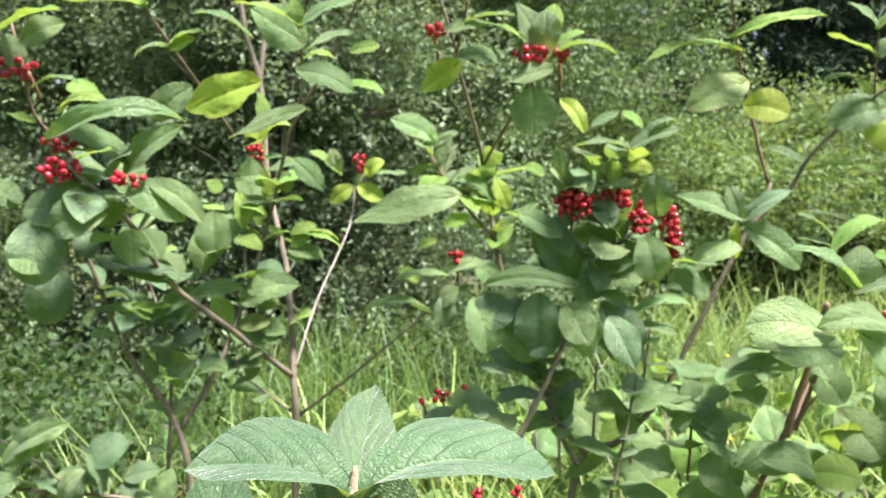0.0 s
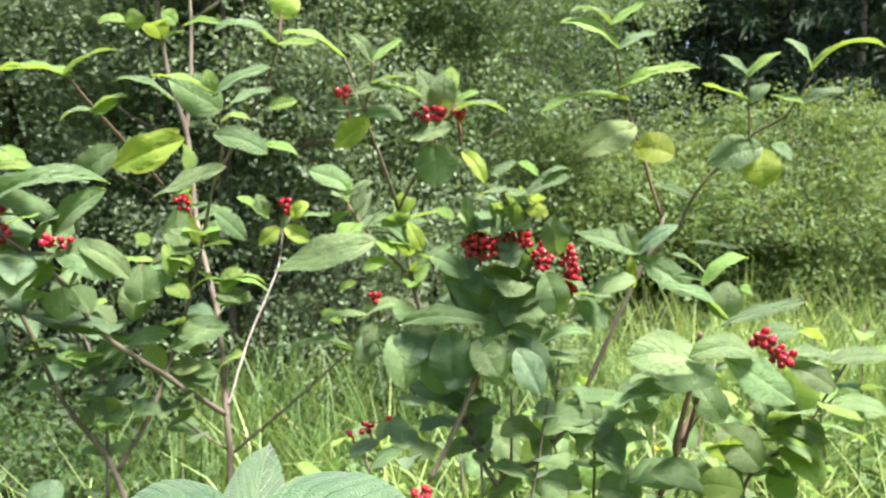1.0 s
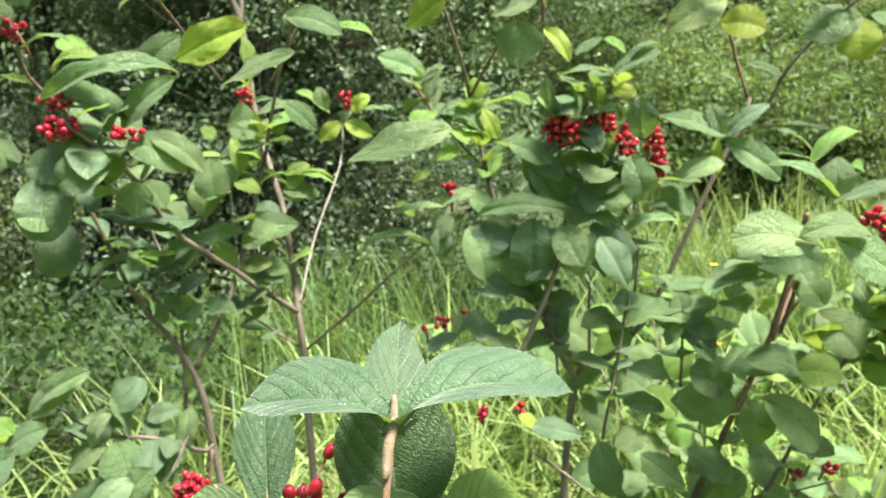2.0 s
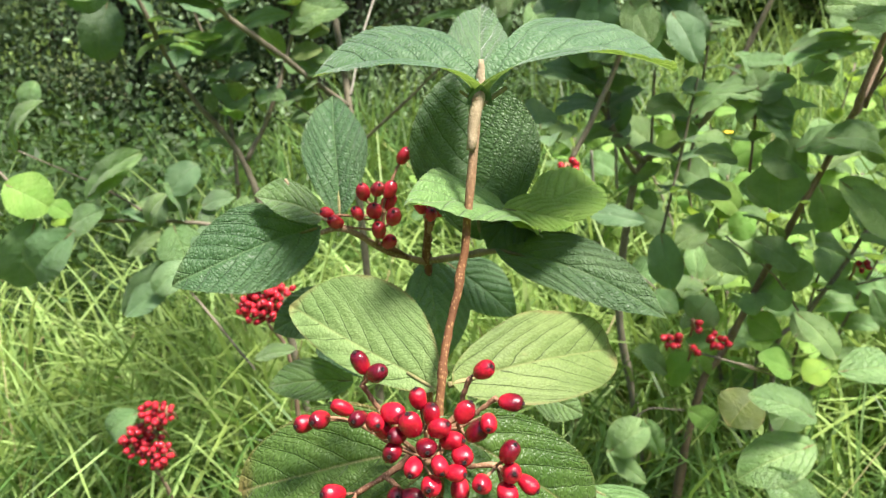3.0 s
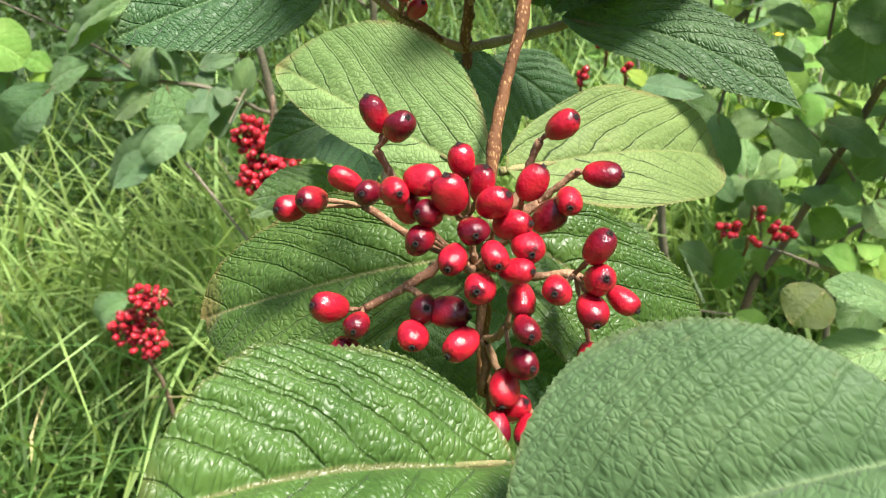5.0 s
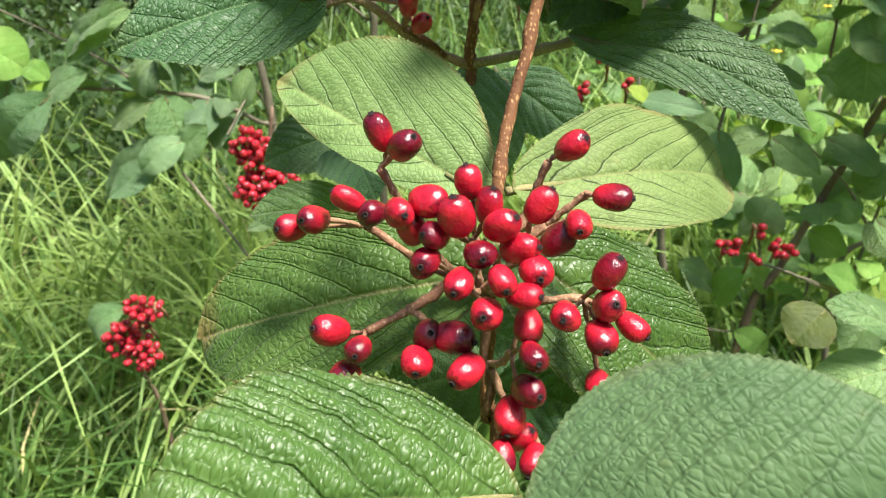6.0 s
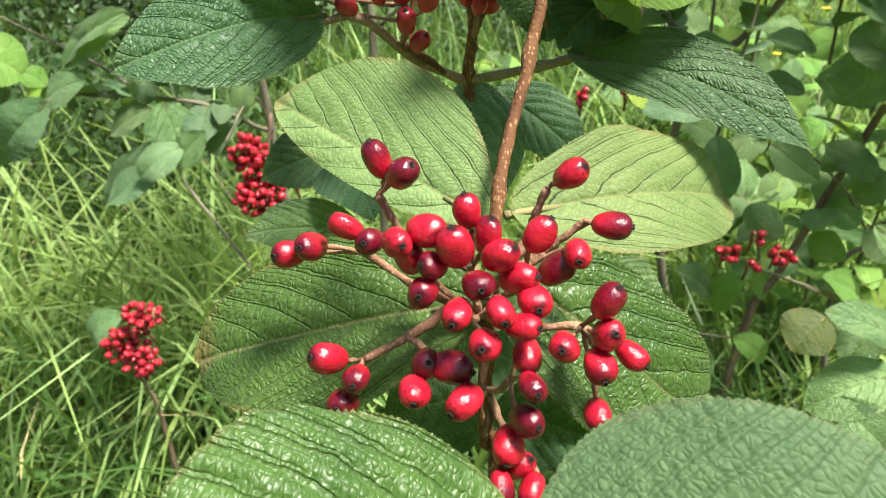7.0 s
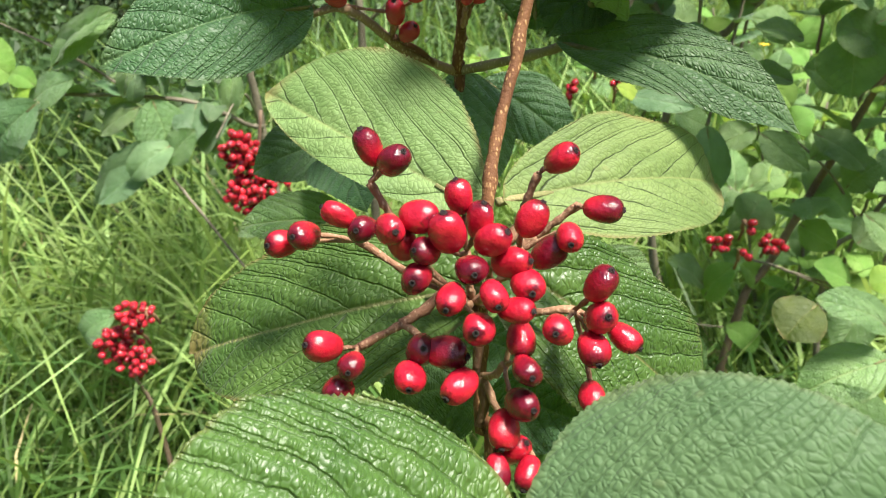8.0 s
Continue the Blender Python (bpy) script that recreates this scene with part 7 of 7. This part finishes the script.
branch(bush_d, [(0.78, 1.1506, -0.01, 0.0045), (0.745, 1.1513, 0.217, 0.0035), (0.6821, 1.1526, 0.434, 0.0025), (0.6428, 1.1535, 0.4997, 0.0015)], BARK)
leafy(bush_d, [(0.78, 1.151, -0.01), (0.745, 1.151, 0.217), (0.682, 1.153, 0.434), (0.643, 1.154, 0.5)], 9, 0.062, ['mid', 'mid', 'young', 'young'], 264, 0.25)
branch(bush_d, [(0.7869, 1.1349, -0.01, 0.0045), (0.7702, 1.1207, 0.217, 0.0035), (0.7362, 1.0914, 0.434, 0.0025), (0.7149, 1.0719, 0.4796, 0.0015)], BARK)
leafy(bush_d, [(0.787, 1.135, -0.01), (0.77, 1.121, 0.217), (0.736, 1.091, 0.434), (0.715, 1.072, 0.48)], 9, 0.062, ['mid', 'mid', 'young', 'young'], 265, 0.25)
branch(bush_d, [(0.806, 1.1309, -0.01, 0.0045), (0.8278, 1.074, 0.217, 0.0035), (0.8596, 0.998, 0.434, 0.0025), (0.8794, 0.9473, 0.5457, 0.0015)], BARK)
leafy(bush_d, [(0.806, 1.131, -0.01), (0.828, 1.074, 0.217), (0.86, 0.998, 0.434), (0.879, 0.947, 0.546)], 9, 0.062, ['mid', 'mid', 'young', 'young'], 266, 0.25)


# ---- berry-bearing sprigs low in the grass ----
low_sprig = thing("wayfaring_sprig", (-0.42, 0.9, 0.0), "low wayfaring tree sprig with red berries in long grass", "shrub")
branch(low_sprig, [(-0.42, 0.93, -0.02, 0.004), (-0.4345, 0.91, 0.3269, 0.003), (-0.4445, 0.89, 0.4169, 0.002)], SHOOT)
blob_cluster(low_sprig, (-0.418, 0.87, 0.504), 0.0223, 0.0171, 27, 0.0116, 332, "crowded red berry cluster")
blob_cluster(low_sprig, (-0.448, 0.87, 0.469), 0.0203, 0.0243, 29, 0.0116, 333, "crowded red berry cluster")
blob_cluster(low_sprig, (-0.423, 0.86, 0.454), 0.0214, 0.0161, 24, 0.0116, 334, "crowded red berry cluster")
blob_cluster(low_sprig, (-0.438, 0.88, 0.47), 0.0163, 0.0163, 13, 0.0116, 335, "crowded red berry cluster")
leaf(low_sprig, (-0.459, 0.9, 0.488), (-0.496, 0.896, 0.46), 0.036, (0.33, -0.55, 0.87), "mid")
mid_sprig = thing("wayfaring_sprig", (-0.28, 0.9, 0.0), "wayfaring tree sprig with two red berry clusters", "shrub")
branch(mid_sprig, [(-0.28, 0.93, -0.02, 0.004), (-0.257, 0.92, 0.5022, 0.003), (-0.277, 0.9, 0.6222, 0.002), (-0.2626, 0.9, 0.7258, 0.0018)], SHOOT)
blob_cluster(mid_sprig, (-0.274, 0.86, 0.692), 0.0205, 0.0251, 43, 0.0116, 336, "crowded red berry cluster")
blob_cluster(mid_sprig, (-0.267, 0.85, 0.655), 0.0274, 0.0194, 45, 0.0116, 337, "crowded red berry cluster")
blob_cluster(mid_sprig, (-0.245, 0.86, 0.667), 0.0194, 0.0103, 17, 0.0116, 338, "crowded red berry cluster")
leaf(mid_sprig, (-0.362, 0.9, 0.688), (-0.399, 0.878, 0.662), 0.032, (0.27, -0.66, 0.57), "dark")
leaf(mid_sprig, (-0.364, 0.9, 0.676), (-0.33, 0.893, 0.708), 0.033, (0.2, -0.65, 0.57), "mid")
leaf(mid_sprig, (-0.39, 0.9, 0.663), (-0.441, 0.885, 0.631), 0.033, (0.26, -0.64, 0.76), "dark")
leaf(mid_sprig, (-0.171, 0.6, 0.729), (-0.205, 0.606, 0.718), 0.014, (0.09, -0.54, 0.84), "mid")
leaf(mid_sprig, (-0.495, 0.9, 0.736), (-0.45, 0.902, 0.758), 0.034, (0.54, -0.64, 0.81), "mid")
leaf(mid_sprig, (-0.485, 0.88, 0.736), (-0.546, 0.895, 0.684), 0.050, (0.33, -0.72, 0.46), "dark")
leaf(mid_sprig, (-0.491, 0.9, 0.753), (-0.514, 0.905, 0.764), 0.023, (0.2, -0.65, 0.65), "young")


# ---- meadow, thicket and wood behind the shrubs ----
def height_at(x, y):
    return 0.03 * np.sin(1.7 * x + 0.6) * np.sin(1.3 * y) + 0.012 * np.sin(5.1 * x + 2.0 * y)


def make_ground():
    c = np.concatenate([[-900, -300, -80, -30], np.linspace(-14, 14, 71), [30, 80, 300, 900]])
    gx, gy = np.meshgrid(c, c + 4.0)
    near = np.clip(1.2 - np.hypot(gx, gy - 4) / 30, 0, 1)
    gz = height_at(gx, gy) * near
    n = len(c)
    verts = np.stack([gx, gy, gz], -1).reshape(-1, 3)
    faces = [(i * n + j, i * n + j + 1, (i + 1) * n + j + 1, (i + 1) * n + j) for i in range(n - 1) for j in range(n - 1)]
    ob = new("ground", raw_mesh("ground", [tuple(v) for v in verts], faces, [SOIL]))
    return tagged(ob, "dark soil and leaf litter of a meadow edge", "ground", kind="structure")


def strips(rng, x, y, z0, length, width, lean, segs=5, droop=1.0):
    """Arched, tapering blades as one vertex and face array."""
    n = len(x)
    az = rng.uniform(0, 2 * math.pi, n)
    t = np.linspace(0, 1, segs + 1)
    bend = lean[:, None] * (t[None, :] ** 1.15)
    seg = length[:, None] / segs
    dx = (np.sin(bend) * seg)[:, :-1]
    dz = np.cos(bend * (1 + 0.25 * droop)) * seg
    pz = np.cumsum(np.concatenate([np.zeros((n, 1)), dz[:, :-1]], 1), 1)
    swing = az[:, None] + rng.uniform(-1.3, 1.3, n)[:, None] * t[None, 1:]
    ox, oy = np.cos(swing) * dx, np.sin(swing) * dx
    cx = x[:, None] + np.cumsum(np.concatenate([np.zeros((n, 1)), ox], 1), 1)
    cy = y[:, None] + np.cumsum(np.concatenate([np.zeros((n, 1)), oy], 1), 1)
    cz = z0[:, None] + pz
    w = width[:, None] * np.clip(1.15 - t[None, :] ** 1.5, 0.06, 1) * 0.5
    tw = az + math.pi / 2 + rng.uniform(-0.7, 0.7, n)
    ox, oy = np.cos(tw)[:, None] * w, np.sin(tw)[:, None] * w
    a = np.stack([cx - ox, cy - oy, cz], -1)
    b = np.stack([cx + ox, cy + oy, cz + 0 * ox], -1)
    v = np.stack([a, b], 2).reshape(-1, 3)
    base = (np.arange(n) * (segs + 1) * 2)[:, None] + (np.arange(segs) * 2)[None, :]
    f = np.stack([base, base + 1, base + 3, base + 2], -1).reshape(-1, 4)
    return v, f


def quick_mesh(name, v, f, mat, smooth=False):
    me = bpy.data.meshes.new(name)
    k = f.shape[1]
    me.vertices.add(len(v))
    me.vertices.foreach_set("co", np.asarray(v, dtype=np.float32).ravel())
    me.loops.add(f.size)
    me.loops.foreach_set("vertex_index", np.asarray(f, dtype=np.int32).ravel())
    me.polygons.add(len(f))
    me.polygons.foreach_set("loop_start", np.arange(len(f), dtype=np.int32) * k)
    me.polygons.foreach_set("use_smooth", np.full(len(f), smooth, dtype=bool))
    me.materials.append(mat)
    me.update(calc_edges=True)
    return me


def ragged(x, y, seed):
    """Frays the far sides of a patch, so that it thins out instead of ending in a line."""
    rng = np.random.default_rng(seed + 500)
    loose = np.clip((np.abs(x) - 1.6) / 0.8, 0, 1)
    return x + rng.normal(0, 0.55, len(x)) * loose, y + rng.normal(0, 0.22, len(x)) * loose


def grass_field(name, label, count, x0, x1, y0, y1, lmin, lmax, wide, mat, seed, tuft=0.05, lean=(0.3, 1.7), keep=None, crowd=14):
    rng = np.random.default_rng(seed)
    tufts = max(1, count // crowd)
    tx, ty = rng.uniform(x0, x1, tufts), y0 + (y1 - y0) * rng.uniform(0, 1, tufts) ** 1.35
    tx, ty = ragged(tx, ty, seed)
    pick = rng.integers(0, tufts, count)
    x, y = tx[pick] + rng.normal(0, tuft, count), ty[pick] + rng.normal(0, tuft, count)
    if keep:
        ok = keep(x, y)
        x, y = x[ok], y[ok]
    n = len(x)
    v, f = strips(rng, x, y, height_at(x, y) - 0.01, rng.uniform(lmin, lmax, n), wide * rng.uniform(0.6, 1.3, n), rng.uniform(*lean, n))
    ob = new(name, quick_mesh(name, v, f, mat))
    return tagged(ob, label, "grass", kind="stuff")


def leaf_spray(rng, centres, ways, per, twig, size, slim=0.5):
    """Small pointed leaves along many twigs: four corners each, bent a little."""
    n = len(centres)
    t = rng.uniform(0, 1, (n, per))
    c = centres[:, None, :] + ways[:, None, :] * (t * twig)[..., None] + rng.normal(0, 0.12 * twig, (n, per, 3))
    c = c.reshape(-1, 3)
    m = len(c)
    d = rng.normal(0, 1, (m, 3)) + np.repeat(ways, per, 0) * 0.6
    d[:, 2] -= 0.25
    d /= np.linalg.norm(d, axis=1)[:, None]
    up = rng.normal(0, 0.55, (m, 3)) + np.array([0, -0.25, 1.0])
    s = np.cross(d, up)
    s /= np.linalg.norm(s, axis=1)[:, None] + 1e-9
    nrm = np.cross(s, d)
    ln = size * rng.uniform(0.6, 1.25, m)[:, None]
    p0, p2 = c, c + d * ln
    mid = c + d * ln * 0.45 + nrm * ln * 0.08
    p1, p3 = mid + s * ln * slim * 0.5, mid - s * ln * slim * 0.5
    v = np.stack([p0, p1, p2, p3], 1).reshape(-1, 3)
    f = np.arange(m * 4).reshape(-1, 4)
    return v, f


def bush(name, at, wide, deep, tall, twigs, per, size, mat, label, category, seed, slim=0.5, low=0.0, twig=0.22, bark=None, stems=5):
    """A shrub or small tree: forked stems and a broken crown of leafy twigs with gaps."""
    rng = np.random.default_rng(seed)
    ob = thing(name, at, label, category)
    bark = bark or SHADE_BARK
    lobes = []
    for i in range(stems):
        g = 6.28 * i / stems + rng.uniform(-0.4, 0.4)
        reach = rng.uniform(0.35, 0.8)
        top = np.array([math.cos(g) * reach * wide / 2, math.sin(g) * reach * deep / 2, tall * rng.uniform(0.6, 0.97)])
        r = 0.0065 * tall * rng.uniform(0.7, 1.2)
        pts = [(0.06 * math.cos(g), 0.06 * math.sin(g), -0.03, r * 1.5), (*(top * (0.35, 0.35, 0.4) + rng.normal(0, 0.04, 3)), r), (*(top * (0.75, 0.75, 0.75)), r * 0.6), (*top, r * 0.2)]
        v, f = tube_data(pts, 6, 4, 0.08, seed + i)
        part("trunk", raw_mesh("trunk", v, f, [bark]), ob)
        line = smooth_line(pts, 6)[:, :3]
        for k in range(15):
            a = line[int(len(line) * rng.uniform(0.3, 0.95))]
            b = a + rng.normal(0, 1, 3) * np.array([wide, deep, tall * 0.6]) * 0.17 + np.array([0, 0, 0.05 * tall])
            v, f = tube_data([(*a, r * 0.45), (*((a + b) / 2 + rng.normal(0, 0.03, 3)), r * 0.3), (*b, r * 0.1)], 5, 3)
            part("limb", raw_mesh("limb", v, f, [BARK]), ob)
            lobes.append(b)
        lobes.append(top)
    lobes = np.array(lobes)
    n = twigs
    rad = rng.uniform(0.05, 0.14, (len(lobes), 1)) * np.array([wide, deep, tall * 0.35])
    pick = rng.integers(0, len(lobes), n)
    q = rng.normal(0, 1, (n, 3))
    up = rng.uniform(0, 1, n) < 0.8
    q[up, 2] = np.abs(q[up, 2])
    q /= np.linalg.norm(q, axis=1)[:, None]
    c = lobes[pick] + q * rad[pick] * rng.uniform(0.35, 1.0, (n, 1)) ** 0.5
    fill = rng.uniform(0, 1, n) < 0.12
    c[fill] = np.stack([rng.normal(0, 0.26, n) * wide, rng.normal(0, 0.26, n) * deep, low + (tall * 0.85 - low) * rng.uniform(0, 1, n)], -1)[fill]
    c[:, 2] = np.clip(c[:, 2], 0.04 + low, None)
    w = q * (0.9, 0.9, 0.4) + rng.normal(0, 0.4, (n, 3)) * (1, 1, 0.5) + np.array([0, 0, 0.15])
    w /= np.linalg.norm(w, axis=1)[:, None]
    v, f = leaf_spray(rng, c, w, per, twig, size, slim)
    crown = part("crown", quick_mesh("crown", v, f, mat), ob)
    crown["kind"] = "stuff"
    return ob


def conifer(at, tall, wide, seed, label):
    rng = np.random.default_rng(seed)
    ob = thing("conifer_tree", at, label, "tree", "dark wood behind the meadow")
    v, f = tube_data([(0, 0, -0.05, 0.009 * tall), (0.02, 0, tall * 0.5, 0.006 * tall), (0, 0, tall, 0.002)], 7, 4)
    part("trunk", raw_mesh("trunk", v, f, [BARK]), ob)
    cs, ws = [], []
    for k in range(int(tall * 30)):
        z = tall * rng.uniform(0.04, 0.99)
        g, reach = rng.uniform(0, 6.28), wide / 2 * (1 - z / tall) ** 0.8 * rng.uniform(0.7, 1.1)
        for s in np.linspace(0.12, 1, 7):
            cs.append((math.cos(g) * reach * s, math.sin(g) * reach * s, z - 0.25 * reach * s * s))
            ws.append((math.cos(g + rng.uniform(-0.8, 0.8)), math.sin(g + rng.uniform(-0.8, 0.8)), -0.35))
    v, f = leaf_spray(rng, np.array(cs), np.array(ws), 16, 0.40, 0.17, 0.18)
    crown = part("crown", quick_mesh("crown", v, f, FIR), ob)
    crown["kind"] = "stuff"
    return ob


make_ground()
grass_field("tall_grass", "long arching yellow-green meadow grass", 19000, -2.3, 2.6, 1.16, 1.85, 0.35, 0.85, 0.009, GRASS, 3, 0.045, (0.8, 3.2), lambda x, y: np.where(x > -0.30, np.sin(x * 9137.0) > -0.1, y < 1.42), 34)
grass_field("rough_grass", "darker rough grass beyond the shrubs", 13000, -0.6, 2.6, 1.75, 3.4, 0.35, 0.85, 0.008, SHADE_GRASS, 9, 0.05, (0.6, 2.8))
# the same arching grass, in the blades that are darkened for shade
grass_field("sedge", "arching deep green grass round the sprigs, darkened as if in shade", 8500, -2.3, 2.6, 0.86, 1.20, 0.25, 0.56, 0.009, SHADE_GRASS, 8, 0.035, (0.6, 3.0))
grass_field("far_grass", "tall yellow-green grass beyond the shrubs", 16000, 0.6, 6.5, 3.0, 8.0, 0.4, 0.85, 0.011, GRASS, 4, 0.10, (0.4, 2.2))
grass_field("weedy_grass", "thin grass growing through the weeds", 2400, -2.6, -0.35, 1.45, 2.9, 0.35, 0.8, 0.007, SHADE_GRASS, 12, 0.05, (0.6, 2.8), None, 24)
grass_field("dry_grass", "dry straw-coloured grass stems", 1100, -2.3, 2.6, 0.85, 4.5, 0.35, 0.65, 0.005, STRAW, 5, 0.12, (0.6, 2.2))
grass_field("near_grass", "green meadow grass round the shrub's foot", 36000, -4.5, 4.5, -4.0, 0.72, 0.22, 0.5, 0.012, GRASS, 6, 0.06, (0.5, 2.6))
grass_field("side_grass", "open meadow grass on both sides of the thicket", 56000, -8.0, 8.0, -7.0, 8.0, 0.3, 0.7, 0.016, GRASS, 10, 0.10, (0.5, 2.6), lambda x, y: ((np.abs(x) > 2.2) & (y < 3.0)) | (np.abs(x) > 4.5) | (y < -3.6))
grass_field("meadow_grass", "open meadow grass reaching to the wood", 26000, -16, 16, -14, 18, 0.25, 0.6, 0.03, GRASS, 7, 0.3, (0.5, 2.4), lambda x, y: (np.abs(x) > 2.4) | (y < -2.0))


def weeds(name, label, count, x0, x1, y0, y1, z0, z1, size, mat, seed):
    rng = np.random.default_rng(seed)
    x, y = ragged(rng.uniform(x0, x1, count), rng.uniform(y0, y1, count), seed)
    hump = 0.55 + 0.45 * np.sin(3.1 * x + 1.0) * np.sin(2.7 * y)
    c = np.stack([x, y, z0 + (z1 - z0) * hump * rng.uniform(0, 1, count)], -1)
    w = rng.normal(0, 0.5, (count, 3)) + np.array([0, 0, 0.6])
    v, f = leaf_spray(rng, c, w, 7, 0.14, size, 0.6)
    return tagged(new(name, quick_mesh(name, v, f, mat)), label, "weeds", kind="stuff")


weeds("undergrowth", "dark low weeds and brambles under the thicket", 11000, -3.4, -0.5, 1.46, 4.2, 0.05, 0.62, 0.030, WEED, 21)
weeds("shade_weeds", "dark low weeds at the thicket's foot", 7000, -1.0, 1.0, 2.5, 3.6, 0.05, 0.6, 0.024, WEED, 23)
weeds("thicket_foot", "small dark leaves at the foot of the thicket", 9000, -3.4, 0.7, 3.0, 4.0, 0.05, 1.25, 0.024, SHADE, 24)
weeds("meadow_herbs", "green herbs among the grass", 3000, 0.5, 3.5, 1.5, 4.5, 0.05, 0.55, 0.034, WILLOW, 22)

bush("thicket_bush", (-2.5, 3.6, 0), 2.6, 1.8, 3.0, 3900, 22, 0.028, SHADE, "dense dark green thicket bush with small leaves", "bush", 31)
bush("thicket_bush", (-1.45, 3.75, 0), 2.4, 1.8, 3.4, 4100, 22, 0.028, SHADE, "tall dark green thicket bush with grey twigs", "bush", 32)
bush("thicket_bush", (-0.62, 3.15, 0), 1.3, 0.9, 2.5, 2300, 20, 0.026, SHADE, "slender green thicket bush standing before the taller ones", "bush", 30)
bush("thicket_bush", (-0.3, 3.9, 0), 2.4, 1.6, 3.2, 5600, 22, 0.029, THICKET, "dense green thicket bush behind tall grass", "bush", 33)
bush("thicket_bush", (-3.8, 4.6, 0), 2.8, 2.0, 3.6, 3000, 14, 0.045, THICKET, "dense dark green thicket bush with small leaves", "bush", 34)
bush("willow_bush", (1.25, 4.9, 0), 2.2, 1.8, 1.4, 3000, 20, 0.036, WILLOW, "light green willow bush with slim leaves", "bush", 35, 0.42)
bush("willow_bush", (1.9, 4.6, 0), 2.0, 1.8, 1.45, 2400, 20, 0.036, WILLOW, "low light green willow bush at the meadow edge", "bush", 36, 0.42)
bush("willow_bush", (3.0, 4.9, 0), 2.2, 1.8, 1.35, 2400, 20, 0.036, WILLOW, "low yellow-green willow bush among grass", "bush", 37, 0.42)
bush("thicket_bush", (0.3, 5.6, 0), 2.6, 1.8, 3.4, 3600, 22, 0.032, THICKET, "tall green thicket bush at the wood's edge", "bush", 39)
bush("willow_bush", (2.4, 6.2, 0), 2.6, 1.8, 1.4, 2600, 14, 0.04, WILLOW, "light green willow bush with slim leaves", "bush", 38, 0.32)
bush("woodland_tree", (-4.2, 8.5, 0), 4.4, 3.0, 6.5, 2600, 18, 0.085, THICKET, "dark green broadleaf tree at the wood's edge", "tree", 41, 0.55, twig=0.4)
bush("woodland_tree", (-0.8, 8.8, 0), 4.4, 3.0, 6.8, 2600, 18, 0.085, THICKET, "dark green broadleaf tree at the wood's edge", "tree", 42, 0.55, twig=0.4)
for x, y, tall, wide, sd in ((2.6, 8.8, 7.5, 3.4, 50), (4.4, 8.2, 7.5, 3.2, 51), (6.6, 10.2, 8.5, 3.6, 52), (5.6, 12.5, 9.5, 4.0, 53), (8.8, 11.0, 8.0, 3.6, 54), (-7.5, 11.0, 8.0, 3.6, 55), (0.8, 13.0, 9.0, 4.0, 56), (-3.0, 13.0, 9.0, 4.2, 57)):
    conifer((x, y, 0), tall, wide, sd, "dark conifer standing in the wood's shade")


def far_wood():
    """A belt of distant tree tops all round, which hides the horizon."""
    rng = np.random.default_rng(61)
    n = 9000
    g = rng.uniform(0, 2 * math.pi, n)
    r = rng.uniform(20, 30, n)
    top = 8 + 2.5 * np.sin(5 * g) + 1.5 * np.sin(13 * g + 1)
    c = np.stack([r * np.sin(g), 3 + r * np.cos(g), top * rng.uniform(0, 1, n) ** 0.8], -1)
    w = rng.normal(0, 1, (n, 3))
    v, f = leaf_spray(rng, c, w, 8, 1.2, 0.8, 0.6)
    return tagged(new("far_woodland", quick_mesh("far_woodland", v, f, THICKET)), "distant belt of dark green trees", "woodland", kind="stuff")


far_wood()


# ---- small yellow flowers in the meadow ----
YELLOW = bark_material("flower_petal", (0.72, 0.50, 0.02), (0.80, 0.60, 0.04), (0.80, 0.62, 0.08), 0.5)


def meadow_flower(x, y, z, seed):
    """A thin stalk with five rounded petals round a small heart."""
    rng = np.random.default_rng(seed)
    ob = thing("meadow_flower", (x, y, 0), "small yellow five-petalled flower on a thin green stalk", "flower", "yellow flowers")
    branch(ob, [(x, y, -0.01, 0.0014), (x + 0.02, y, z * 0.5, 0.0012), (x, y, z, 0.0009)], PETIOLE, "stalk", 5, 4)
    for i in range(5):
        g = 6.283 * i / 5 + rng.uniform(-0.15, 0.15)
        v, f, uvs, slots, rims = leaf_data(0.013, 0.012, 5, 4, 0.12, 0.1, 0.0, 0.0, 0.0, seed + i, stalk=0.02, belly=0.6, blunt=0.5)
        m = Matrix.Translation((x, y, z)) @ Matrix.Rotation(g, 4, "Z") @ Matrix.Rotation(0.35, 4, "X")
        part("petal", raw_mesh("petal", v, f, [YELLOW, PETIOLE], True, uvs, slots), ob, m)
    v, f = tube_data([(0, 0, -0.001, 0.0028), (0, 0, 0.0015, 0.0026), (0, 0, 0.0030, 0.0012)], 8, 2)
    part("heart", raw_mesh("heart", v, f, [YELLOW]), ob, Matrix.Translation((x, y, z)))


meadow_flower(0.571, 2.027, 0.555, 71)
meadow_flower(0.652, 1.902, 0.509, 76)
meadow_flower(0.755, 2.286, 0.614, 81)
meadow_flower(0.628, 1.588, 0.306, 86)
